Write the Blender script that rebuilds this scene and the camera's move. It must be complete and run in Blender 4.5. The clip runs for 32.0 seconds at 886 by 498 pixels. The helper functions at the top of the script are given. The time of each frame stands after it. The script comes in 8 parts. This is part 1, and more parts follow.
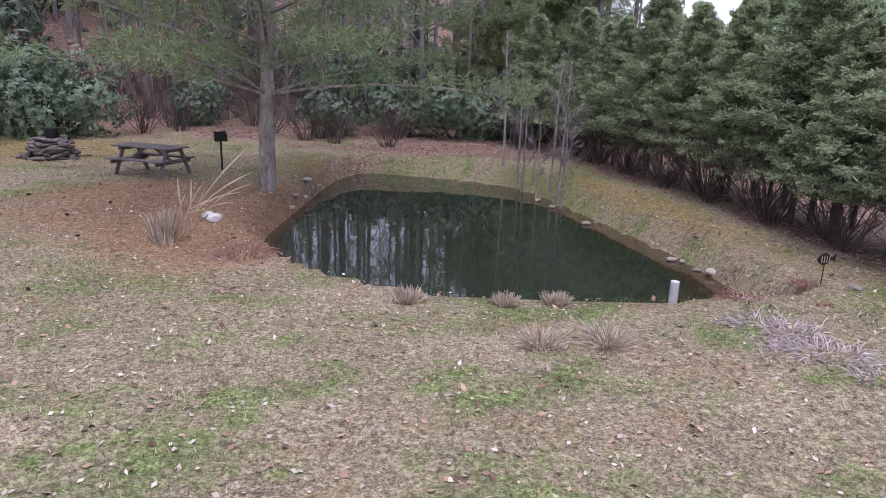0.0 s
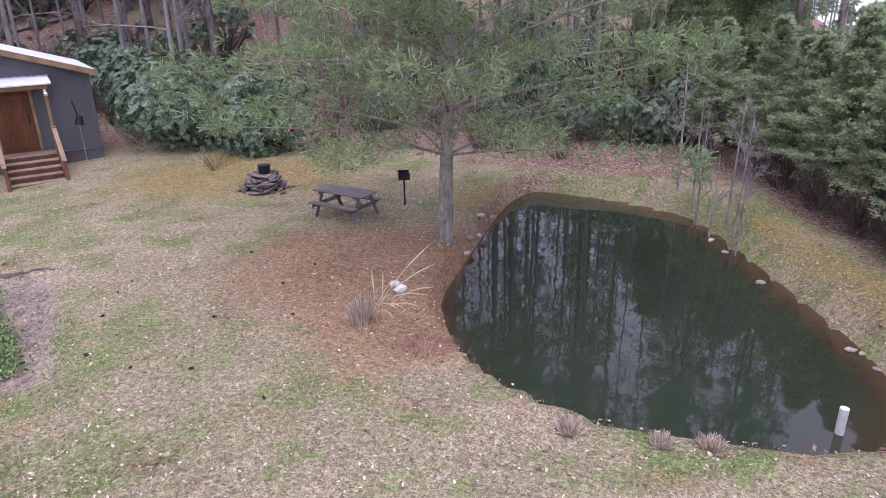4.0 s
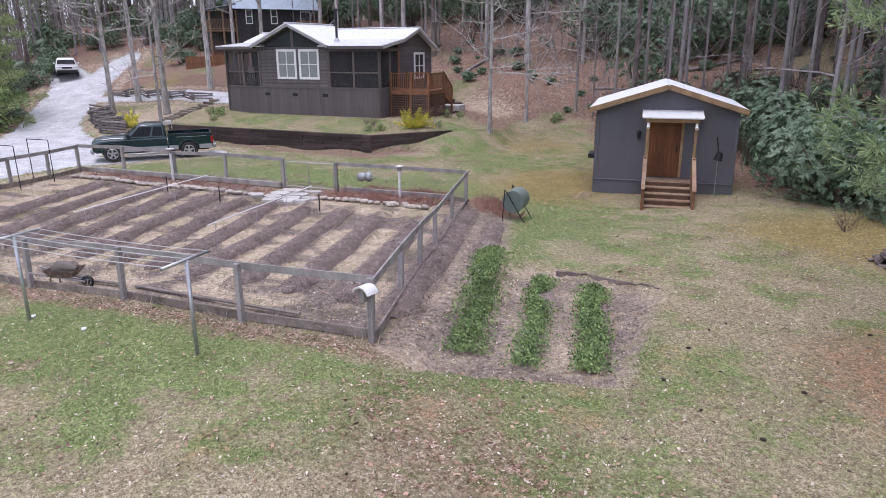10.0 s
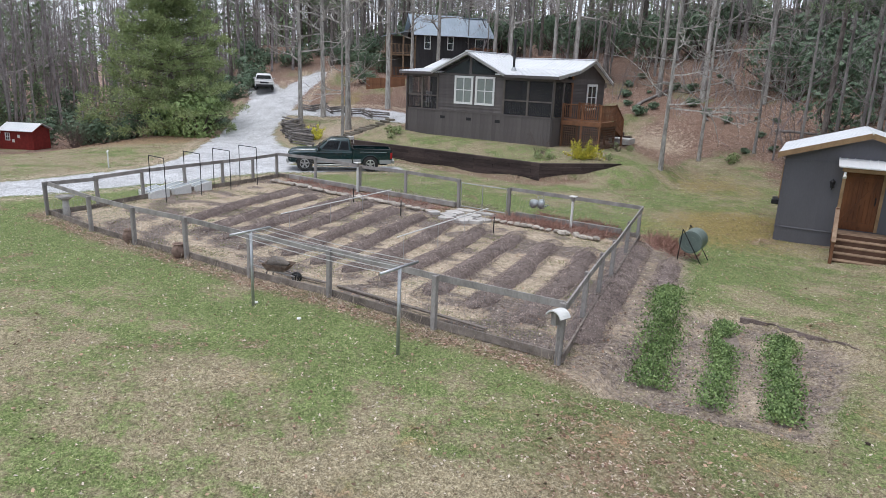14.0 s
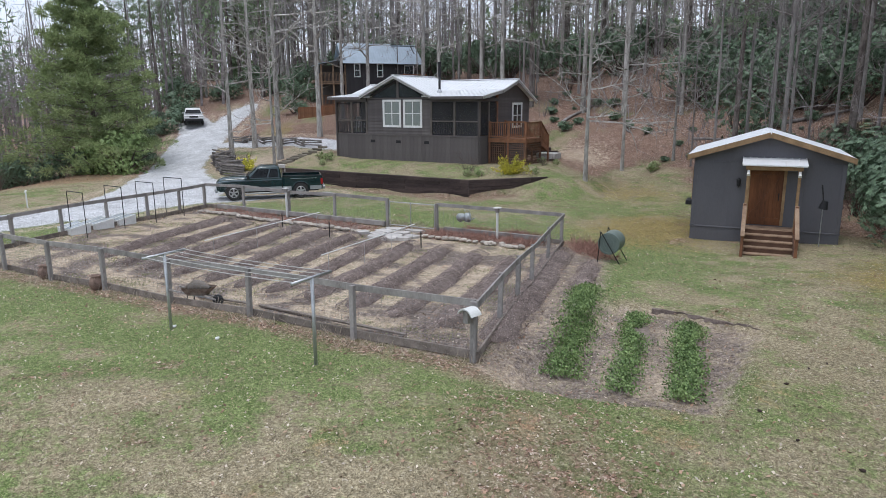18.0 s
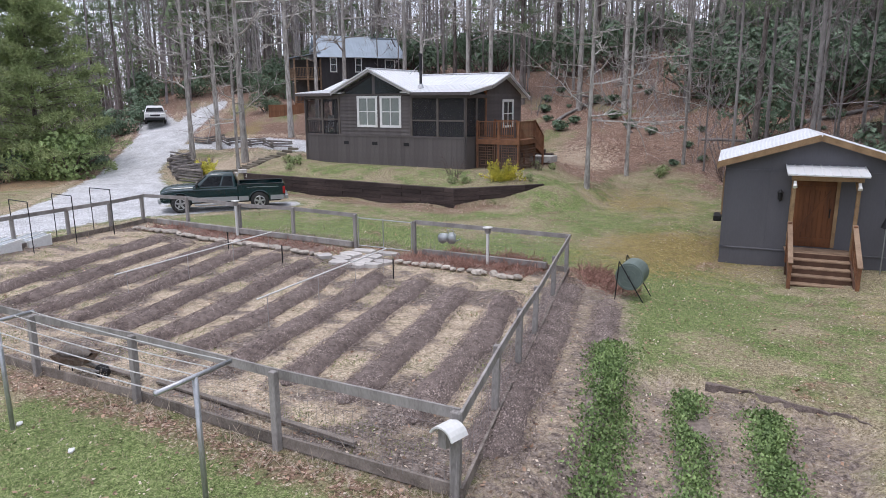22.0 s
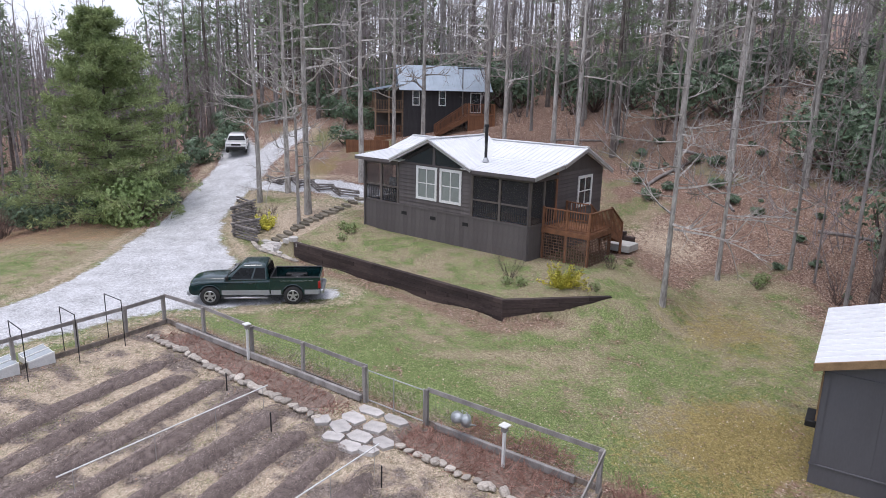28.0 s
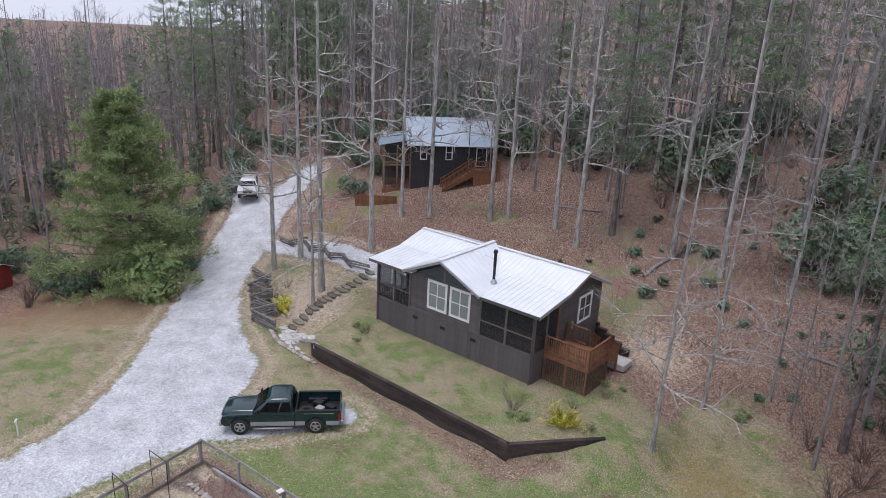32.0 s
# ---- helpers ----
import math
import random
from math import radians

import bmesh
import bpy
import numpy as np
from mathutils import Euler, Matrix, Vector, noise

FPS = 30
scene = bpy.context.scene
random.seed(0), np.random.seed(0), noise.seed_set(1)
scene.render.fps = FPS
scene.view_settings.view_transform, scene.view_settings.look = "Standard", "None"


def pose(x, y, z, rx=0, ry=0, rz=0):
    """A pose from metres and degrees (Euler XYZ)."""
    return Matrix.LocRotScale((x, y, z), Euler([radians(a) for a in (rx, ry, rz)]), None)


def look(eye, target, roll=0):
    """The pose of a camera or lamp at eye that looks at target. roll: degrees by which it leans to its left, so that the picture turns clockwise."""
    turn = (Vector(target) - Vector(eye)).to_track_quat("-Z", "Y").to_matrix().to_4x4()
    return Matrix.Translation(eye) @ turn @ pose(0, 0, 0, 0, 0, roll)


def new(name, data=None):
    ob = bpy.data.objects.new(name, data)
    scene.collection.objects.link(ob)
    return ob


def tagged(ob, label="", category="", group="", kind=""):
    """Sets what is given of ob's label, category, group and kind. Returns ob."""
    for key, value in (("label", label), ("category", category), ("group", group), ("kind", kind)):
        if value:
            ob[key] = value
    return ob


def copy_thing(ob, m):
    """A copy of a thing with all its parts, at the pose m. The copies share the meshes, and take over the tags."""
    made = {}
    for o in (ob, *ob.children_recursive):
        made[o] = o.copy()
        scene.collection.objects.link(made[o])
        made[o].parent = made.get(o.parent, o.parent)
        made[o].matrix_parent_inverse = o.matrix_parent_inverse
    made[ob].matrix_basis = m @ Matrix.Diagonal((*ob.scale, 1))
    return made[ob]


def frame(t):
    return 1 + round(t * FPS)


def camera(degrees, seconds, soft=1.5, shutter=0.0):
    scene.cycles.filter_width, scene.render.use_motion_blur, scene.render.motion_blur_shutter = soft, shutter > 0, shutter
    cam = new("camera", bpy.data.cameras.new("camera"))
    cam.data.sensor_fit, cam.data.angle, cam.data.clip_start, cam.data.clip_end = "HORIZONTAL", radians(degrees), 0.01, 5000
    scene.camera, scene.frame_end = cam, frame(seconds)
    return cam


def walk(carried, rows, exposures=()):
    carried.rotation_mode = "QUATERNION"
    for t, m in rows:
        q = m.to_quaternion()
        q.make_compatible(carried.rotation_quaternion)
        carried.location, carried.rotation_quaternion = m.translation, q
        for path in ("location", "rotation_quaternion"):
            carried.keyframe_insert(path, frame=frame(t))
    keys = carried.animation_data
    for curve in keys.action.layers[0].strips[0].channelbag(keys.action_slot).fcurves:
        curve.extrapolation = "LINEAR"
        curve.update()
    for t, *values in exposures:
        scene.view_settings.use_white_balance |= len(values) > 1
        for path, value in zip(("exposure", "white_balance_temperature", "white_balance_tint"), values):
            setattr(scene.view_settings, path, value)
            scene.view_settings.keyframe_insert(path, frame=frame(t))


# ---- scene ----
cam = camera(67.0, 32.0, soft=0.45)
PATH = [
    (0.0, 0.98, -0.04, 2.30, 1.76, -15.25, 1.85),
    (0.5, 1.04, 0.06, 2.99, 1.98, -16.72, 1.00),
    (1.0, 1.09, 0.15, 3.59, 2.14, -18.03, 0.21),
    (1.5, 1.15, 0.20, 4.05, 2.23, -18.94, -0.33),
    (2.0, 1.16, 0.23, 4.37, 2.27, -19.46, -0.53),
    (2.5, 1.05, 0.20, 4.57, 4.32, -19.96, -0.51),
    (3.0, 0.96, 0.05, 4.79, 8.82, -20.57, -0.68),
    (3.5, 0.99, -0.17, 5.10, 12.99, -21.29, -1.05),
    (5.5, 0.46, 0.57, 4.58, 28.13, -19.28, -0.63),
    (6.0, 0.38, 0.74, 4.54, 31.93, -19.05, -0.71),
    (6.5, 0.26, 0.69, 4.63, 34.40, -19.06, -0.65),
    (7.0, 0.18, 0.30, 4.85, 36.58, -19.17, -0.36),
    (7.5, 0.24, 0.13, 4.93, 40.40, -19.03, -0.18),
    (8.0, 0.53, 0.16, 4.98, 46.32, -18.73, -0.34),
    (8.5, 0.87, 0.07, 5.18, 52.52, -18.59, -0.68),
    (9.0, 0.92, 0.08, 5.24, 57.40, -18.29, -0.44),
    (9.5, 0.56, 0.20, 5.04, 62.40, -17.56, -0.35),
    (10.0, 0.27, 0.18, 4.87, 66.88, -16.76, -0.29),
    (10.5, 0.10, 0.03, 4.81, 68.96, -16.31, 0.20),
    (11.0, 0.03, -0.09, 4.78, 69.64, -15.98, 0.38),
    (11.5, -0.00, -0.19, 4.74, 69.61, -15.58, 0.46),
    (12.0, -0.00, -0.27, 4.70, 69.63, -15.24, 0.47),
    (12.5, 0.01, -0.38, 4.67, 69.96, -14.94, 0.61),
    (13.0, 0.06, -0.59, 4.73, 72.24, -14.81, 1.07),
    (13.5, 0.30, -0.88, 4.89, 76.33, -14.86, 1.83),
    (14.0, 0.60, -1.05, 5.04, 79.17, -14.87, 2.26),
    (14.5, 0.90, -1.16, 5.16, 81.14, -14.80, 2.63),
    (16.5, 2.20, -1.19, 5.33, 94.81, -14.35, 4.19),
    (17.0, 1.90, -0.85, 5.19, 84.95, -13.44, 1.94),
    (17.5, 1.48, -0.57, 4.95, 79.79, -12.84, 0.52),
    (18.0, 1.13, -0.41, 4.71, 74.71, -12.47, -0.26),
    (18.5, 1.14, -0.36, 4.65, 73.78, -12.38, -0.29),
    (19.0, 1.24, -0.32, 4.67, 73.65, -12.41, -0.28),
    (19.5, 1.14, -0.23, 4.68, 73.62, -12.47, -0.24),
    (20.0, 0.63, -0.09, 4.70, 73.50, -12.51, -0.18),
    (20.5, -0.21, 0.16, 4.71, 73.39, -12.56, -0.18),
    (21.0, -1.20, 0.46, 4.71, 73.43, -12.63, -0.17),
    (21.5, -2.33, 0.80, 4.68, 73.58, -12.65, -0.21),
    (22.0, -3.45, 1.15, 4.63, 73.62, -12.64, -0.27),
    (22.5, -4.46, 1.50, 4.59, 73.64, -12.66, -0.30),
    (23.0, -5.43, 1.91, 4.58, 73.72, -12.75, -0.34),
    (23.5, -6.25, 2.28, 4.57, 73.92, -12.75, -0.37),
    (24.0, -6.75, 2.62, 4.72, 74.54, -12.88, -0.22),
    (24.5, -7.12, 3.04, 5.08, 74.55, -12.89, -0.28),
    (26.5, -7.51, 4.28, 6.70, 76.49, -13.17, 0.21),
    (27.0, -7.48, 4.52, 7.42, 79.28, -13.34, 0.48),
    (27.5, -7.49, 4.65, 8.29, 81.22, -13.72, 0.88),
    (28.0, -7.56, 4.67, 9.20, 82.89, -14.21, 1.32),
    (28.5, -7.52, 4.68, 10.02, 84.14, -14.62, 1.45),
    (29.0, -7.44, 4.63, 10.82, 83.87, -15.04, 1.50),
    (29.5, -7.40, 4.53, 11.82, 83.53, -15.50, 1.58),
    (30.0, -7.43, 4.39, 13.04, 83.28, -16.05, 1.82),
    (30.5, -7.53, 4.20, 14.37, 83.01, -16.69, 2.10),
    (31.0, -7.64, 3.99, 15.71, 82.76, -17.29, 2.33),
    (31.5, -7.76, 3.77, 17.00, 82.53, -17.88, 2.63),
    (32.0, -7.88, 3.54, 18.24, 82.21, -18.49, 2.92),
]
walk(cam, [(t, Matrix.Translation((x, y, z)) @ pose(0, 0, 0, 90 + pitch, 0, yaw) @ pose(0, 0, 0, 0, 0, roll)) for t, x, y, z, yaw, pitch, roll in PATH], [(0.0, 0.06, 5990, 28), (1.0, 0.22, 5940, 30), (3.0, 0.3, 5940, 30), (6.0, 0.38, 5890, 33), (8.0, 0.26, 5940, 30), (10.0, 0.1, 6090, 19), (12.0, -0.02, 6290, 12), (14.0, -0.06, 6290, 7), (17.0, -0.17, 6140, 6), (19.0, -0.12, 6140, 8), (22.0, -0.03, 6240, 12), (24.0, -0.02, 6240, 12), (28.0, -0.03, 6240, 13), (30.0, -0.15, 6190, 15), (32.0, -0.26, 6140, 13)])

# ---- light ----
world = bpy.data.worlds.new("overcast_sky")
scene.world = world
world.use_nodes = True
wn = world.node_tree
wn.nodes.clear()
sky = wn.nodes.new("ShaderNodeTexSky")
sky.sky_type, sky.sun_disc = "NISHITA", False
sky.sun_elevation, sky.sun_rotation = radians(77), radians(153)
sky.air_density, sky.dust_density = 1.0, 4.0
bg_sky = wn.nodes.new("ShaderNodeBackground")
bg_sky.inputs["Strength"].default_value = 0.07
bg_cloud = wn.nodes.new("ShaderNodeBackground")
bg_cloud.inputs["Color"].default_value = (0.92, 0.94, 1.06, 1)
bg_cloud.inputs["Strength"].default_value = 0.95
add = wn.nodes.new("ShaderNodeAddShader")
wout = wn.nodes.new("ShaderNodeOutputWorld")
wn.links.new(sky.outputs[0], bg_sky.inputs["Color"])
wn.links.new(bg_sky.outputs[0], add.inputs[0])
wn.links.new(bg_cloud.outputs[0], add.inputs[1])
wn.links.new(add.outputs[0], wout.inputs[0])
sun = new("sun", bpy.data.lights.new("sun", "SUN"))
sun.data.energy, sun.data.angle, sun.data.color = 1.15, radians(20), (1.0, 0.97, 0.96)
sun.matrix_world = look((4, -8, 40), (0, 0, 0))
scene.view_settings.exposure = 0.0


# ---- small tools ----
def lerp(a, b, f):
    return a + (b - a) * f


def smooth(a, b, v):
    f = np.clip((v - a) / (b - a), 0, 1)
    return f * f * (3 - 2 * f)


def material(name, rgb, rough=0.8, metal=0.0, second=None, scale=4.0, fine=60.0, bump=0.2, random_tint=0.0, island=0.0, spec=0.3, stretch=(1, 1, 1), fine_mix=0.35, thin=0.0):
    """A painted, wooden, stony or leafy surface: two tones mixed by coarse and fine noise, with relief."""
    m = bpy.data.materials.new(name)
    m.use_nodes = True
    nt = m.node_tree
    bsdf = nt.nodes["Principled BSDF"]
    bsdf.inputs["Roughness"].default_value, bsdf.inputs["Metallic"].default_value = rough, metal
    bsdf.inputs["Specular IOR Level"].default_value = spec
    second = second or tuple(c * 0.7 for c in rgb)
    tc = nt.nodes.new("ShaderNodeTexCoord")
    mp = nt.nodes.new("ShaderNodeMapping")
    mp.inputs["Scale"].default_value = stretch
    nt.links.new(tc.outputs["Object"], mp.inputs["Vector"])
    n1, n2 = nt.nodes.new("ShaderNodeTexNoise"), nt.nodes.new("ShaderNodeTexNoise")
    n1.inputs["Scale"].default_value, n2.inputs["Scale"].default_value = scale, fine
    n1.inputs["Detail"].default_value, n2.inputs["Detail"].default_value = 4, 3
    for n in (n1, n2):
        nt.links.new(mp.outputs[0], n.inputs["Vector"])
    mixf = nt.nodes.new("ShaderNodeMix")
    mixf.data_type = "FLOAT"
    mixf.inputs[0].default_value = fine_mix
    nt.links.new(n1.outputs["Fac"], mixf.inputs[2])
    nt.links.new(n2.outputs["Fac"], mixf.inputs[3])
    ramp = nt.nodes.new("ShaderNodeValToRGB")
    ramp.color_ramp.elements[0].position, ramp.color_ramp.elements[1].position = 0.36, 0.64
    ramp.color_ramp.elements[0].color, ramp.color_ramp.elements[1].color = (*second, 1), (*rgb, 1)
    nt.links.new(mixf.outputs[0], ramp.inputs[0])
    colour = ramp.outputs[0]
    if random_tint or island:
        src = nt.nodes.new("ShaderNodeNewGeometry") if island else nt.nodes.new("ShaderNodeObjectInfo")
        rnd = src.outputs["Random Per Island"] if island else src.outputs["Random"]
        mr = nt.nodes.new("ShaderNodeMapRange")
        k = island or random_tint
        mr.inputs["To Min"].default_value, mr.inputs["To Max"].default_value = 1 - k, 1 + k
        nt.links.new(rnd, mr.inputs["Value"])
        hs = nt.nodes.new("ShaderNodeHueSaturation")
        nt.links.new(mr.outputs[0], hs.inputs["Value"])
        nt.links.new(colour, hs.inputs["Color"])
        colour = hs.outputs[0]
    nt.links.new(colour, bsdf.inputs["Base Color"])
    if thin:
        tr, ms = nt.nodes.new("ShaderNodeBsdfTranslucent"), nt.nodes.new("ShaderNodeMixShader")
        nt.links.new(colour, tr.inputs["Color"])
        ms.inputs[0].default_value = thin
        nt.links.new(bsdf.outputs[0], ms.inputs[1])
        nt.links.new(tr.outputs[0], ms.inputs[2])
        nt.links.new(ms.outputs[0], nt.nodes["Material Output"].inputs["Surface"])
    if bump:
        bp = nt.nodes.new("ShaderNodeBump")
        bp.inputs["Strength"].default_value, bp.inputs["Distance"].default_value = bump, 0.02
        nt.links.new(mixf.outputs[0], bp.inputs["Height"])
        nt.links.new(bp.outputs[0], bsdf.inputs["Normal"])
    return m


def box(bm, x0, x1, y0, y1, z0, z1, m=None):
    co = [(x, y, z) for z in (z0, z1) for x, y in ((x0, y0), (x1, y0), (x1, y1), (x0, y1))]
    v = [bm.verts.new(m @ Vector(c) if m else c) for c in co]
    for f in ((3, 2, 1, 0), (4, 5, 6, 7), (0, 1, 5, 4), (1, 2, 6, 5), (2, 3, 7, 6), (3, 0, 4, 7)):
        bm.faces.new([v[i] for i in f])
    return bm


def prism(bm, outline, axis, a, b):
    """A flat outline (two coordinates a corner) pushed along axis from a to b."""
    def put(p, w):
        c = [p[0], p[1]]
        c.insert(axis, w)
        return bm.verts.new(c)
    lo, hi = [put(p, a) for p in outline], [put(p, b) for p in outline]
    n = len(outline)
    bm.faces.new(lo[::-1]), bm.faces.new(hi)
    for i in range(n):
        bm.faces.new((lo[i], lo[(i + 1) % n], hi[(i + 1) % n], hi[i]))
    return bm


def rod(bm, p, q, r0, r1=None, n=8, caps=True):
    """A round bar from p to q, tapering from r0 to r1."""
    r1 = r0 if r1 is None else r1
    p, q = Vector(p), Vector(q)
    d = (q - p).normalized()
    s = d.orthogonal().normalized()
    t = d.cross(s)
    ring = []
    for c, r in ((p, r0), (q, r1)):
        ring.append([bm.verts.new(c + (s * math.cos(6.28319 * i / n) + t * math.sin(6.28319 * i / n)) * r) for i in range(n)])
    for i in range(n):
        bm.faces.new((ring[0][i], ring[0][(i + 1) % n], ring[1][(i + 1) % n], ring[1][i]))
    if caps and n > 2:
        bm.faces.new(ring[0][::-1]), bm.faces.new(ring[1])
    return bm


def beam(bm, p, q, w, h):
    """A board from p to q, w wide (level) and h high."""
    p, q = Vector(p), Vector(q)
    d = (q - p).normalized()
    s = d.cross(Vector((0, 0, 1)))
    s = s.normalized() if s.length > 1e-4 else Vector((1, 0, 0))
    u = s.cross(d)
    v = [bm.verts.new(c + s * a * w / 2 + u * b * h / 2) for c in (p, q) for a, b in ((-1, -1), (1, -1), (1, 1), (-1, 1))]
    for f in ((3, 2, 1, 0), (4, 5, 6, 7), (0, 1, 5, 4), (1, 2, 6, 5), (2, 3, 7, 6), (3, 0, 4, 7)):
        bm.faces.new([v[i] for i in f])
    return bm


def bev(bm, w=0.01):
    bmesh.ops.bevel(bm, geom=list(bm.edges), offset=w, segments=1, affect="EDGES", profile=0.5)
    return bm


def mesh_of(name, bm, mat, smoothed=False):
    me = bpy.data.meshes.new(name)
    bmesh.ops.recalc_face_normals(bm, faces=list(bm.faces))
    bm.to_mesh(me)
    bm.free()
    me.materials.append(mat)
    if smoothed:
        me.polygons.foreach_set("use_smooth", [True] * len(me.polygons))
    return me


def raw_mesh(name, verts, faces, mat, smoothed=False):
    me = bpy.data.meshes.new(name)
    me.from_pydata([tuple(v) for v in verts], [], [tuple(int(i) for i in f) for f in faces])
    me.materials.append(mat)
    if smoothed:
        me.polygons.foreach_set("use_smooth", [True] * len(me.polygons))
    return me


def part(name, bm, mat, parent, label="", smoothed=False):
    ob = new(name, bm if isinstance(bm, bpy.types.Mesh) else mesh_of(name, bm, mat, smoothed))
    ob.parent = parent
    if label:
        tagged(ob, label)
    return ob


def thing(name, m, label, category, group="", kind=""):
    ob = new(name)
    ob.empty_display_size = 0.2
    ob.matrix_basis = m
    return tagged(ob, label, category, group, kind)


def solid(name, bm, mat, m, label, category, group="", kind="", smoothed=False):
    ob = new(name, bm if isinstance(bm, bpy.types.Mesh) else mesh_of(name, bm, mat, smoothed))
    ob.matrix_basis = m
    return tagged(ob, label, category, group, kind)


class Geo:
    """Loose triangles and tubes, gathered for one mesh."""

    def __init__(self):
        self.v, self.f = [], []

    def tube(self, path, radii, n=5):
        first = len(self.v)
        for i, (p, r) in enumerate(zip(path, radii)):
            d = (path[min(i + 1, len(path) - 1)] - path[max(i - 1, 0)]).normalized()
            s = d.orthogonal().normalized() if abs(d.z) < 0.9 else Vector((1, 0, 0)).cross(d).normalized()
            t = d.cross(s)
            for k in range(n):
                a = 6.28319 * k / n
                self.v.append(p + s * (math.cos(a) * r) + t * (math.sin(a) * r))
        for i in range(len(path) - 1):
            for k in range(n):
                a, b = first + i * n + k, first + i * n + (k + 1) % n
                self.f.append((a, b, b + n, a + n))

    def blade(self, p, d, side, l, w):
        i = len(self.v)
        self.v += [p, p + d * l + side * w, p + d * (l * 1.05) - side * w]
        self.f.append((i, i + 1, i + 2))

    def leaf(self, p, d, side, l, w):
        i = len(self.v)
        self.v += [p, p + d * (l * 0.5) + side * w, p + d * l, p + d * (l * 0.5) - side * w]
        self.f.append((i, i + 1, i + 2, i + 3))

    def mesh(self, name, mat, smoothed=False):
        return raw_mesh(name, self.v, self.f, mat, smoothed)


def unit(rng, up=0.0):
    while True:
        v = Vector((rng.uniform(-1, 1), rng.uniform(-1, 1), rng.uniform(-1, 1)))
        if 0.05 < v.length < 1:
            v = v.normalized()
            v.z += up
            return v.normalized()


def bend(rng, p, d, l, n, curl, shake):
    """A wandering limb: points from p along d, bending up (curl above nought) or down."""
    path = [p.copy()]
    d = d.normalized()
    for _ in range(n):
        d = (d + Vector((rng.uniform(-1, 1), rng.uniform(-1, 1), rng.uniform(-1, 1))) * shake + Vector((0, 0, curl))).normalized()
        path.append(path[-1] + d * (l / n))
    return path


def along(path, f):
    k = f * (len(path) - 1)
    i = min(int(k), len(path) - 2)
    return path[i].lerp(path[i + 1], k - i), (path[i + 1] - path[i]).normalized()

# ---- ground ----
WATER = -0.95


def pond_depth(x, y):
    """Positive inside the pond, in metres from its shore."""
    left = x - (-2.75 + 1.1 * smooth(12.5, 8.6, y) + 0.5 * smooth(17.5, 22, y))
    right = (5.3 - 0.345 * (y - 9.8) - x) * 0.945
    near = y - (7.95 + (x - 1.7) ** 2 * np.where(x < 1.7, 0.115, 0.045))
    far = (20.3 - 0.42 * (x + 1.5) - y) * 0.92
    k = 2.2
    lim = lambda v: np.exp(np.clip(-k * v, -60, 60))
    return -np.log(lim(left) + lim(right) + lim(near) + lim(far)) / k


LATTICE = np.random.RandomState(4).rand(257, 257)


def vnoise(x, y, scale, seed=0):
    """Smooth value noise from 0 to 1."""
    u, v = np.asarray(x, float) * scale + seed * 17.3, np.asarray(y, float) * scale + seed * 9.7
    iu, iv = np.floor(u).astype(int), np.floor(v).astype(int)
    fu, fv = u - iu, v - iv
    fu, fv = fu * fu * (3 - 2 * fu), fv * fv * (3 - 2 * fv)
    a = lambda i, j: LATTICE[(iu + i) % 257, (iv + j) % 257]
    return (a(0, 0) * (1 - fu) + a(1, 0) * fu) * (1 - fv) + (a(0, 1) * (1 - fu) + a(1, 1) * fu) * fv


def fbm(x, y, scale, seed=0):
    return (vnoise(x, y, scale, seed) * 4 + vnoise(x, y, scale * 2.1, seed + 1) * 2 + vnoise(x, y, scale * 4.3, seed + 2)) / 7


def near_line(x, y, line):
    """How far inside a winding strip a place lies; line: x, y, half width."""
    best = np.full(np.shape(x), -1e9)
    for (x0, y0, w0), (x1, y1, w1) in zip(line, line[1:]):
        dx, dy = x1 - x0, y1 - y0
        f = np.clip(((x - x0) * dx + (y - y0) * dy) / (dx * dx + dy * dy), 0, 1)
        d = np.hypot(x - x0 - f * dx, y - y0 - f * dy)
        best = np.maximum(best, w0 + (w1 - w0) * f - d)
    return best


DRIVE = [(-6, -33, 1.7), (-15, -27.3, 1.7), (-21, -22.8, 1.7), (-25.3, -19.3, 1.6), (-28.6, -15.9, 1.6), (-33, -9.6, 2.0), (-37, -6.3, 3.2), (-42, -5.3, 3.4), (-47.5, -6.3, 2.5), (-53, -6.5, 1.95), (-60, -5.7, 2.3), (-66, -5.5, 1.9), (-71, -6.6, 1.3)]
SPUR = [(-60, -5.2, 2.0), (-66, -3.9, 1.6), (-70, -2.2, 1.4), (-73, -0.9, 1.0)]
PAD = [(-36.6, -4.5, 1.4), (-36.7, 0, 1.1), (-37.1, 2.9, 0.75)]
SIDE = [(-59, -2.9, 0.9), (-57, 1.6, 1.2), (-54.5, 4.3, 1.2), (-50, 8.2, 1.1)]


def gravel(x, y):
    return np.maximum.reduce([near_line(x, y, k) for k in (DRIVE, SPUR, PAD, SIDE)])


GARDEN = ((-10.45, 3.35), (-21.5, 10.4), (-33.6, -3.1), (-25.0, -10.6))


def inside(x, y, quad):
    """How far inside a four-sided plot a place lies."""
    d = np.full(np.shape(x), 1e9)
    for (x0, y0), (x1, y1) in zip(quad, quad[1:] + quad[:1]):
        l = math.hypot(x1 - x0, y1 - y0)
        d = np.minimum(d, ((x1 - x0) * (y - y0) - (y1 - y0) * (x - x0)) / l)
    return d


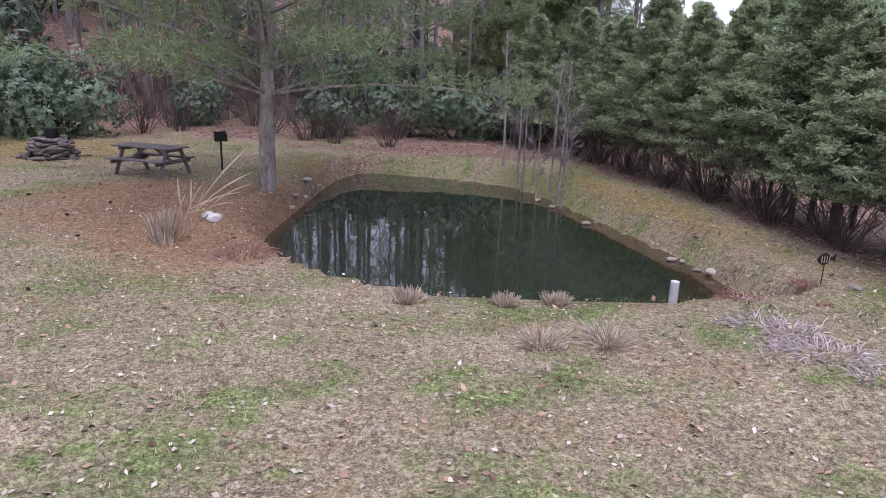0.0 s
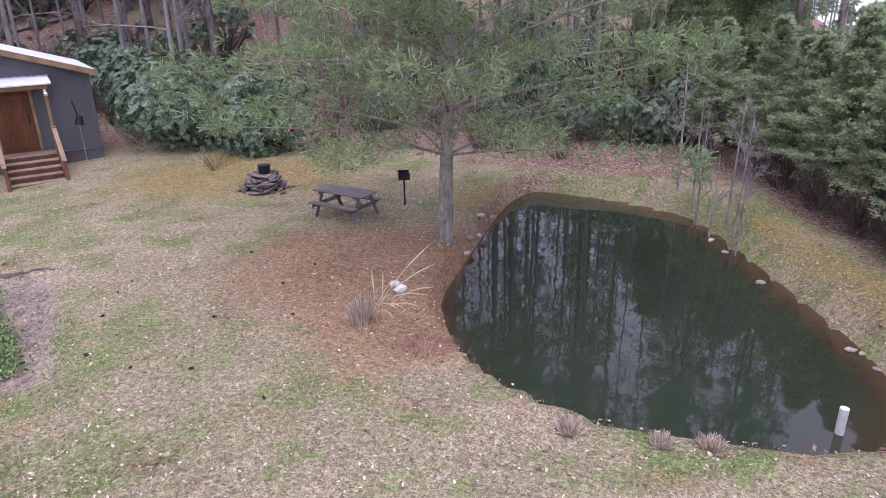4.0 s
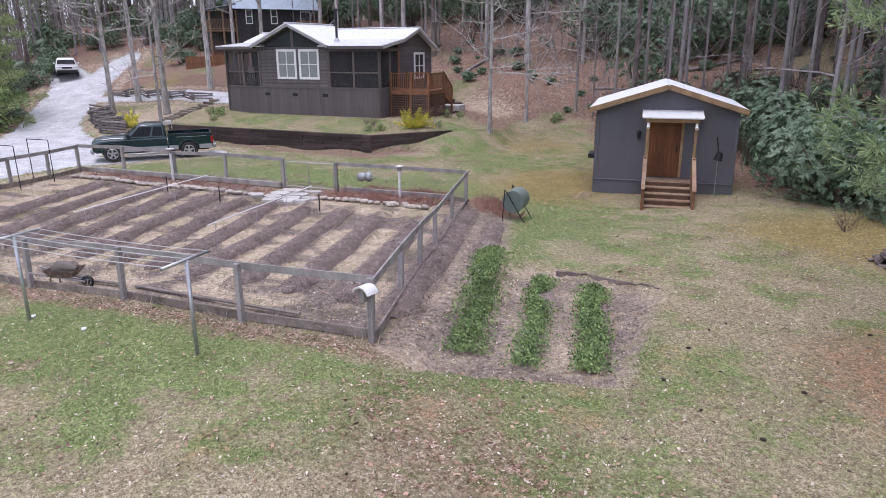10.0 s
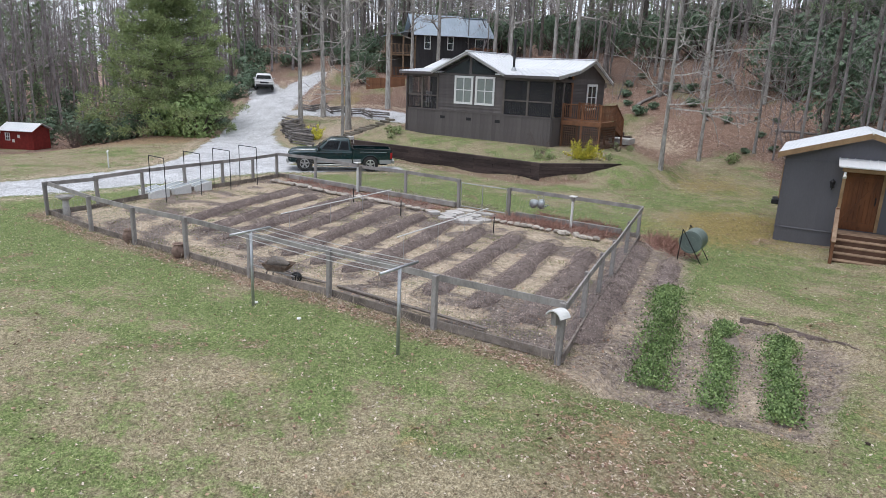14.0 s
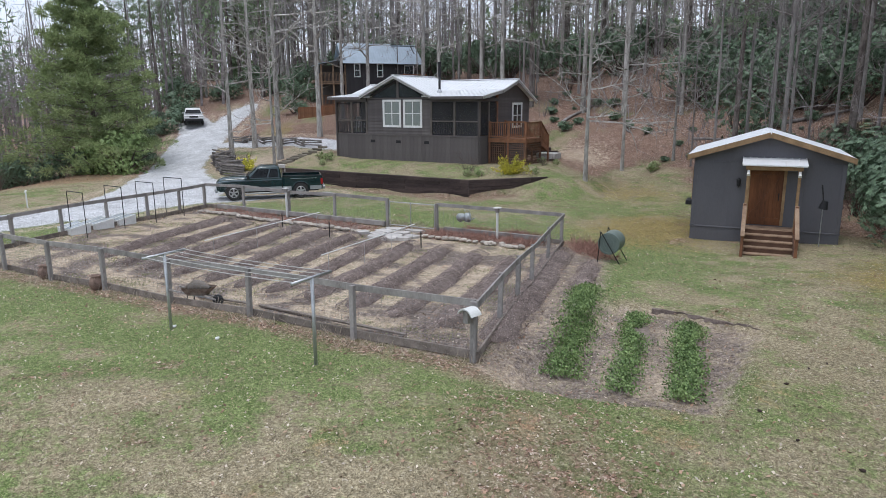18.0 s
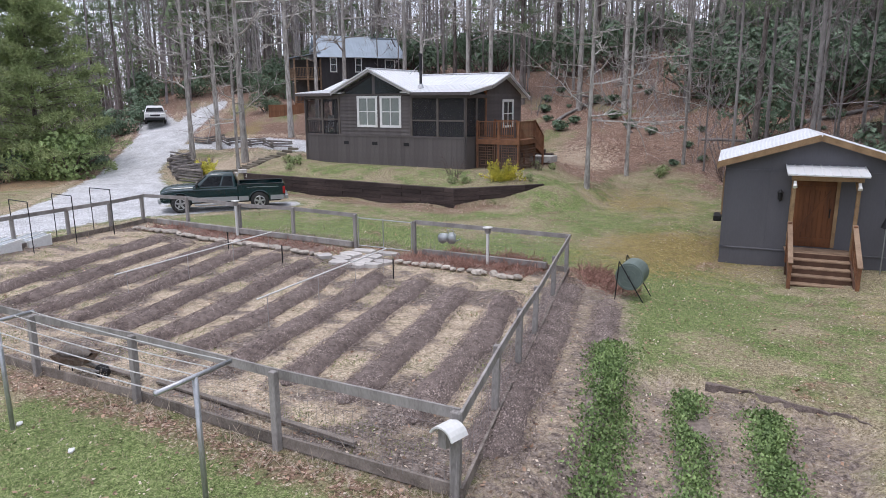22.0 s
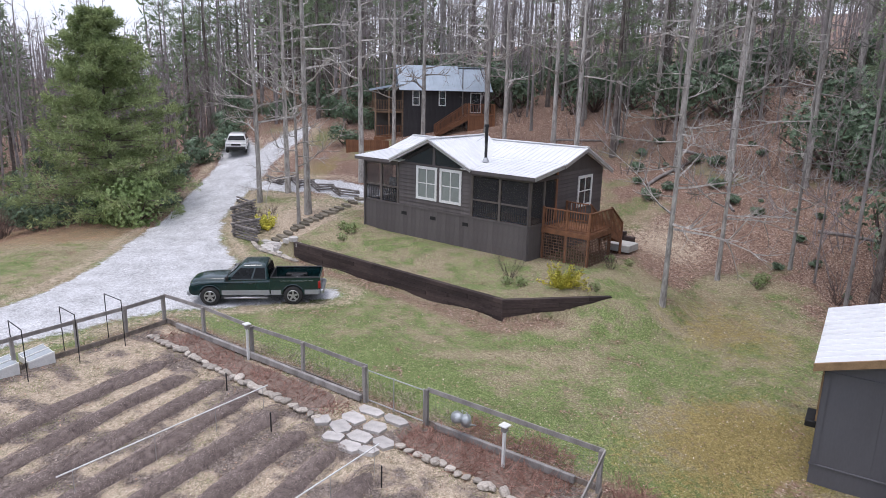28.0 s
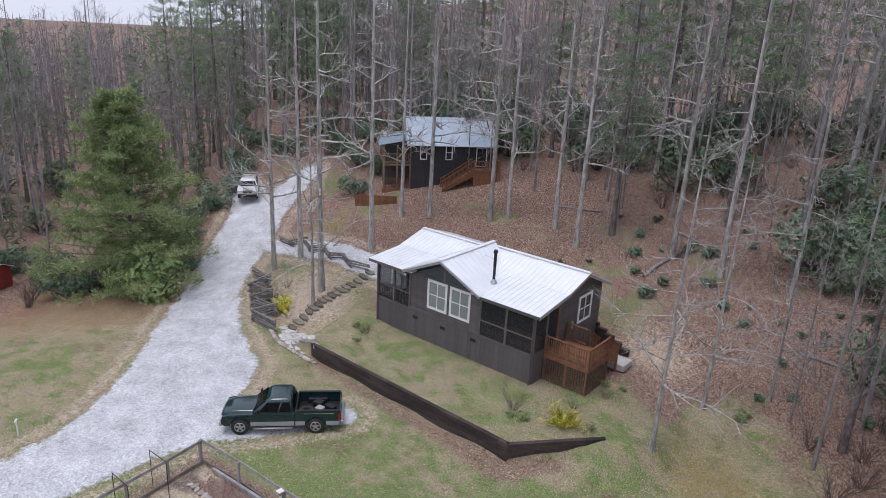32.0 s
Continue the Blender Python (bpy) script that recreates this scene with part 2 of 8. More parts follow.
def berry_plot(x, y):
    a = inside(x, y, ((-7.3, 6.6), (-10.6, 10.15), (-13.8, 8.1), (-9.4, 3.4)))
    b = near_line(x, y, [(-10.2, 4.2, 0.9), (-14.5, 7.1, 1.1), (-20.0, 10.7, 0.8)])
    return np.maximum(a, b)


def rise(x, y):
    """How far a place lies up the hill, measured across its foot."""
    return -0.768 * x + 0.64 * y


def ground(x, y):
    x, y = np.asarray(x, float), np.asarray(y, float)
    z = -0.22 - 0.33 * smooth(-10, -22, x) + 0.15 * smooth(-22, -32, x)
    z = z - 0.15 * smooth(4, 9, y) * smooth(-9, -2, x)
    s = rise(x, y)
    soft = lambda v, w: w * np.logaddexp(0, v / w)
    hill = 0.21 * (soft(s - 36.5, 1.5) - soft(s - 66, 3)) + 0.10 * (soft(s - 49, 4) - soft(s - 66, 3)) + 0.035 * soft(s - 66, 3)
    # the hill dies away towards the open valley
    hill = hill * (1 - smooth(0.08, 0.25, x / np.maximum(y, 30)))
    z = z + hill * smooth(-17, -8, y)
    # the bank beyond the pond and the drop along its dam
    z = z + 0.10 * soft(y - 27, 2) * smooth(1, -13, x - 0.15 * y)
    z = z - 0.35 * smooth(7.4, 11.0, x + 0.27 * (y - 10)) * smooth(30, 20, y)
    # the valley beyond the dam
    z = z - 0.45 * soft(x - 12 - 0.1 * y, 2) * smooth(-5, 5, y)
    # the lawn beyond the drive sinks away to the west
    z = z - 1.9 * smooth(-34, -60, x) * smooth(-11, -23, y)
    # the pond's basin
    d = pond_depth(x, y)
    basin = WATER - 0.3 - 1.1 * np.clip(d, 0, 1.6)
    f = smooth(-0.32 - 0.8 * smooth(1.5, 4.0, x + 0.3 * (y - 10)) * smooth(9.8, 12.5, y), 0.1, d)
    z = z * (1 - f) + np.minimum(basin, z) * f
    # the berry plot, cut a spade deep into the lawn at its upper end
    z = z - 0.22 * smooth(-0.05, 0.2, inside(x, y, ((-7.3, 6.6), (-10.6, 10.15), (-13.8, 8.1), (-9.4, 3.4))))
    # a washed-out ditch below the dam
    z = z - 0.2 * smooth(-0.12, 0.12, near_line(x, y, [(5.7, 8.0, 0.16), (5.95, 7.3, 0.2), (6.0, 6.6, 0.16), (6.2, 5.5, 0.12)]))
    # lawn rising to the end of the retaining wall
    z = z + 0.8 * smooth(-1.7, 0.3, near_line(x, y, [(-32.5, 14.2, 0.1), (-32.8, 15.5, 0.9), (-33.2, 17.0, 0.5)]))
    # a hollow before the shed's steps
    z = z - 0.34 * np.exp(-((x + 18.2) ** 2 + (y - 15.6) ** 2) / 16)
    # low swells
    z = z + 0.05 * np.sin(x * 0.7 + 1.3 * np.sin(y * 0.31)) * np.cos(y * 0.53) * (1 - f)
    # level shelf that the house stands on, behind its retaining wall
    hx, hy = (x + 37.4) * 0.707 + (y - 12.45) * 0.707, -(x + 37.4) * 0.707 + (y - 12.45) * 0.707
    brink = -3.9 - 0.048 * (hx + 12.1) + 1.13 * np.clip(hx - 1.66, 0, 9)
    shelf = smooth(-14.5, -12.5, hx) * smooth(8.0, 5.0, hx) * smooth(10.5, 7.5, hy) * smooth(-0.1, 0.12, hy - brink)
    z = z * (1 - shelf) + (0.95 - 0.5 * smooth(-0.5, -3.2, hy) + 0.25 * smooth(-9, -13, hx) - 0.5 * smooth(3.0, 6.0, hx)) * shelf
    return z


def gz(x, y):
    return float(ground(x, y))


def axis(lo, hi, step, out, grow=1.18):
    a = list(np.arange(lo, hi + step / 2, step))
    d = step
    while a[-1] < out:
        d *= grow
        a.append(a[-1] + d)
    d = step
    while a[0] > -out:
        d *= grow
        a.insert(0, a[0] - d)
    return np.array(a)


def sheet(name, xs, ys, zf, mat):
    X, Y = np.meshgrid(xs, ys)
    Z = zf(X, Y)
    n, m = X.shape
    idx = np.arange(n * m).reshape(n, m)
    f = np.stack([idx[:-1, :-1], idx[:-1, 1:], idx[1:, 1:], idx[1:, :-1]], -1).reshape(-1, 4)
    me = bpy.data.meshes.new(name)
    v = np.stack([X, Y, Z], -1).reshape(-1, 3)
    me.vertices.add(len(v))
    me.vertices.foreach_set("co", v.ravel())
    me.loops.add(f.size)
    me.loops.foreach_set("vertex_index", f.ravel())
    me.polygons.add(len(f))
    me.polygons.foreach_set("loop_start", np.arange(len(f)) * 4)
    me.polygons.foreach_set("use_smooth", np.ones(len(f), bool))
    me.update()
    me.materials.append(mat)
    return me, X.ravel(), Y.ravel()



def ground_material():
    m = bpy.data.materials.new("ground")
    m.use_nodes = True
    nt = m.node_tree
    L = nt.links.new
    bsdf = nt.nodes["Principled BSDF"]
    bsdf.inputs["Roughness"].default_value, bsdf.inputs["Specular IOR Level"].default_value = 0.95, 0.15
    tc = nt.nodes.new("ShaderNodeTexCoord")

    def tex(scale, detail, distort=0.0, rough=0.5):
        n = nt.nodes.new("ShaderNodeTexNoise")
        n.inputs["Roughness"].default_value = rough
        n.inputs["Scale"].default_value, n.inputs["Detail"].default_value, n.inputs["Distortion"].default_value = scale, detail, distort
        L(tc.outputs["Object"], n.inputs["Vector"])
        return n.outputs["Fac"]

    def cells(scale):
        v = nt.nodes.new("ShaderNodeTexVoronoi")
        v.inputs["Scale"].default_value = scale
        L(tc.outputs["Object"], v.inputs["Vector"])
        b = nt.nodes.new("ShaderNodeSeparateColor")
        L(v.outputs["Color"], b.inputs[0])
        return b.outputs[0]

    def ramp(src, *stops):
        r = nt.nodes.new("ShaderNodeValToRGB")
        e = r.color_ramp.elements
        while len(e) < len(stops):
            e.new(0.5)
        for k, (p, c) in zip(e, stops):
            k.position, k.color = p, (*c, 1)
        L(src, r.inputs[0])
        return r.outputs[0]

    def calc(op, a, b):
        n = nt.nodes.new("ShaderNodeMath")
        n.operation = op
        for i, v in enumerate((a, b)):
            if isinstance(v, (int, float)):
                n.inputs[i].default_value = v
            else:
                L(v, n.inputs[i])
        return n.outputs[0]

    coarse, mid, fine, grain = tex(0.9, 4), tex(5, 6, 0.6, 0.6), tex(42, 4, 0.8, 0.65), tex(17, 7, 0.4, 0.8)
    blade = calc("ADD", calc("MULTIPLY", fine, 0.55), calc("MULTIPLY", grain, 0.45))
    leaf = calc("ADD", calc("ADD", calc("MULTIPLY", cells(32), 0.36), calc("MULTIPLY", cells(13), 0.18)), calc("MULTIPLY", blade, 0.5))
    stone = calc("ADD", calc("MULTIPLY", cells(34), 0.3), calc("ADD", calc("MULTIPLY", coarse, 0.45), calc("MULTIPLY", fine, 0.25)))
    tone = {
        "dry": ramp(blade, (0.4, (0.105, 0.084, 0.052)), (0.5, (0.278, 0.232, 0.146)), (0.6, (0.55, 0.485, 0.345))),
        "green": ramp(blade, (0.4, (0.045, 0.062, 0.02)), (0.5, (0.14, 0.19, 0.062)), (0.6, (0.36, 0.39, 0.19))),
        "moss": ramp(blade, (0.4, (0.09, 0.065, 0.022)), (0.5, (0.235, 0.185, 0.07)), (0.6, (0.42, 0.34, 0.15))),
        "litter": ramp(leaf, (0.28, (0.05, 0.03, 0.024)), (0.44, (0.15, 0.09, 0.066)), (0.6, (0.28, 0.18, 0.135)), (0.76, (0.53, 0.44, 0.37))),
        "needle": ramp(blade, (0.4, (0.115, 0.066, 0.036)), (0.5, (0.285, 0.18, 0.105)), (0.6, (0.46, 0.325, 0.21))),
        "soil": ramp(leaf, (0.25, (0.065, 0.05, 0.044)), (0.55, (0.185, 0.15, 0.13)), (0.85, (0.36, 0.31, 0.27))),
        "sand": ramp(blade, (0.4, (0.25, 0.19, 0.135)), (0.5, (0.43, 0.345, 0.255)), (0.6, (0.64, 0.55, 0.44))),
        "gravel": ramp(stone, (0.3, (0.42, 0.42, 0.425)), (0.5, (0.52, 0.522, 0.53)), (0.7, (0.6, 0.605, 0.615))),
    }
    colour = tone["dry"]
    for name in ("green", "moss", "litter", "needle", "sand", "soil", "gravel"):
        at = nt.nodes.new("ShaderNodeAttribute")
        at.attribute_name = name
        rough_edge = calc("ADD", calc("MULTIPLY", calc("SUBTRACT", mid, 0.5), 1.5), calc("MULTIPLY", calc("SUBTRACT", fine, 0.5), 1.3))
        k = calc("MULTIPLY", calc("SUBTRACT", calc("ADD", at.outputs["Fac"], rough_edge), 0.5), 2.6)
        k = calc("MINIMUM", calc("MAXIMUM", calc("ADD", k, 0.5), 0.0), 1.0)
        k = calc("MULTIPLY", k, calc("MINIMUM", calc("MULTIPLY", at.outputs["Fac"], 5.0), 1.0))
        mx = nt.nodes.new("ShaderNodeMix")
        mx.data_type = "RGBA"
        L(k, mx.inputs[0]), L(colour, mx.inputs[6]), L(tone[name], mx.inputs[7])
        colour = mx.outputs[2]
    # broad drifts of paler and darker growth
    hs = nt.nodes.new("ShaderNodeHueSaturation")
    clump = tex(13, 5, 0.5, 0.75)
    L(calc("ADD", calc("ADD", calc("MULTIPLY", coarse, 0.35), calc("MULTIPLY", mid, 0.9)), calc("SUBTRACT", calc("MULTIPLY", clump, 2.3), 0.82)), hs.inputs["Value"])
    L(colour, hs.inputs["Color"])
    L(hs.outputs[0], bsdf.inputs["Base Color"])
    bp = nt.nodes.new("ShaderNodeBump")
    bp.inputs["Strength"].default_value, bp.inputs["Distance"].default_value = 0.7, 0.03
    L(blade, bp.inputs["Height"])
    L(bp.outputs[0], bsdf.inputs["Normal"])
    return m


def woods(x, y):
    """Above nought where the leaf-strewn forest floor lies."""
    s = rise(x, y)
    hill = (s - 39.5) / 3 - 1.4 * smooth(-46, -52, x) * smooth(8, 2, y)
    back = (y - 21.3 + 0.05 * (x + 6)) / 1.2
    hedge = (x - 7.1 + 0.27 * (y - 10)) / 0.5
    west = (-24 - y - 0.20 * (x + 40)) / 1.5
    west2 = np.minimum((-50.5 - x) / 2, (-7.5 - y) / 2)
    return np.maximum.reduce([hill, back, np.where(y > 6, hedge, -9), west, west2])


def zones(x, y):
    n1, n2, n3 = fbm(x, y, 0.22, 1), fbm(x, y, 0.5, 5), fbm(x, y, 1.3, 9)
    plot = inside(x, y, GARDEN)
    berry = berry_plot(x, y)
    road = gravel(x, y)
    forest = np.clip(woods(x, y) * 0.6 + 0.5 + (n2 - 0.5), 0, 1) * (1 - 0.6 * smooth(0.5, 0.7, fbm(x, y, 0.35, 41)) * smooth(60, 54, rise(x, y)))
    near_fence = np.exp(-((plot + 1.8) / 1.8) ** 2)
    west = smooth(-34, -24, x) * smooth(2.5, -3, y) * smooth(4, -4, y + 0.35 * (x + 12))
    house_lawn = smooth(-24, -27, x) * smooth(-1, 3, y)
    by_shed = np.exp(-((x + 18) / 2.5) ** 2 - ((y - 12.5) / 2.0) ** 2)
    green = 0.31 + 0.45 * (n1 - 0.5) + 0.6 * (n2 - 0.5) + 0.9 * (n3 - 0.5) + 0.42 * near_fence + 0.16 * west + 0.12 * house_lawn + 0.6 * by_shed + 0.35 * smooth(0.58, 0.7, fbm(x, y, 1.9, 61))
    green = green + 0.5 * np.clip(plot * 2, 0, 1) * (n2 - 0.35)
    green = green + 0.12 * smooth(-3, 1, x) * smooth(5.5, 7.5, y) - 0.1 * smooth(-3, 2, x) * smooth(5, 3, y) - 0.05 * smooth(-10, -3, x) * smooth(6, 10, y)
    pine = np.hypot((x + 3.2) * 0.9, y - 11.7) - 2.9 * (0.55 + 0.9 * n2)
    conifers = np.hypot(x + 53, (y + 14) * 0.8) - 7.0 * (0.7 + 0.5 * n2)
    needle = np.maximum(np.maximum(np.clip(0.5 - pine * 0.35, 0, 1), 0.42 * smooth(0.56, 0.78, fbm(x, y, 0.8, 31)) * smooth(-16, -8, x)), 0.55 * np.clip(0.3 - conifers * 0.35, 0, 1))
    moss = 0.95 * np.exp(-((x + 11.5) / 4.5) ** 2 - ((y - 17.8) / 3.0) ** 2) + 0.8 * np.exp(-((x - 6.3 + 0.3 * (y - 10)) / 0.7) ** 2 - ((y - 14) / 5.0) ** 2) + 0.85 * np.exp(-((x + 23.0) / 3) ** 2 - ((y - 15.5) / 4.0) ** 2) + 0.7 * np.exp(-((x + 31) / 3) ** 2 - ((y - 19.0) / 2.5) ** 2) + 0.8 * np.exp(-((x + 61) / 3) ** 2 - ((y - 2.0) / 2.0) ** 2) + 0.6 * np.exp(-((x + 3.0) / 1.2) ** 2 - ((y - 17.5) / 2) ** 2)
    moss = moss * (0.6 + 0.9 * n2)
    patch = np.exp(-((x + 6.8) / 2.8) ** 2 - ((y - 3.3) / 2.0) ** 2)
    trim = np.exp(-((plot + 0.35) / 0.45) ** 2) + 0.9 * np.exp(-((plot - 0.45) / 0.45) ** 2) + 0.5 * np.exp(-((road + 0.5) / 0.5) ** 2)
    litter = np.maximum.reduce([forest, 0.55 * patch * (0.6 + n3), 0.6 * trim, 0.5 * smooth(0.62, 0.8, n3)])
    litter = np.maximum(litter, np.clip(0.45 + near_line(x, y, [(-42.9, 0.8, 0.3), (-36, 6.9, 0.35), (-32.4, 10.0, 0.8), (-32.3, 12.5, 0.5)]) + 0.8 * (n3 - 0.5), 0, 0.6))
    litter = litter * (1 - 0.7 * (needle > 0.6))
    shore = np.exp(-((pond_depth(x, y) + 0.15) / 0.25) ** 2)
    litter = np.maximum(litter, shore * (0.05 + 0.6 * smooth(0, -2.5, x) + 0.5 * np.exp(-((x - 4.8) / 1.2) ** 2 - ((y - 8.8) / 1.0) ** 2)))
    soil = np.maximum(np.clip(0.5 + berry * 1.5, 0, 1) * (0.25 + 0.6 * n3), 0.8 * np.clip(0.5 + plot * 2, 0, 1) * smooth(0.4, 0.62, n3))
    sand = np.maximum.reduce([np.clip(0.5 + plot * 2, 0, 1) * (0.4 + 0.7 * n3), 0.78 * np.clip(0.5 + berry * 1.5, 0, 1), np.clip(0.8 + 2 * near_line(x, y, [(-9.8, 3.9, 0.22), (-12.3, 5.6, 0.22), (-16.8, 8.9, 0.2)]), 0, 1), 0.85 * np.exp(-((x + 50.5) / 5) ** 2 - ((y - 0.8) / 3.0) ** 2), 0.7 * np.exp(-((x + 40.5) / 3) ** 2 - ((y - 20.5) / 2.5) ** 2), 0.55 * np.exp(-((road + 0.7) / 0.6) ** 2)])
    return {"green": green, "moss": moss, "litter": litter, "needle": needle, "sand": sand, "soil": soil, "gravel": np.clip(0.5 + road * 1.6 + (n3 - 0.5), 0, 1)}


M_GROUND = ground_material()
gm, GX, GY = sheet("ground", axis(-60, 9, 0.28, 900), axis(-26, 28, 0.28, 900), ground, M_GROUND)


def stain(me, x, y):
    for name, v in zones(x, y).items():
        me.attributes.new(name, "FLOAT", "POINT").data.foreach_set("value", np.clip(v, 0, 1).astype(np.float32))


stain(gm, GX, GY)
tagged(new("ground", gm), "patchy winter lawn, leaf litter and brown hillside", "ground", kind="structure")

# the gravel drive, a thin layer over the ground
rx, ry = np.arange(-76, -6, 0.3), np.arange(-28, 9, 0.3)
rm, RX, RY = sheet("road", rx, ry, lambda a, b: ground(a, b) + 0.025 * np.clip(gravel(a, b) * 3, -0.6, 1), M_GROUND)
stain(rm, RX, RY)
keep = gravel(RX, RY) > -0.25
rb = bmesh.new()
rb.from_mesh(rm)
rb.verts.ensure_lookup_table()
bmesh.ops.delete(rb, geom=[v for v, k in zip(list(rb.verts), keep) if not k], context="VERTS")
rb.to_mesh(rm)
rb.free()
tagged(new("road", rm), "pale grey gravel drive with worn tracks", "road", kind="structure")


def water_material():
    m = bpy.data.materials.new("pond_water")
    m.use_nodes = True
    nt = m.node_tree
    b = nt.nodes["Principled BSDF"]
    at, rp = nt.nodes.new("ShaderNodeAttribute"), nt.nodes.new("ShaderNodeValToRGB")
    at.attribute_name = "depth"
    e = rp.color_ramp.elements
    e[0].position, e[0].color = 0.0, (0.075, 0.048, 0.028, 1)
    e[1].position, e[1].color = 1.0, (0.024, 0.034, 0.021, 1)
    e.new(0.4).color = (0.042, 0.035, 0.02, 1)
    nt.links.new(at.outputs["Fac"], rp.inputs[0])
    nt.links.new(rp.outputs[0], b.inputs["Base Color"])
    b.inputs["Roughness"].default_value, b.inputs["IOR"].default_value = 0.02, 1.4
    n = nt.nodes.new("ShaderNodeTexNoise")
    n.inputs["Scale"].default_value, n.inputs["Detail"].default_value = 2.2, 2
    bp = nt.nodes.new("ShaderNodeBump")
    bp.inputs["Strength"].default_value, bp.inputs["Distance"].default_value = 0.12, 0.02
    tc = nt.nodes.new("ShaderNodeTexCoord")
    nt.links.new(tc.outputs["Object"], n.inputs["Vector"])
    nt.links.new(n.outputs["Fac"], bp.inputs["Height"])
    nt.links.new(bp.outputs[0], b.inputs["Normal"])
    return m


wm, WX, WY = sheet("pond_water", np.arange(-5.2, 6.0, 0.35), np.arange(7.6, 24, 0.35), lambda a, b: a * 0 + WATER, water_material())
layer = wm.attributes.new("depth", "FLOAT", "POINT")
layer.data.foreach_set("value", np.clip(pond_depth(WX, WY) / (0.3 + 1.1 * np.exp(-((WX - 4.6) / 1.3) ** 2 - ((WY - 9.2) / 1.2) ** 2)), 0, 1).astype(np.float32))
wb = bmesh.new()
wb.from_mesh(wm)
wb.verts.ensure_lookup_table()
bmesh.ops.delete(wb, geom=[v for v, k in zip(list(wb.verts), pond_depth(WX, WY) > -0.6) if not k], context="VERTS")
wb.to_mesh(wm)
wb.free()
tagged(new("pond_water", wm), "still dark green pond water mirroring trees", "water", kind="structure")

# ---- buildings ----
M_SIDING = material("brown_grey_siding", (0.13, 0.115, 0.112), 0.75, second=(0.1, 0.088, 0.086), scale=2.5, fine=25, bump=0.25, random_tint=0.12, stretch=(1, 1, 0.3))
M_SHEDWALL = material("blue_grey_siding", (0.122, 0.12, 0.132), 0.75, second=(0.104, 0.102, 0.113), scale=1.2, fine=25, bump=0.12, random_tint=0.03, stretch=(1, 1, 0.3))
M_DARKWALL = material("charcoal_siding", (0.055, 0.052, 0.055), 0.8, second=(0.038, 0.036, 0.038), scale=2.0, fine=25, bump=0.25, random_tint=0.1)
M_ROOF = material("galvanised_roof", (0.82, 0.83, 0.84), 0.42, metal=0.25, second=(0.75, 0.76, 0.77), scale=1.2, fine=9, bump=0.05)
M_WHITE = material("white_paint", (0.8, 0.8, 0.78), 0.5, second=(0.7, 0.7, 0.68), scale=4, fine=30, bump=0.08)
M_FASCIA = material("stained_fascia", (0.36, 0.24, 0.13), 0.7, second=(0.22, 0.14, 0.075), scale=3, fine=40, bump=0.2, random_tint=0.1)
M_DECK = material("stained_deck_wood", (0.26, 0.122, 0.064), 0.75, second=(0.145, 0.07, 0.04), scale=3, fine=35, bump=0.25, random_tint=0.18)
M_DOOR = material("varnished_door_wood", (0.2, 0.078, 0.03), 0.5, second=(0.1, 0.038, 0.017), scale=3, fine=28, bump=0.15, random_tint=0.1, stretch=(1, 1, 0.15))
M_STEP = material("weathered_step_wood", (0.33, 0.235, 0.16), 0.85, second=(0.2, 0.13, 0.085), scale=3, fine=30, bump=0.3, random_tint=0.12)
M_RISER = material("dark_riser_wood", (0.13, 0.075, 0.05), 0.85, second=(0.08, 0.045, 0.032), scale=3, fine=30, bump=0.3, random_tint=0.12)
M_BLACK = material("black_iron", (0.022, 0.022, 0.024), 0.5, second=(0.014, 0.014, 0.015), scale=6, fine=40, bump=0.05)
M_STEEL = material("grey_steel", (0.5, 0.51, 0.52), 0.4, metal=0.7, second=(0.36, 0.37, 0.38), scale=6, fine=40, bump=0.05)
M_TIMBER = material("dark_retaining_timber", (0.075, 0.055, 0.05), 0.9, second=(0.035, 0.026, 0.025), scale=2, fine=22, bump=0.6, random_tint=0.25, stretch=(0.3, 1, 1))
M_REDWALL = material("barn_red_paint", (0.26, 0.035, 0.03), 0.8, second=(0.17, 0.025, 0.022), scale=3, fine=25, bump=0.2)
M_CONCRETE = material("concrete", (0.5, 0.49, 0.46), 0.9, second=(0.38, 0.37, 0.35), scale=4, fine=30, bump=0.3)
M_LATTICE = material("lattice_wood", (0.17, 0.1, 0.07), 0.8, second=(0.11, 0.066, 0.046), scale=4, fine=30, bump=0.2)
M_POST = material("weathered_porch_post", (0.16, 0.138, 0.122), 0.8, second=(0.11, 0.094, 0.083), scale=3, fine=30, bump=0.25, random_tint=0.12)
M_RAKE = material("pale_rake_trim", (0.42, 0.41, 0.4), 0.6, second=(0.31, 0.3, 0.29), scale=2, fine=20, bump=0.15)
# interior surfaces: the dimness under the roofs is put into this base colour
M_INSIDE = material("shade_toned_interior", (0.11, 0.1, 0.095), 0.9, second=(0.08, 0.075, 0.07), scale=2, fine=10, bump=0.0)


def glass_material(name, tint, alpha):
    """Window glass or insect screen: some of what lies behind shows through."""
    m = bpy.data.materials.new(name)
    m.use_nodes = True
    nt = m.node_tree
    b = nt.nodes["Principled BSDF"]
    b.inputs["Base Color"].default_value = (*tint, 1)
    b.inputs["Roughness"].default_value = 0.08 if alpha > 0.5 else 0.6
    b.inputs["Alpha"].default_value = alpha
    return m


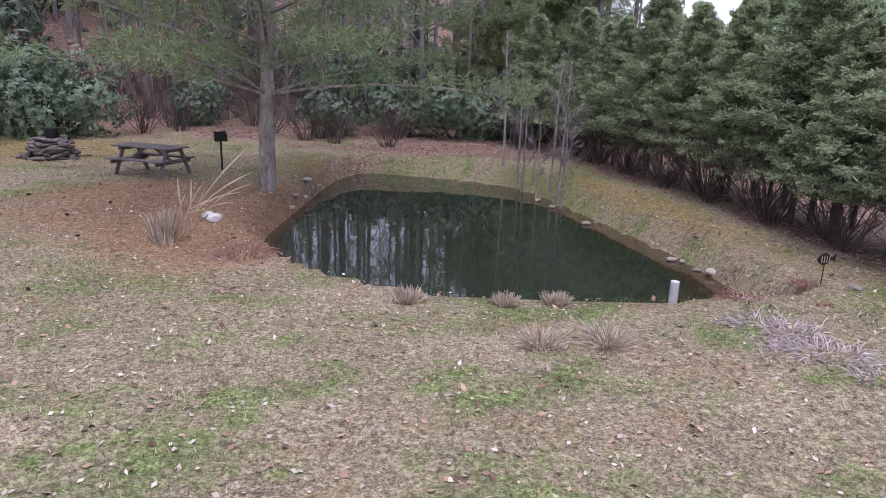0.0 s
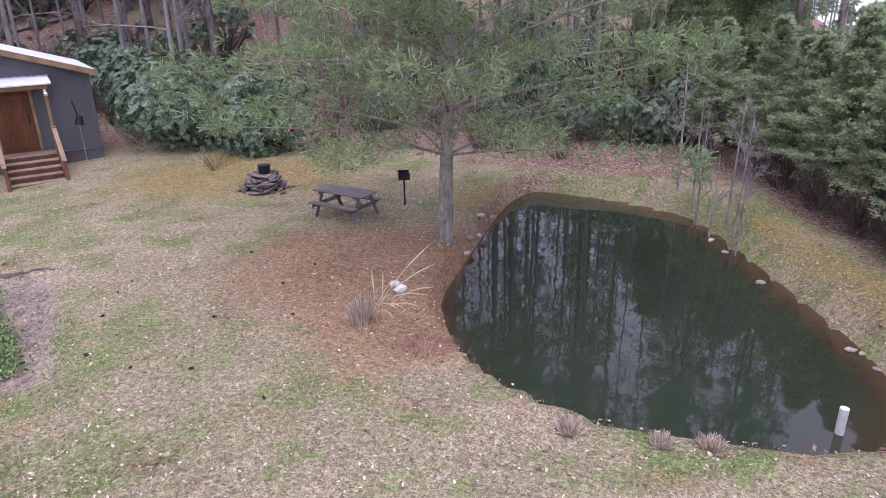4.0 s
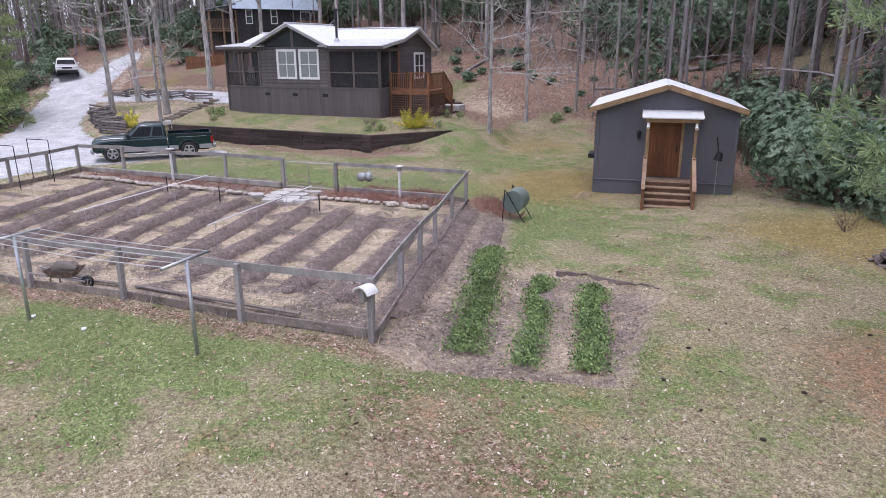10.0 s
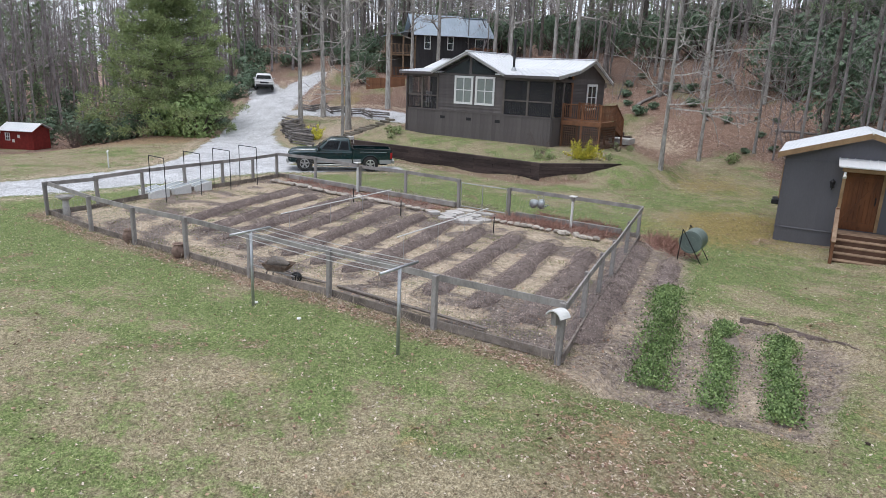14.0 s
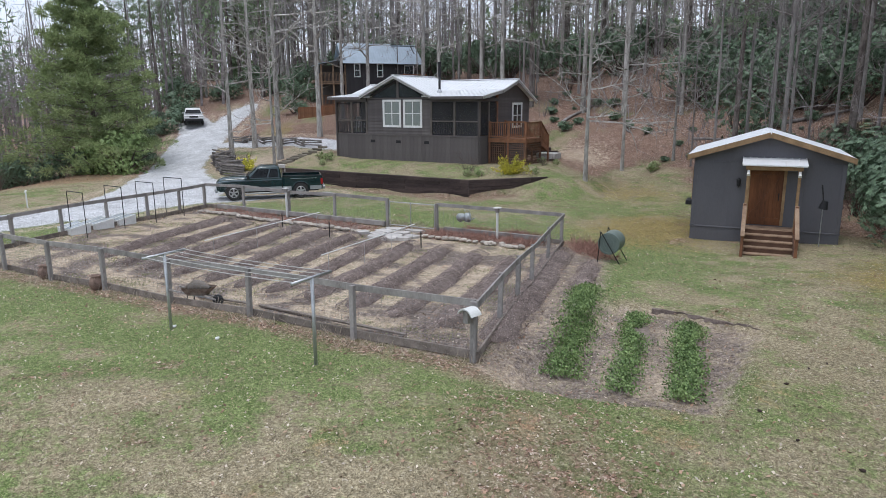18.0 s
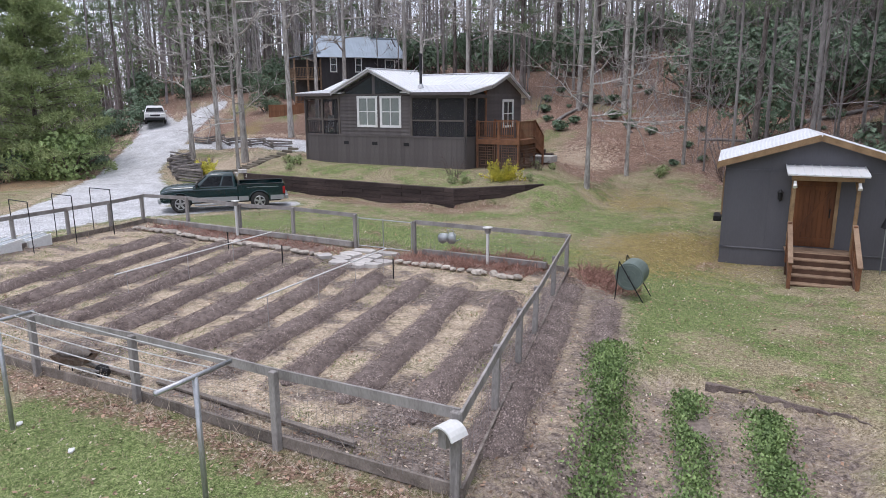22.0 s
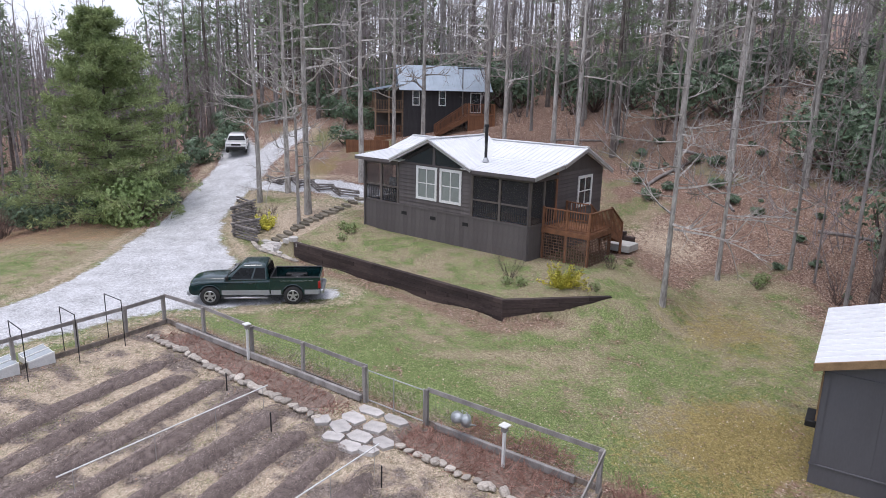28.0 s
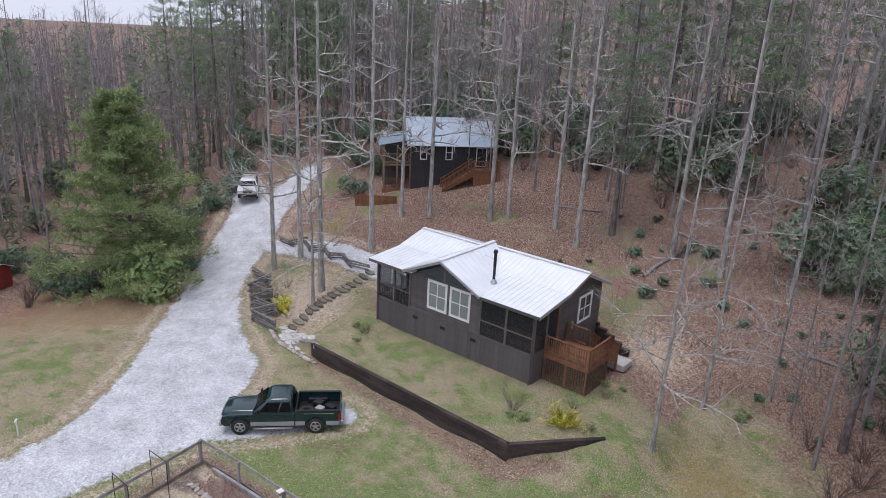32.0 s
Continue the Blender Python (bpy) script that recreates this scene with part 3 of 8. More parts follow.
M_GLASS = glass_material("window_glass", (0.05, 0.06, 0.065), 0.8)
M_CURTAIN = material("pale_blind_behind_glass", (0.28, 0.31, 0.29), 0.25, second=(0.2, 0.225, 0.21), scale=2, fine=14, bump=0.0, spec=0.6)
M_SCREEN = glass_material("insect_screen", (0.05, 0.05, 0.054), 0.36)
M_SCREEN.node_tree.nodes["Principled BSDF"].inputs["Roughness"].default_value = 0.7


def shared_piece(name, me, parent, m):
    ob = new(name, me)
    ob.parent = parent
    ob.matrix_basis = m
    return ob


def window(parent, m, w, h, cols=2, rows=2, frame_mat=None, pane_mat=None, border=0.11):
    """A window in the x-z plane of m, its face towards -y: frame, glazing bars and panes."""
    bm = bmesh.new()
    b = border
    box(bm, 0, w, -0.05, 0.04, 0, b), box(bm, 0, w, -0.05, 0.04, h - b, h)
    box(bm, 0, b, -0.048, 0.04, b, h - b), box(bm, w - b, w, -0.048, 0.04, b, h - b)
    win = part("window", bm, frame_mat or M_WHITE, parent, "white-framed window")
    win.matrix_basis = m
    for i in range(1, cols):
        x = b + (w - 2 * b) * i / cols
        part("mullion", box(bmesh.new(), x - 0.025, x + 0.025, -0.04, 0.02, b, h - b), frame_mat or M_WHITE, win)
    for j in range(1, rows):
        z = b + (h - 2 * b) * j / rows
        part("glazing_bar", box(bmesh.new(), b, w - b, -0.036, 0.018, z - 0.025, z + 0.025), frame_mat or M_WHITE, win)
    me = None
    for i in range(cols):
        for j in range(rows):
            if me is None:
                me = mesh_of("pane", box(bmesh.new(), 0, (w - 2 * b) / cols, -0.01, 0.0, 0, (h - 2 * b) / rows), pane_mat or M_GLASS)
            shared_piece("pane", me, win, pose(b + (w - 2 * b) * i / cols, 0, b + (h - 2 * b) * j / rows))
    return win


def roof_panel(parent, p, q, r, s, rib=0.3, mat=None, label=""):
    """A ribbed metal sheet with corners p, q along the eave and s, r along the ridge."""
    p, q, r, s = (Vector(v) for v in (p, q, r, s))
    up = (q - p).cross(s - p).normalized()
    if up.z < 0:
        up = -up
    bm = bmesh.new()
    lo, hi = [bm.verts.new(v) for v in (p, q, r, s)], [bm.verts.new(v + up * 0.04) for v in (p, q, r, s)]
    bm.faces.new(lo[::-1]), bm.faces.new(hi)
    for i in range(4):
        bm.faces.new((lo[i], lo[(i + 1) % 4], hi[(i + 1) % 4], hi[i]))
    n, ribs = max(1, int((q - p).length / rib)), []
    for i in range(n + 1):
        a, b = p.lerp(q, i / n) + up * 0.05, s.lerp(r, i / n) + up * 0.05
        ribs.append((a, b))
    panel = part("roof_panel", bm, mat or M_ROOF, parent, label)
    for a, b in ribs:
        part("rib", beam(bmesh.new(), a, b, 0.03, 0.028), mat or M_ROOF, panel)
    return panel


def planks(parent, m, length, z0, z1, step, mat, name="siding_board", thick=0.03, gap=0.005):
    """Upright boards side by side along x of m."""
    n = max(1, round(length / step))
    w = length / n
    me = mesh_of(name, box(bmesh.new(), gap / 2, w - gap / 2, -thick, 0, z0, z1), mat)
    for i in range(n):
        shared_piece(name, me, parent, m @ pose(i * w, 0, 0))


def laps(parent, m, x0, x1, z0, z1, step, mat, name="lap_board"):
    """Level boards above one another, each leaning out at its foot."""
    n = max(1, round((z1 - z0) / step))
    h = (z1 - z0) / n
    bm = bmesh.new()
    prism(bm, [(-0.045, 0.0), (-0.05, h * 0.25), (-0.02, h), (0.0, h), (0.0, 0.0)], 0, x0, x1)
    me = mesh_of(name, bm, mat)
    for i in range(n):
        shared_piece(name, me, parent, m @ pose(0, 0, z0 + i * h))


def railing(parent, p, q, h, mat, name="railing", step=0.13, posts=True):
    """Top rail, foot rail and balusters from p to q (feet of the rail)."""
    p, q = Vector(p), Vector(q)
    up = Vector((0, 0, h))
    r = part(name, beam(bmesh.new(), p + up, q + up, 0.1, 0.045), mat, parent)
    part("foot_rail", beam(bmesh.new(), p + Vector((0, 0, 0.1)), q + Vector((0, 0, 0.1)), 0.05, 0.07), mat, r)
    n = max(2, int((q - p).length / step))
    me = mesh_of("baluster", box(bmesh.new(), -0.018, 0.018, -0.018, 0.018, 0.1, h), mat)
    for i in range(1, n):
        shared_piece("baluster", me, r, Matrix.Translation(p.lerp(q, i / n)))
    if posts:
        pm = mesh_of("post", box(bmesh.new(), -0.045, 0.045, -0.045, 0.045, 0, h + 0.06), mat)
        for c in (p, q):
            shared_piece("post", pm, r, Matrix.Translation(c))
    return r


def stair(parent, m, width, n, rise_h, run, mat, tread_mat, rails=True):
    """Steps going down along -y of m, from its origin at the top edge."""
    for i in range(n):
        z = -(i + 1) * rise_h
        y = -i * run
        t = part("tread", bev(box(bmesh.new(), 0, width, y - run - 0.03, y, z, z + 0.045), 0.008), tread_mat, parent)
        t.matrix_basis = m
        r = part("riser", box(bmesh.new(), 0.02, width - 0.02, y - 0.02, y, z + 0.045, z + rise_h), mat, parent)
        r.matrix_basis = m
    for x in (-0.05, width):
        o = [(0, -0.05), (0, -rise_h - 0.25), (-run * n, -rise_h * n - 0.1), (-run * n - 0.05, -rise_h * n + 0.12)]
        s = part("stringer", prism(bmesh.new(), o, 0, x, x + 0.05), mat, parent)
        s.matrix_basis = m


# the house with two screened porches
HM = pose(-37.4, 12.45, 0.95, 0, 0, 43.5)
house = thing("house", HM, "single-storey brown-grey house with screened porches and metal roof", "house")
planks(house, pose(-11, 0, 0), 11, -0.7, 1.6, 0.3, M_SIDING)
planks(house, pose(0, 0, 0, 0, 0, 90), 7.0, -0.5, 1.6, 0.3, M_SIDING)
part("core", box(bmesh.new(), -10.95, -0.05, 0.05, 6.95, -0.7, 1.58), M_SIDING, house)
part("sill_beam", box(bmesh.new(), -11.03, 0.03, -0.06, 0.02, 1.6, 1.68), M_SIDING, house)
part("side_sill_beam", box(bmesh.new(), -0.02, 0.06, 0.02, 7.0, 1.6, 1.68), M_SIDING, house)
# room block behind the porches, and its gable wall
part("porch_wall", box(bmesh.new(), -8.4, -0.06, 2.25, 6.95, 1.6, 3.95), M_INSIDE, house, "porch back wall with indoor shade in its colour")
part("porch_wall", box(bmesh.new(), -11, -8.4, 2.6, 6.95, 1.6, 3.95), M_INSIDE, house, "porch back wall with indoor shade in its colour")
part("porch_floor", box(bmesh.new(), -10.98, -0.02, 0.02, 2.5, 1.58, 1.62), M_STEP, house)
laps(house, pose(0, 0, 0, 0, 0, 90), 2.25, 4.42, 1.68, 3.95, 0.19, M_SIDING)
laps(house, pose(0, 0, 0, 0, 0, 90), 5.72, 6.98, 1.68, 3.95, 0.19, M_SIDING)
laps(house, pose(0, 0, 0, 0, 0, 90), 4.42, 5.72, 1.68, 2.1, 0.19, M_SIDING)
laps(house, pose(0, 0, 0, 0, 0, 90), 4.42, 5.72, 3.62, 3.95, 0.19, M_SIDING)
part("gable", prism(bmesh.new(), [(2.1, 3.95), (7.0, 3.95), (4.45, 4.96)], 0, -0.1, 0.02), M_SIDING, house)
part("left_wall", box(bmesh.new(), -11.02, -10.95, 2.5, 7.0, 1.6, 3.95), M_SIDING, house)
part("back_wall", box(bmesh.new(), -11, 0, 6.95, 7.05, -0.4, 3.95), M_SIDING, house)
window(house, pose(0.04, 4.3, 2.02, 0, 0, 90), 1.5, 1.62, border=0.14)
# front gable with two windows
for x0, x1, z0, z1 in ((-8.35, -7.12, 1.68, 3.85), (-5.68, -5.52, 2.1, 3.85), (-4.08, -3.5, 1.68, 3.85), (-7.12, -4.08, 1.68, 2.1)):
    laps(house, pose(0, 0, 0), x0, x1, z0, z1, 0.19, M_SIDING)
part("gable_backing", prism(bmesh.new(), [(-8.35, 1.6), (-3.5, 1.6), (-3.5, 4.05), (-5.92, 5.18), (-8.35, 4.05)], 1, 0.03, 0.12), M_DARKWALL, house)
part("gable_side", box(bmesh.new(), -8.4, -8.34, 0.02, 2.6, 1.6, 4.05), M_SIDING, house)
part("gable_side", box(bmesh.new(), -3.52, -3.46, 0.02, 2.3, 1.6, 4.05), M_SIDING, house)
part("gable_beam", box(bmesh.new(), -8.38, -3.47, -0.05, 0.0, 3.88, 3.98), M_SIDING, house)
part("gable_post", box(bmesh.new(), -6.0, -5.84, -0.05, 0.0, 3.98, 5.05), M_SIDING, house)
for o in ([(-8.0, 4.0), (-6.02, 4.0), (-6.02, 4.92)], [(-3.85, 4.0), (-5.82, 4.92), (-5.82, 4.0)]):
    part("gable_window", prism(bmesh.new(), o, 1, -0.03, -0.01), M_GLASS, house, "dark triangular gable glass")
window(house, pose(-7.1, -0.02, 2.12), 1.42, 1.74, pane_mat=M_CURTAIN, border=0.135)
window(house, pose(-5.5, -0.02, 2.12), 1.42, 1.74, pane_mat=M_CURTAIN, border=0.135)
# porch posts, rails and screens
for x in (-10.96, -9.7, -8.44, -3.42, -1.75, -0.06):
    part("porch_post", box(bmesh.new(), x - 0.06, x + 0.06, -0.05, 0.06, 1.68, 3.72), M_POST, house)
for a, b in ((-10.9, -9.76), (-9.64, -8.5), (-3.36, -1.81), (-1.69, -0.12)):
    part("screen", box(bmesh.new(), a, b, 0.0, 0.006, 1.7, 3.7), M_SCREEN, house, "dark insect screen")
    part("screen_rail", box(bmesh.new(), a, b, -0.035, 0.03, 2.5, 2.58), M_POST, house)
for a, b in ((-3.36, -1.81), (-1.69, -0.12)):
    railing(house, (a, 0.12, 1.62), (b, 0.12, 1.62), 0.86, M_DARKWALL, "porch_railing", 0.12, False)
railing(house, (-10.9, 0.12, 1.62), (-8.5, 0.12, 1.62), 0.8, M_DARKWALL, "porch_railing", 0.14, False)
for y0, y1 in ((0.06, 1.1), (1.2, 2.2)):
    part("screen", box(bmesh.new(), -0.03, -0.024, y0, y1, 1.7, 3.7), M_SCREEN, house, "dark insect screen")
    part("screen", box(bmesh.new(), -10.98, -10.974, y0, y1, 1.7, 3.7), M_SCREEN, house, "dark insect screen")
part("porch_post", box(bmesh.new(), -0.09, 0.03, 1.1, 1.2, 1.62, 3.9), M_POST, house)
part("porch_post", box(bmesh.new(), -0.09, 0.05, 2.16, 2.3, 1.62, 4.3), M_DECK, house)
part("screen_door", box(bmesh.new(), 0.0, 0.04, 1.25, 2.12, 1.66, 3.6), M_SCREEN, house)
for a, b in ((-11.05, -8.4), (-3.45, 0.05)):
    part("porch_beam", box(bmesh.new(), a, b, -0.08, 0.08, 3.72, 3.96), M_SIDING, house)
part("porch_beam", box(bmesh.new(), -0.06, 0.06, 0.0, 2.3, 3.72, 3.9), M_SIDING, house)
# ceilings take the same tone, with the porch shade in the colour
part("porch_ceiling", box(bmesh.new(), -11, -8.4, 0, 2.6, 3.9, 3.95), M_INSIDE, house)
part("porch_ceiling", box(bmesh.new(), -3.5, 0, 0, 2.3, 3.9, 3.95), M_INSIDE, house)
# metal roof
roof_panel(house, (-6.0, 2.3, 4.4), (0.45, 2.3, 4.4), (0.45, 4.45, 5.06), (-6.0, 4.45, 5.06))
roof_panel(house, (-11.4, -0.4, 4.0), (-8.0, -0.4, 4.0), (-8.0, 2.45, 4.22), (-11.4, 2.45, 4.22))
roof_panel(house, (-11.4, 2.3, 4.24), (-5.9, 2.3, 4.24), (-5.9, 4.45, 4.88), (-11.4, 4.45, 4.88))
roof_panel(house, (-11.4, 7.2, 4.0), (-5.9, 7.2, 4.0), (-5.9, 4.4, 4.88), (-11.4, 4.4, 4.88))
part("gable", prism(bmesh.new(), [(2.4, 3.95), (7.0, 3.95), (4.45, 4.78)], 0, -11, -10.9), M_SIDING, house)
part("ridge_cap", beam(bmesh.new(), (-11.4, 4.42, 4.95), (-5.9, 4.42, 4.95), 0.25, 0.04), M_ROOF, house)
roof_panel(house, (-3.9, -0.4, 4.0), (0.4, -0.4, 4.0), (0.4, 2.45, 4.41), (-3.9, 2.45, 4.41))
roof_panel(house, (-6.0, 7.4, 3.72), (0.45, 7.4, 3.72), (0.45, 4.4, 5.06), (-6.0, 4.4, 5.06))
roof_panel(house, (-8.65, -0.55, 4.05), (-8.65, 3.0, 4.05), (-5.92, 4.5, 5.3), (-5.92, -0.55, 5.3))
roof_panel(house, (-3.2, -0.55, 4.05), (-3.2, 3.0, 4.05), (-5.92, 4.5, 5.3), (-5.92, -0.55, 5.3))
part("ridge_cap", beam(bmesh.new(), (-5.9, 4.42, 5.13), (0.45, 4.42, 5.13), 0.25, 0.04), M_ROOF, house)
part("ridge_cap", beam(bmesh.new(), (-5.92, -0.55, 5.37), (-5.92, 4.5, 5.37), 0.25, 0.04), M_ROOF, house)
part("back_gable", prism(bmesh.new(), [(-6.9, 4.8), (-5.0, 4.8), (-5.92, 5.26)], 1, 4.2, 4.46), M_ROOF, house)
for p, q in (((-8.65, -0.5, 4.0), (-5.92, -0.5, 5.24)), ((-3.2, -0.5, 4.0), (-5.92, -0.5, 5.24)), ((0.42, 2.2, 4.3), (0.42, 4.42, 4.98)), ((0.42, 7.4, 3.65), (0.42, 4.42, 4.98)), ((0.38, -0.4, 3.93), (0.38, 2.2, 4.3)), ((-11.4, -0.4, 3.95), (-8.6, -0.4, 3.95)), ((-3.2, -0.4, 3.95), (0.4, -0.4, 3.95))):
    part("fascia", beam(bmesh.new(), p, q, 0.05, 0.16), M_RAKE if p[2] != q[2] else M_SIDING, house)
# wood-stove pipe with a stay
stove = part("chimney_pipe", rod(bmesh.new(), (-3.55, 1.2, 4.3), (-3.55, 1.2, 5.25), 0.075, n=14), M_BLACK, house, "dark stove pipe", True)
part("upper_pipe", rod(bmesh.new(), (-3.55, 1.2, 5.25), (-3.55, 1.2, 6.0), 0.085, n=14), M_BLACK, stove, "black upper pipe")
part("cap", rod(bmesh.new(), (-3.55, 1.2, 6.0), (-3.55, 1.2, 6.14), 0.13, 0.11, 14), M_BLACK, stove)
part("flashing", rod(bmesh.new(), (-3.55, 1.2, 4.28), (-3.55, 1.2, 4.5), 0.2, 0.09, 14), M_STEEL, stove)
part("stay", rod(bmesh.new(), (-3.55, 1.2, 5.6), (-5.2, 2.6, 5.1), 0.012), M_STEEL, stove)
for x in (-8.15, -6.1, -3.95):
    v = part("vent", box(bmesh.new(), x, x + 0.36, -0.045, -0.02, 1.12, 1.3), M_BLACK, house, "black foundation vent")
part("downpipe", rod(bmesh.new(), (-0.06, -0.12, -0.4), (-0.06, -0.12, 3.9), 0.04), M_SIDING, house)
part("downpipe", rod(bmesh.new(), (-10.95, -0.12, -0.4), (-10.95, -0.12, 3.9), 0.04), M_SIDING, house)
part("electric_meter", box(bmesh.new(), 0.05, 0.13, 3.6, 3.8, 2.0, 2.4), M_STEEL, house)
for i, x in enumerate((-10.3, -9.2)):
    c = part("rocking_chair", box(bmesh.new(), x - 0.25, x + 0.25, 1.0, 1.5, 2.0, 2.06), M_WHITE, house)
    for k in range(5):
        part("slat", box(bmesh.new(), x - 0.24 + k * 0.1, x - 0.18 + k * 0.1, 1.48, 1.52, 2.06, 2.75), M_WHITE, c)
    for dx, dy in ((-0.23, 1.02), (0.23, 1.02), (-0.23, 1.48), (0.23, 1.48)):
        part("leg", box(bmesh.new(), x + dx - 0.02, x + dx + 0.02, dy - 0.02, dy + 0.02, 1.62, 2.3 if dy < 1.2 else 2.0), M_WHITE, c)

# side deck with lattice and steps
deck = thing("side_deck", HM, "reddish stained timber deck with lattice skirt", "deck")
DX = 2.6
for i in range(16):
    part("deck_board", box(bmesh.new(), 0.1, DX, 0.95 + i * 0.14, 1.08 + i * 0.14, 1.5, 1.54), M_DECK, deck)
for x, y in ((0.14, 0.98), (1.4, 0.98), (DX - 0.05, 0.98), (DX - 0.05, 3.15), (0.14, 3.15)):
    part("post", box(bmesh.new(), x - 0.05, x + 0.05, y - 0.05, y + 0.05, -0.5, 2.55), M_DECK, deck)
part("rim_joist", box(bmesh.new(), 0.08, DX + 0.02, 0.9, 0.94, 1.3, 1.5), M_DECK, deck)
part("rim_joist", box(bmesh.new(), DX + 0.01, DX + 0.05, 0.94, 3.2, 1.3, 1.5), M_DECK, deck)
railing(deck, (0.16, 0.97, 1.54), (DX - 0.05, 0.97, 1.54), 0.95, M_DECK, posts=False)
railing(deck, (DX - 0.03, 0.97, 1.54), (DX - 0.03, 3.15, 1.54), 0.95, M_DECK, posts=False)
railing(deck, (0.16, 3.17, 1.54), (1.3, 3.17, 1.54), 0.95, M_DECK, posts=False)
lat = part("lattice", box(bmesh.new(), 0.1, DX, 0.93, 0.95, -0.2, -0.1), M_LATTICE, deck)
slat = mesh_of("lattice_strip", box(bmesh.new(), -0.018, 0.018, 0.925, 0.935, -0.3, 1.3), M_LATTICE)
slat2 = mesh_of("lattice_strip", box(bmesh.new(), 0.1, DX, 0.935, 0.945, -0.018, 0.018), M_LATTICE)
slat3 = mesh_of("lattice_strip", box(bmesh.new(), DX + 0.01, DX + 0.02, 0.95, 3.2, -0.018, 0.018), M_LATTICE)
for i in range(19):
    shared_piece("lattice_strip", slat, lat, pose(0.12 + i * 0.136, 0, 0))
for i in range(11):
    shared_piece("lattice_strip", slat2, lat, pose(0, 0, -0.2 + i * 0.138))
    shared_piece("lattice_strip", slat3, lat, pose(0, 0, -0.2 + i * 0.138))
for i in range(15):
    part("lattice_strip", box(bmesh.new(), DX + 0.02, DX + 0.03, 0.98 + i * 0.15, 1.02 + i * 0.15, -0.3, 1.3), M_LATTICE, lat)
stair(deck, pose(DX - 0.1, 3.2, 1.54, 0, 0, 180), 1.1, 5, 0.18, 0.26, M_DECK, M_DECK)
for x in (1.42, DX - 0.06):
    part("handrail", beam(bmesh.new(), (x, 3.2, 2.5), (x, 4.5, 1.6), 0.09, 0.05), M_DECK, deck)
    part("post", box(bmesh.new(), x - 0.05, x + 0.05, 4.4, 4.5, 0.0, 1.65), M_DECK, deck)
    for k in range(8):
        y = 3.3 + k * 0.14
        part("baluster", box(bmesh.new(), x - 0.02, x + 0.02, y - 0.02, y + 0.02, 1.5 - (y - 3.2) * 0.69, 2.45 - (y - 3.2) * 0.69), M_DECK, deck)
solid("landing_slab", bev(box(bmesh.new(), 1.7, 3.0, 4.5, 5.6, 0.1, 0.45), 0.02), M_CONCRETE, HM, "pale concrete slab at the foot of the deck steps", "slab")
terrace = thing("timber_steps", HM, "dark stepped timber wall behind the house", "steps")
for i in range(6):
    for k in range(7 - i):
        part("sleeper", bev(box(bmesh.new(), -0.9 + i * 0.55, -0.36 + i * 0.55, 6.95 - i * 0.12, 7.2 - i * 0.12, 0.1 + k * 0.2, 0.29 + k * 0.2), 0.015), M_TIMBER, terrace)

# the upper house on the slope
UM = pose(-65.6, 8.25, 4.25, 0, 0, 92)
upper = thing("upper_house", UM, "charcoal two-storey cabin with a blue-grey metal roof", "house")
planks(upper, pose(0, 0, 0), 7.2, -0.6, 4.25, 0.4, M_DARKWALL)
planks(upper, pose(7.2, 0, 0, 0, 0, 90), 5.4, -0.6, 4.25, 0.45, M_DARKWALL)
part("core", box(bmesh.new(), 0.02, 7.18, 0.02, 5.4, -0.6, 4.22), M_DARKWALL, upper)
for x in (0.02, 7.1):
    part("gable", prism(bmesh.new(), [(0, 4.2), (5.4, 4.2), (2.7, 5.95)], 0, x, x + 0.08), M_DARKWALL, upper)
M_BLUEROOF = material("blue_grey_metal_roof", (0.42, 0.49, 0.56), 0.4, metal=0.3, second=(0.34, 0.4, 0.46), scale=1.0, fine=9, bump=0.05)
roof_panel(upper, (-0.4, -0.45, 4.0), (5.0, -0.45, 4.0), (5.0, 2.75, 6.08), (-0.4, 2.75, 6.08), mat=M_BLUEROOF)
roof_panel(upper, (5.0, -0.45, 3.98), (7.6, -0.45, 3.98), (7.6, 2.75, 5.85), (5.0, 2.75, 5.85), mat=M_BLUEROOF)
roof_panel(upper, (-0.4, 5.85, 4.0), (7.6, 5.85, 4.0), (7.6, 2.7, 6.0), (-0.4, 2.7, 6.0), mat=M_BLUEROOF)
for x in (0.75, 3.0):
    window(upper, pose(x, -0.03, 2.75), 0.62, 1.3, 1, 2, border=0.08)
dw = window(upper, pose(5.75, -0.03, 2.2), 0.95, 1.7, 1, 1, border=0.07)
part("side_porch", box(bmesh.new(), -2.4, 0, 0.3, 4.4, 2.1, 2.25), M_STEP, upper)
roof_panel(upper, (-2.8, 0.0, 3.9), (-2.8, 4.6, 3.9), (0.0, 4.6, 4.45), (0.0, 0.0, 4.45), mat=M_BLUEROOF)
for x, y in ((-2.35, 0.35), (-1.2, 0.35), (-2.35, 4.3), (-0.05, 0.35)):
    part("porch_post", box(bmesh.new(), x - 0.07, x + 0.07, y - 0.07, y + 0.07, -0.8, 3.95), M_STEP, upper)
railing(upper, (-2.35, 0.35, 2.25), (-0.1, 0.35, 2.25), 0.9, M_STEP, posts=False)
railing(upper, (-2.35, 4.3, 2.25), (-2.35, 0.35, 2.25), 0.9, M_STEP, posts=False)
railing(upper, (-2.35, 0.2, 0.1), (-0.1, 0.2, 0.1), 0.9, M_DECK, posts=False)
part("lower_porch_skirt", box(bmesh.new(), -2.5, 0.0, 0.1, 0.16, -0.9, 0.1), M_DECK, upper)
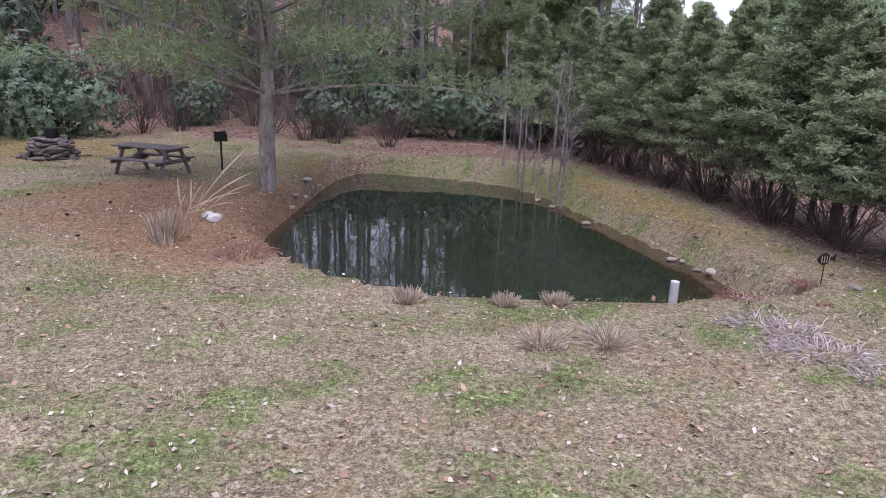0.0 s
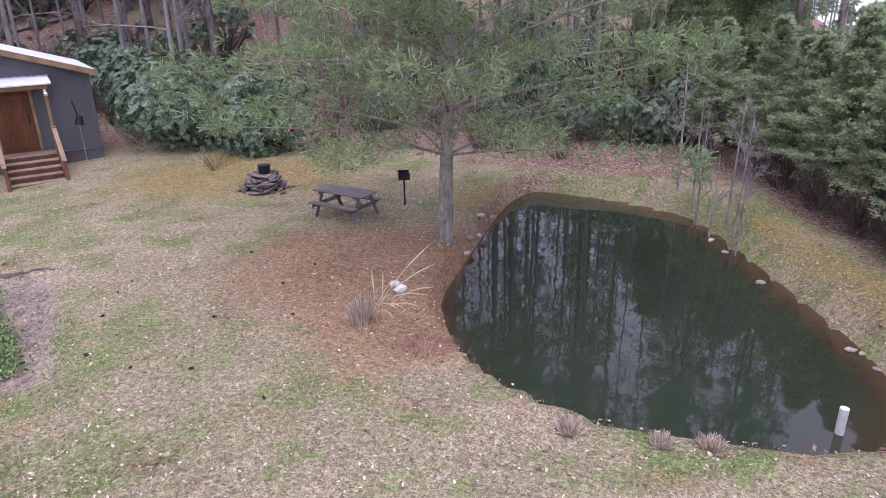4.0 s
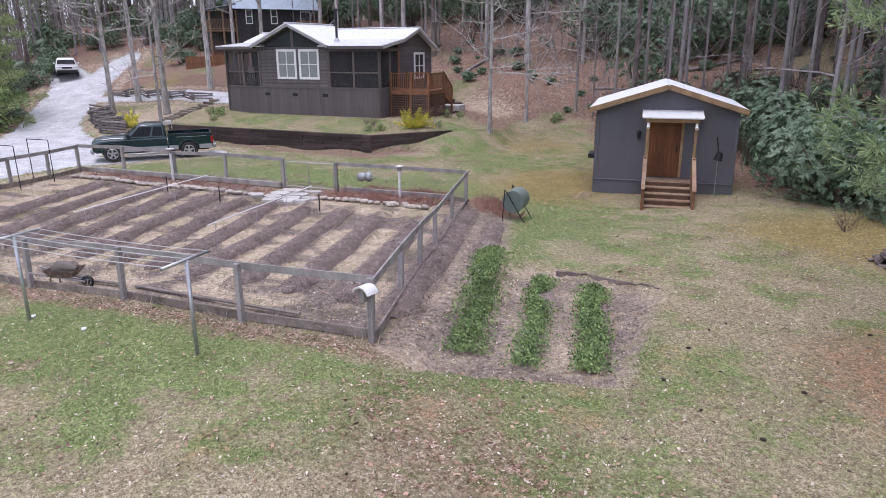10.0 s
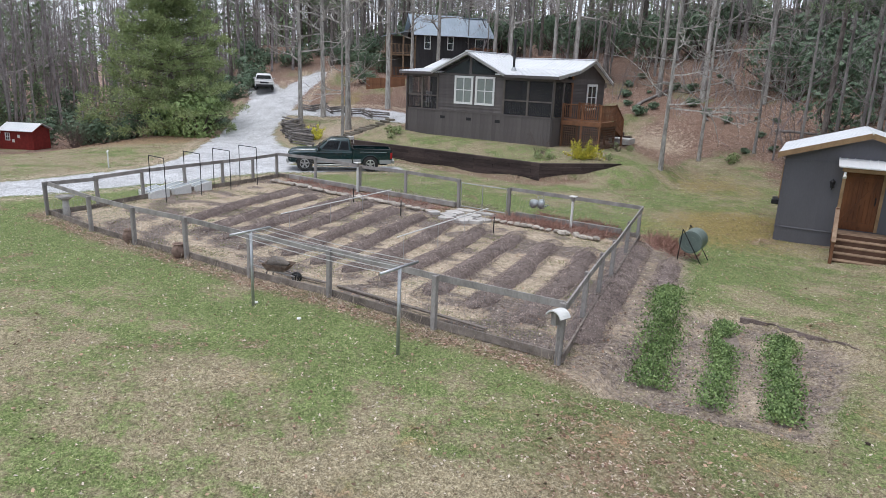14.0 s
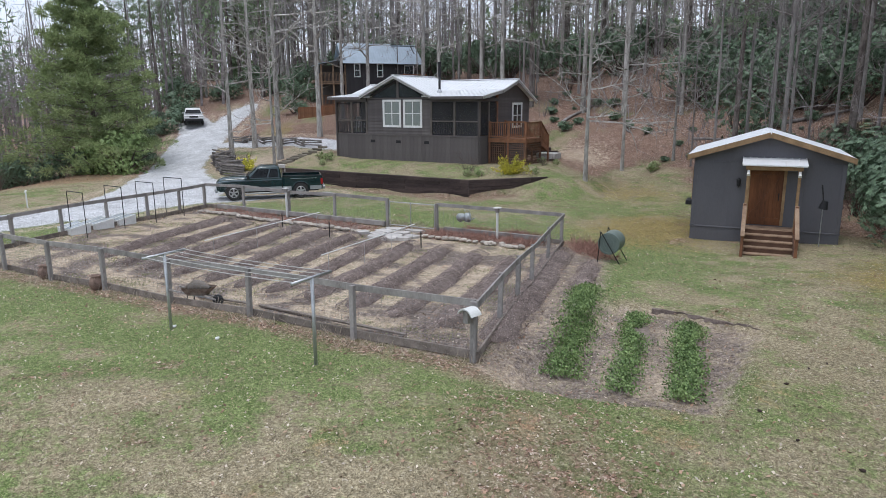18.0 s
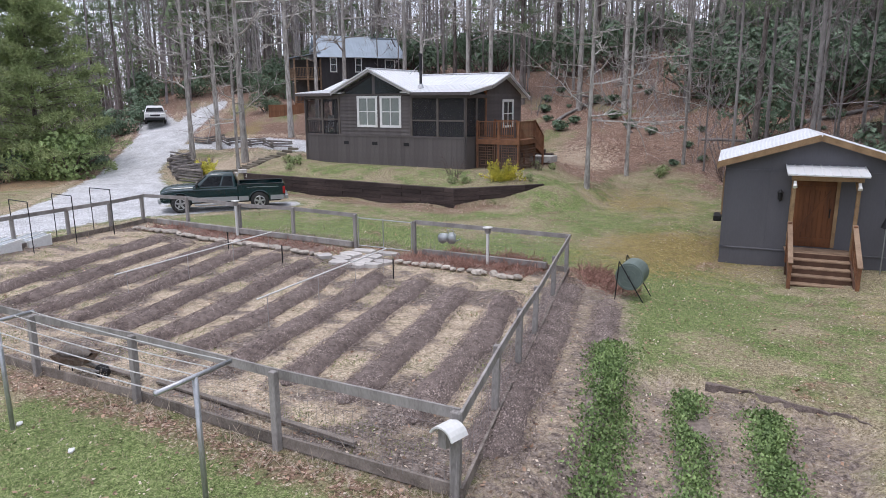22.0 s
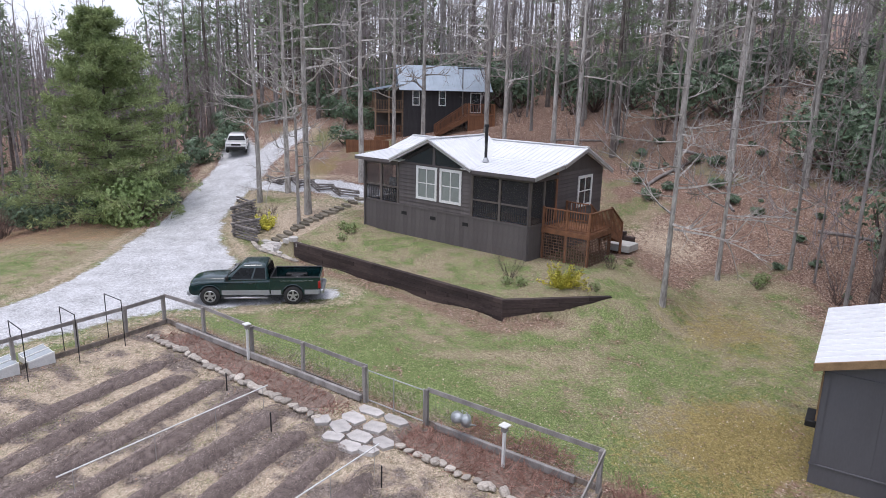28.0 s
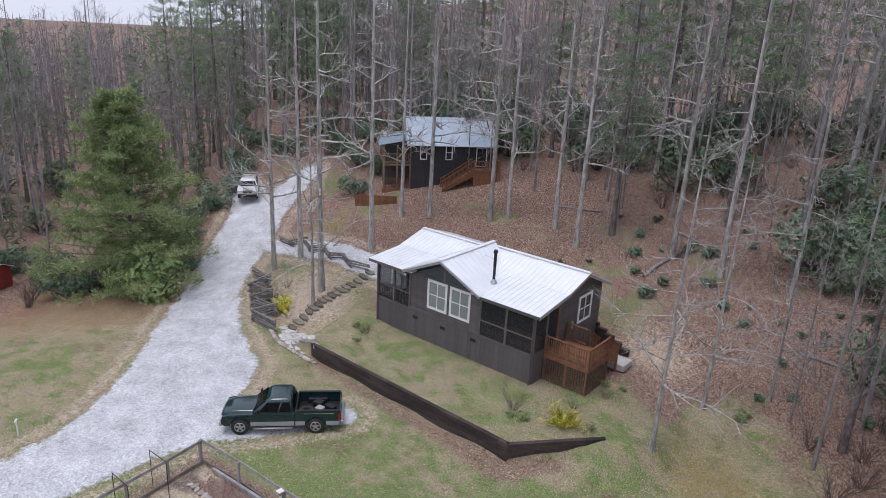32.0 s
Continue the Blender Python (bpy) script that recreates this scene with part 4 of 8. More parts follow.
# solid block, its dark colour standing for the shaded space inside
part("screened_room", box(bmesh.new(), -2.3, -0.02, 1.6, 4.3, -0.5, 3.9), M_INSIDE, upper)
udeck = thing("stair_deck", UM, "reddish timber deck and stairs of the cabin", "deck")
part("deck_floor", box(bmesh.new(), 5.3, 7.6, -1.6, -0.04, 1.95, 2.08), M_DECK, udeck)
for x, y in ((5.35, -1.55), (7.55, -1.55), (6.45, -1.55)):
    part("post", box(bmesh.new(), x - 0.06, x + 0.06, y - 0.06, y + 0.06, -0.6, 3.05), M_DECK, udeck)
planks(udeck, pose(5.3, -1.56, 0), 2.3, -0.5, 1.95, 0.2, M_DECK, "skirt_board")
railing(udeck, (5.35, -1.55, 2.08), (7.55, -1.55, 2.08), 0.9, M_DECK, posts=False)
railing(udeck, (7.55, -1.55, 2.08), (7.55, -0.1, 2.08), 0.9, M_DECK, posts=False)
stair(udeck, pose(5.3, -0.5, 2.08, 0, 0, -90), 1.0, 9, 0.2, 0.3, M_DECK, M_DECK)
railing(udeck, (5.3, -1.55, 2.1), (2.6, -1.55, 0.3), 0.9, M_DECK, posts=True)
railing(udeck, (5.3, -0.5, 2.1), (2.6, -0.5, 0.3), 0.9, M_DECK, posts=True)
fence_u = thing("board_fence", pose(-64.0, 3.4, gz(-64, 3.4)), "reddish board fence beside the cabin", "fence")
planks(fence_u, pose(0, 0, 0, 0, 0, 80), 3.6, -0.3, 1.1, 0.18, M_DECK, "fence_board")

# the small blue-grey shed with its steps
SM = pose(-21.7, 16.12, -0.74, 0, 0, 50.5)
shed = thing("shed", SM, "blue-grey garden shed with a wooden door and metal roof", "shed")
W, DP = 5.15, 4.5
planks(shed, pose(0, 0, 0), W, 0.58, 3.12, 1.22, M_SHEDWALL)
planks(shed, pose(0, DP, 0, 0, 0, -90), DP, 0.58, 3.12, 1.22, M_SHEDWALL)
planks(shed, pose(W, 0, 0, 0, 0, 90), DP, 0.58, 3.12, 1.22, M_SHEDWALL)
part("skirt", box(bmesh.new(), -0.02, W + 0.02, -0.025, DP, -0.5, 0.56), M_SHEDWALL, shed)
part("core", box(bmesh.new(), 0.02, W - 0.02, 0.02, DP, 0.5, 3.15), M_SHEDWALL, shed)
part("skirt_trim", prism(bmesh.new(), [(-0.055, 0.545), (-0.055, 0.575), (-0.02, 0.6), (-0.02, 0.545)], 0, -0.05, W + 0.05), M_SHEDWALL, shed)
for y in (-0.02, DP - 0.05):
    part("gable", prism(bmesh.new(), [(0, 3.12), (W, 3.12), (W, 3.34), (W / 2, 4.12), (0, 3.34)], 1, y, y + 0.07), M_SHEDWALL, shed)
for x in (-0.03, W):
    part("wall_head", box(bmesh.new(), x, x + 0.03, 0, DP, 3.12, 3.33), M_SHEDWALL, shed)
part("gable_trim", box(bmesh.new(), 0.0, W, -0.05, -0.02, 3.09, 3.13), M_SHEDWALL, shed)
for sx, ex in ((-0.27, W / 2), (W + 0.27, W / 2)):
    roof_panel(shed, (sx, -0.3, 3.31), (sx, DP + 0.3, 3.31), (ex, DP + 0.3, 4.2), (ex, -0.3, 4.2), 0.45)
    part("fascia", beam(bmesh.new(), (sx, -0.33, 3.28), (ex, -0.33, 4.17), 0.06, 0.19), M_FASCIA, shed)
    part("eave_board", box(bmesh.new(), sx - 0.02, sx + 0.02, -0.25, DP + 0.25, 3.14, 3.3), M_FASCIA, shed)
    part("soffit", prism(bmesh.new(), [(sx, 3.22), (ex, 4.11), (ex, 4.16), (sx, 3.28)], 1, -0.27, -0.03), M_FASCIA, shed)
for x in (0.05, W - 0.05):
    part("corner_board", box(bmesh.new(), x - 0.06, x + 0.06, -0.06, -0.02, 0.6, 3.1), M_SHEDWALL, shed)
DX0, DX1 = 2.02, 3.16
for x0, x1, z0, z1 in ((DX0 - 0.1, DX0, 0.76, 2.95), (DX1, DX1 + 0.1, 0.76, 2.95), (DX0, DX1, 2.83, 2.95)):
    part("door_frame", box(bmesh.new(), x0, x1, -0.075, 0.0, z0, z1), M_FASCIA, shed)
door = part("door", box(bmesh.new(), DX0, DX1, -0.05, -0.0, 0.76, 2.83), M_DOOR, shed, "varnished plank door with a diagonal brace")
for i in range(8):
    part("plank", bev(box(bmesh.new(), DX0 + 0.012 + i * 0.14, DX0 + 0.146 + i * 0.14, -0.068, -0.05, 0.78, 2.81), 0.006), M_DOOR, door)
for p, q in (((DX0 + 0.08, -0.08, 1.05), (DX1 - 0.08, -0.08, 2.55)), ((DX0 + 0.04, -0.08, 2.62), (DX1 - 0.04, -0.08, 2.62)), ((DX0 + 0.04, -0.08, 0.98), (DX1 - 0.04, -0.08, 0.98))):
    part("brace", beam(bmesh.new(), p, q, 0.024, 0.13), M_DOOR, door)
part("handle", rod(bmesh.new(), (DX1 - 0.12, -0.11, 1.72), (DX1 - 0.12, -0.11, 2.0), 0.02), M_BLACK, door, "black iron handle")
PX0, PX1 = 1.93, 3.62
awn = part("awning", box(bmesh.new(), PX0 - 0.1, PX1 + 0.1, -0.96, -0.86, 2.94, 3.06), M_FASCIA, shed, "small metal porch roof on posts")
roof_panel(shed, (PX0 - 0.22, -1.1, 3.08), (PX1 + 0.22, -1.1, 3.08), (PX1 + 0.22, -0.02, 3.27), (PX0 - 0.22, -0.02, 3.27), 0.23)
for x in (PX0, PX1):
    part("awning_post", bev(box(bmesh.new(), x - 0.05, x + 0.05, -0.96, -0.86, 0.72, 2.96), 0.008), M_FASCIA, shed)
    part("rafter", beam(bmesh.new(), (x, -1.03, 3.02), (x, 0, 3.2), 0.05, 0.1), M_FASCIA, shed)
    part("knee_brace", beam(bmesh.new(), (x, -0.91, 2.55), (x, -0.03, 2.98), 0.045, 0.07), M_FASCIA, shed)
    lamp = part("flood_lamp", rod(bmesh.new(), (x, -0.98, 2.86), (x, -1.1, 2.74), 0.035, 0.065, 12), M_WHITE, shed, "small white flood lamp")
    part("lamp_base", rod(bmesh.new(), (x, -0.96, 2.9), (x, -0.99, 2.85), 0.045, 0.045, 10), M_WHITE, lamp)
lantern = part("lantern", rod(bmesh.new(), (1.62, -0.14, 2.22), (1.62, -0.14, 2.44), 0.06, 0.08, 8), M_BLACK, shed)
part("lantern_roof", rod(bmesh.new(), (1.62, -0.14, 2.44), (1.62, -0.14, 2.54), 0.1, 0.02, 8), M_BLACK, lantern)
part("bracket", box(bmesh.new(), 1.6, 1.64, -0.14, -0.02, 2.16, 2.2), M_BLACK, lantern)
for i in range(6):
    part("landing_board", bev(box(bmesh.new(), PX0 - 0.06, PX1 + 0.06, -1.0 + i * 0.16, -0.847 + i * 0.16, 0.68, 0.72), 0.006), M_STEP, shed)
part("landing_skirt", box(bmesh.new(), PX0 - 0.04, PX1 + 0.04, -0.97, -0.94, -0.4, 0.68), M_RISER, shed)
stair(shed, pose(PX0 + 0.04, -1.0, 0.72), PX1 - PX0 - 0.08, 5, 0.18, 0.3, M_RISER, M_STEP)
for x in (PX0 - 0.02, PX1 + 0.02):
    part("newel", bev(box(bmesh.new(), x - 0.05, x + 0.05, -2.5, -2.4, -0.45, 0.75), 0.008), M_DECK, shed)
    part("newel", bev(box(bmesh.new(), x - 0.05, x + 0.05, -1.08, -0.98, 0.4, 1.66), 0.008), M_DECK, shed)
    part("handrail", bev(beam(bmesh.new(), (x, -2.55, 0.72), (x, -0.95, 1.66), 0.14, 0.04), 0.008), M_STEP, shed)
    part("foot_rail", beam(bmesh.new(), (x, -2.45, 0.05), (x, -1.0, 0.9), 0.04, 0.09), M_DECK, shed)
    for k in range(8):
        y = -2.3 + k * 0.165
        part("baluster", box(bmesh.new(), x - 0.018, x + 0.018, y - 0.02, y + 0.02, 0.05 + (y + 2.5) * 0.585, 0.72 + (y + 2.5) * 0.585), M_DECK, shed)
sw = window(shed, pose(-0.03, 1.45, 1.55, 0, 0, -90), 1.05, 1.3, 2, 1, M_FASCIA, M_GLASS, 0.09)
part("flower_box", bev(box(bmesh.new(), -0.3, -0.04, 0.5, 1.35, 1.3, 1.48), 0.02), M_BLACK, shed, "dark window box")
feeder = thing("feeder_pole", SM @ pose(4.5, -0.5, 0.1), "slim pole with a dark feeder shield", "pole")
part("pole", rod(bmesh.new(), (0, 0, -0.3), (0, 0, 1.5), 0.018), M_STEEL, feeder)
part("shield", rod(bmesh.new(), (0, 0, 1.45), (0.05, 0, 1.75), 0.16, 0.1, 12), M_BLACK, feeder)
part("flag", prism(bmesh.new(), [(-0.02, 1.7), (0.02, 1.75), (-0.08, 2.35), (-0.12, 2.3)], 1, -0.02, 0.02), M_BLACK, feeder)

# little red shed beyond the lawn
RM = pose(-58.2, -25.7, gz(-57.6, -24.6) - 0.05, 0, 0, 72) @ Matrix.Scale(0.8, 4)
rshed = thing("red_shed", RM, "small barn-red shed with a white metal roof", "shed")
planks(rshed, pose(0, 0, 0), 3.4, 0, 1.9, 0.28, M_REDWALL)
part("core", box(bmesh.new(), 0.02, 3.38, 0.02, 2.4, -0.2, 2.0), M_REDWALL, rshed)
for x in (0.0, 3.35):
    part("gable", prism(bmesh.new(), [(0, 1.9), (2.4, 1.9), (1.2, 2.45)], 0, x, x + 0.05), M_REDWALL, rshed)
roof_panel(rshed, (-0.2, -0.3, 1.85), (3.6, -0.3, 1.85), (3.6, 1.2, 2.55), (-0.2, 1.2, 2.55))
roof_panel(rshed, (-0.2, 2.7, 1.85), (3.6, 2.7, 1.85), (3.6, 1.2, 2.55), (-0.2, 1.2, 2.55))
window(rshed, pose(0.45, -0.03, 0.9), 0.5, 0.75, 2, 2, border=0.06)
part("door", box(bmesh.new(), 1.75, 2.85, -0.05, -0.03, 0.05, 1.65), M_REDWALL, rshed, "red double door")
part("sign", box(bmesh.new(), 1.78, 2.05, -0.08, -0.05, 1.2, 1.5), M_WHITE, rshed, "small white notice")
part("sign", box(bmesh.new(), 1.15, 1.4, -0.06, -0.03, 0.75, 1.05), M_WHITE, rshed, "small white notice")
part("lean_to", box(bmesh.new(), -0.9, 0, 0.1, 2.2, -0.2, 1.45), M_REDWALL, rshed)
roof_panel(rshed, (-1.1, -0.15, 1.4), (-1.1, 2.4, 1.4), (0.02, 2.4, 1.75), (0.02, -0.15, 1.75))

# retaining wall of dark timbers
wall = thing("retaining_wall", Matrix(), "low retaining wall of dark stacked timbers", "wall", kind="structure")


def timber_run(p, q, z0, z1, q_top=None):
    l = math.hypot(q[0] - p[0], q[1] - p[1])
    a = math.degrees(math.atan2(q[1] - p[1], q[0] - p[0]))
    n = max(1, round((z1 - z0) / 0.19))
    r = random.Random(int(l * 100))
    for i in range(n):
        x, z = (0 if i % 2 else -0.0), z0 + i * 0.19
        end = l if q_top is None else lerp(l, q_top, i / n)
        while x < end - 0.05:
            w = min(2.4 if x or i % 2 else 1.3, end - x)
            o = part("timber", bev(box(bmesh.new(), x + 0.006, x + w - 0.006, -0.12 + r.uniform(-0.012, 0.012), 0.1, z, z + 0.183), 0.012), M_TIMBER, wall)
            o.matrix_basis = pose(p[0], p[1], 0, 0, 0, a)
            x += w


timber_run((-43.2, 1.1), (-32.98, 10.42), -0.75, 0.6)
timber_run((-33.0, 10.3), (-33.2, 15.0), -0.75, 0.6)

# ---- the fenced garden ----
M_GREYWOOD = material("weathered_grey_wood", (0.36, 0.34, 0.32), 0.9, second=(0.2, 0.185, 0.175), scale=3, fine=35, bump=0.4, random_tint=0.18, stretch=(1, 1, 0.4))
M_WIRE = material("fence_wire", (0.3, 0.3, 0.3), 0.5, metal=0.5, bump=0.0)
M_MULCH = material("garden_mulch", (0.25, 0.2, 0.178), 0.95, second=(0.098, 0.075, 0.068), scale=7, fine=46, bump=1.0, fine_mix=0.5)
M_STONE = material("field_stone", (0.5, 0.45, 0.39), 0.9, second=(0.29, 0.26, 0.225), scale=6, fine=30, bump=0.6, random_tint=0.3)
M_FLAG = material("pale_flagstone", (0.55, 0.52, 0.49), 0.85, second=(0.38, 0.36, 0.34), scale=4, fine=24, bump=0.4, random_tint=0.15)
M_PVC = material("white_pvc", (0.75, 0.75, 0.73), 0.45, second=(0.62, 0.62, 0.6), scale=5, fine=20, bump=0.0)
M_ROPE = material("clothes_line", (0.62, 0.62, 0.6), 0.7, bump=0.0)
M_CLAY = material("terracotta", (0.3, 0.21, 0.17), 0.85, second=(0.15, 0.105, 0.085), scale=6, fine=30, bump=0.3)
M_ZINC = material("galvanised_zinc", (0.5, 0.53, 0.54), 0.45, metal=0.5, second=(0.38, 0.41, 0.42), scale=8, fine=30, bump=0.1)
M_GREENBIN = material("green_drum", (0.17, 0.21, 0.19), 0.5, second=(0.13, 0.165, 0.145), scale=4, fine=20, bump=0.1)
M_BERRY = material("strawberry_leaves", (0.25, 0.34, 0.13), 0.6, second=(0.1, 0.16, 0.055), scale=3, fine=12, bump=0.0, island=0.4)
M_STALK = material("dry_stalks", (0.5, 0.43, 0.34), 0.9, second=(0.32, 0.26, 0.2), scale=5, fine=20, bump=0.0, island=0.35)
M_BORDER = material("leafy_border_soil", (0.3, 0.225, 0.185), 0.95, second=(0.11, 0.075, 0.06), scale=9, fine=40, bump=1.0, fine_mix=0.55)
M_REDSTALK = material("reddish_dead_stalks", (0.42, 0.255, 0.2), 0.9, second=(0.24, 0.13, 0.105), scale=5, fine=20, bump=0.0, island=0.35)
M_SOILROW = material("bare_row_soil", (0.3, 0.25, 0.21), 0.95, second=(0.14, 0.11, 0.095), scale=9, fine=38, bump=1.0)
M_OLDBOARD = material("old_brown_board", (0.27, 0.235, 0.205), 0.95, second=(0.12, 0.1, 0.085), scale=3, fine=30, bump=0.5, random_tint=0.2)
A, B, C, D = GARDEN
fence = thing("garden_fence", Matrix(), "weathered grey post-and-board garden fence with wire", "fence")


def fence_side(posts, high=1.12):
    """Posts (with a lean of their own), top boards, ground boards and wire between them."""
    r = random.Random(int(abs(posts[0][0]) * 100))
    tops = []
    for x, y in posts:
        z = gz(x, y)
        m = pose(x, y, z, r.uniform(-1.5, 1.5), r.uniform(-1.5, 1.5), math.degrees(math.atan2(posts[-1][1] - posts[0][1], posts[-1][0] - posts[0][0])))
        h = high + r.uniform(-0.02, 0.05)
        part("fence_post", bev(box(bmesh.new(), -0.055, 0.055, -0.055, 0.055, -0.3, h + 0.05), 0.008), M_GREYWOOD, fence).matrix_basis = m
        tops.append(Vector((x, y, z + h)))
    for a, b in zip(tops, tops[1:]):
        d = (b - a).normalized()
        s = Vector((d.y, -d.x, 0)) * 0.075
        part("top_board", beam(bmesh.new(), a + s - d * 0.03, b + s + d * 0.03, 0.035, 0.14), M_GREYWOOD, fence)
        low = Vector((0, 0, high - 0.08))
        part("ground_board", beam(bmesh.new(), a + s - low, b + s - low, 0.04, 0.17), M_OLDBOARD, fence)
        w = Geo()
        n = int((b - a).length / 0.15)
        for i in range(1, n):
            p = a.lerp(b, i / n)
            w.tube([p - Vector((0, 0, high - 0.15)), p - Vector((0, 0, 0.05))], [0.0016, 0.0016], 3)
        for k in range(1, 8):
            o = Vector((0, 0, k * (high - 0.15) / 8 + 0.03))
            w.tube([a - o, b - o], [0.0016, 0.0016], 3)
        part("wire_netting", w.mesh("wire_netting", M_WIRE), None, fence)


def split(p, q, fr):
    return [(lerp(p[0], q[0], f), lerp(p[1], q[1], f)) for f in fr]


NEAR = split(A, D, (0, 0.145, 0.3, 0.445, 0.585, 0.72, 0.85, 1.0))
RIGHT = split(A, B, (0, 0.18, 0.34, 0.5, 0.74, 1.0))
FAR = split(B, C, (0, 0.29, 0.42, 0.57, 0.71, 0.86, 1.0))
LEFT = split(D, C, (0, 0.17, 0.34, 0.52, 0.7, 0.86, 1.0))
fence_side(NEAR)
fence_side(RIGHT)
fence_side(FAR[:2])
fence_side(FAR[2:])
fence_side(LEFT[1:])
fence_side(LEFT[:2])
# wire gate between the two gate posts
g0, g1 = (Vector((*p, gz(*p))) for p in FAR[1:3])
gate = thing("garden_gate", Matrix(), "light metal-framed wire garden gate", "gate")
for h in (0.12, 1.1):
    part("gate_rail", rod(bmesh.new(), g0.lerp(g1, 0.05) + Vector((0, 0, h)), g0.lerp(g1, 0.95) + Vector((0, 0, h)), 0.018), M_STEEL, gate)
for f in (0.05, 0.52, 0.95):
    part("gate_upright", rod(bmesh.new(), g0.lerp(g1, f) + Vector((0, 0, 0.05)), g0.lerp(g1, f) + Vector((0, 0, 1.15)), 0.018), M_STEEL, gate)


def bed(p, q, w, h, mat, seed):
    """A long heaped garden row from p to q."""
    r = np.random.RandomState(seed)
    l = math.hypot(q[0] - p[0], q[1] - p[1])
    n, m = int(l / 0.14), 9
    dx, dy = (q[0] - p[0]) / l, (q[1] - p[1]) / l
    v, f = [], []
    for i in range(n + 1):
        t = l * i / n
        end = min(1.0, min(t, l - t) / 0.45 + 0.02) ** 0.5
        ww = w * end * (1 + 0.1 * math.sin(t * 2.1 + seed) + r.uniform(-0.06, 0.06))
        off = 0.06 * math.sin(t * 0.9 + seed * 1.7)
        for j in range(m):
            u = j / (m - 1) * 2 - 1
            x, y = p[0] + dx * t - dy * (u * ww / 2 + off), p[1] + dy * t + dx * (u * ww / 2 + off)
            z = gz(x, y) + h * end * (1 - u * u) ** 0.8 * r.uniform(0.75, 1.2) - (0.05 if abs(u) == 1 else 0) + r.uniform(-0.012, 0.012)
            v.append((x, y, z))
    for i in range(n):
        for j in range(m - 1):
            a = i * m + j
            f.append((a, a + 1, a + m + 1, a + m))
    return raw_mesh("garden_bed", v, f, mat, True)


for i in range(-1, 10):
    p = (-13.75 - 1.13 * i, 2.45 - 0.93 * i)
    l = 7.9 if i < 8 else 7.1
    q = (p[0] - 0.842 * l, p[1] + 0.54 * l)
    tagged(new("garden_bed", bed(p, q, 0.7, 0.17, M_MULCH, 31 + i)), "long heaped row of dark mulched garden soil", "garden bed", "garden rows")
tagged(new("flower_border", bed((-21.6, 9.2), (-24.5, 6.0), 1.7, 0.06, M_BORDER, 50)), "raised mulched flower border behind a stone edge", "garden bed")
tagged(new("flower_border", bed((-26.35, 3.65), (-32.2, -2.55), 1.25, 0.06, M_BORDER, 51)), "raised mulched flower border behind a stone edge", "garden bed")
tagged(new("mulch_strip", bed((-11.3, 4.1), (-20.2, 9.8), 0.95, 0.14, M_MULCH, 52)), "strip of dark mulched soil outside the fence", "garden bed")
tagged(new("mulch_strip", bed((-15.0, 7.9), (-17.8, 9.7), 0.6, 0.05, M_MULCH, 53)), "strip of dark mulched soil outside the fence", "garden bed")


def stone_mesh(name, seed, mat, sx=1.0, sy=0.7, sz=0.5, rough=0.22):
    r = random.Random(seed)
    bm = bmesh.new()
    bmesh.ops.create_icosphere(bm, subdivisions=2, radius=0.5)
    for v in bm.verts:
        k = 1 + rough * (noise.noise(v.co * 2.3 + Vector((seed * 7.1, 0, 0))) * 1.6)
        v.co = Vector((v.co.x * k * sx, v.co.y * k * sy, max(-0.35, min(0.4, v.co.z * k)) * sz))
    return mesh_of(name, bm, mat, False)


STONES = [stone_mesh("stone", i, M_STONE) for i in range(5)]
edge = thing("stone_edging", Matrix(), "low edging of pale field stones along the border", "edging")
rs = random.Random(5)
for p, q in (((-20.9, 8.6), (-23.95, 5.5)), ((-25.6, 3.3), (-32.3, -3.4))):
    n = int(math.hypot(q[0] - p[0], q[1] - p[1]) / 0.27)
    for i in range(n):
        x, y = lerp(p[0], q[0], (i + rs.uniform(-0.3, 0.3)) / n), lerp(p[1], q[1], (i + rs.uniform(-0.3, 0.3)) / n)
        s = rs.uniform(0.26, 0.46)
        shared_piece("stone", rs.choice(STONES), edge, pose(x + rs.uniform(-0.06, 0.06), y, gz(x, y) + 0.08, 0, rs.uniform(-8, 8), rs.uniform(0, 360)) @ Matrix.Scale(s, 4))
for p, q in (((-21.85, 9.9), (-24.7, 6.7)), ((-26.55, 4.6), (-32.9, -2.45))):
    solid("border_timber", bev(beam(bmesh.new(), (*p, gz(*p) + 0.16), (*q, gz(*q) + 0.16), 0.12, 0.2), 0.01), M_GREYWOOD, Matrix(), "weathered timber edging the flower border", "timber", "border timbers")
flags = thing("flagstone_landing", Matrix(), "pale irregular flagstones inside the garden gate", "paving")
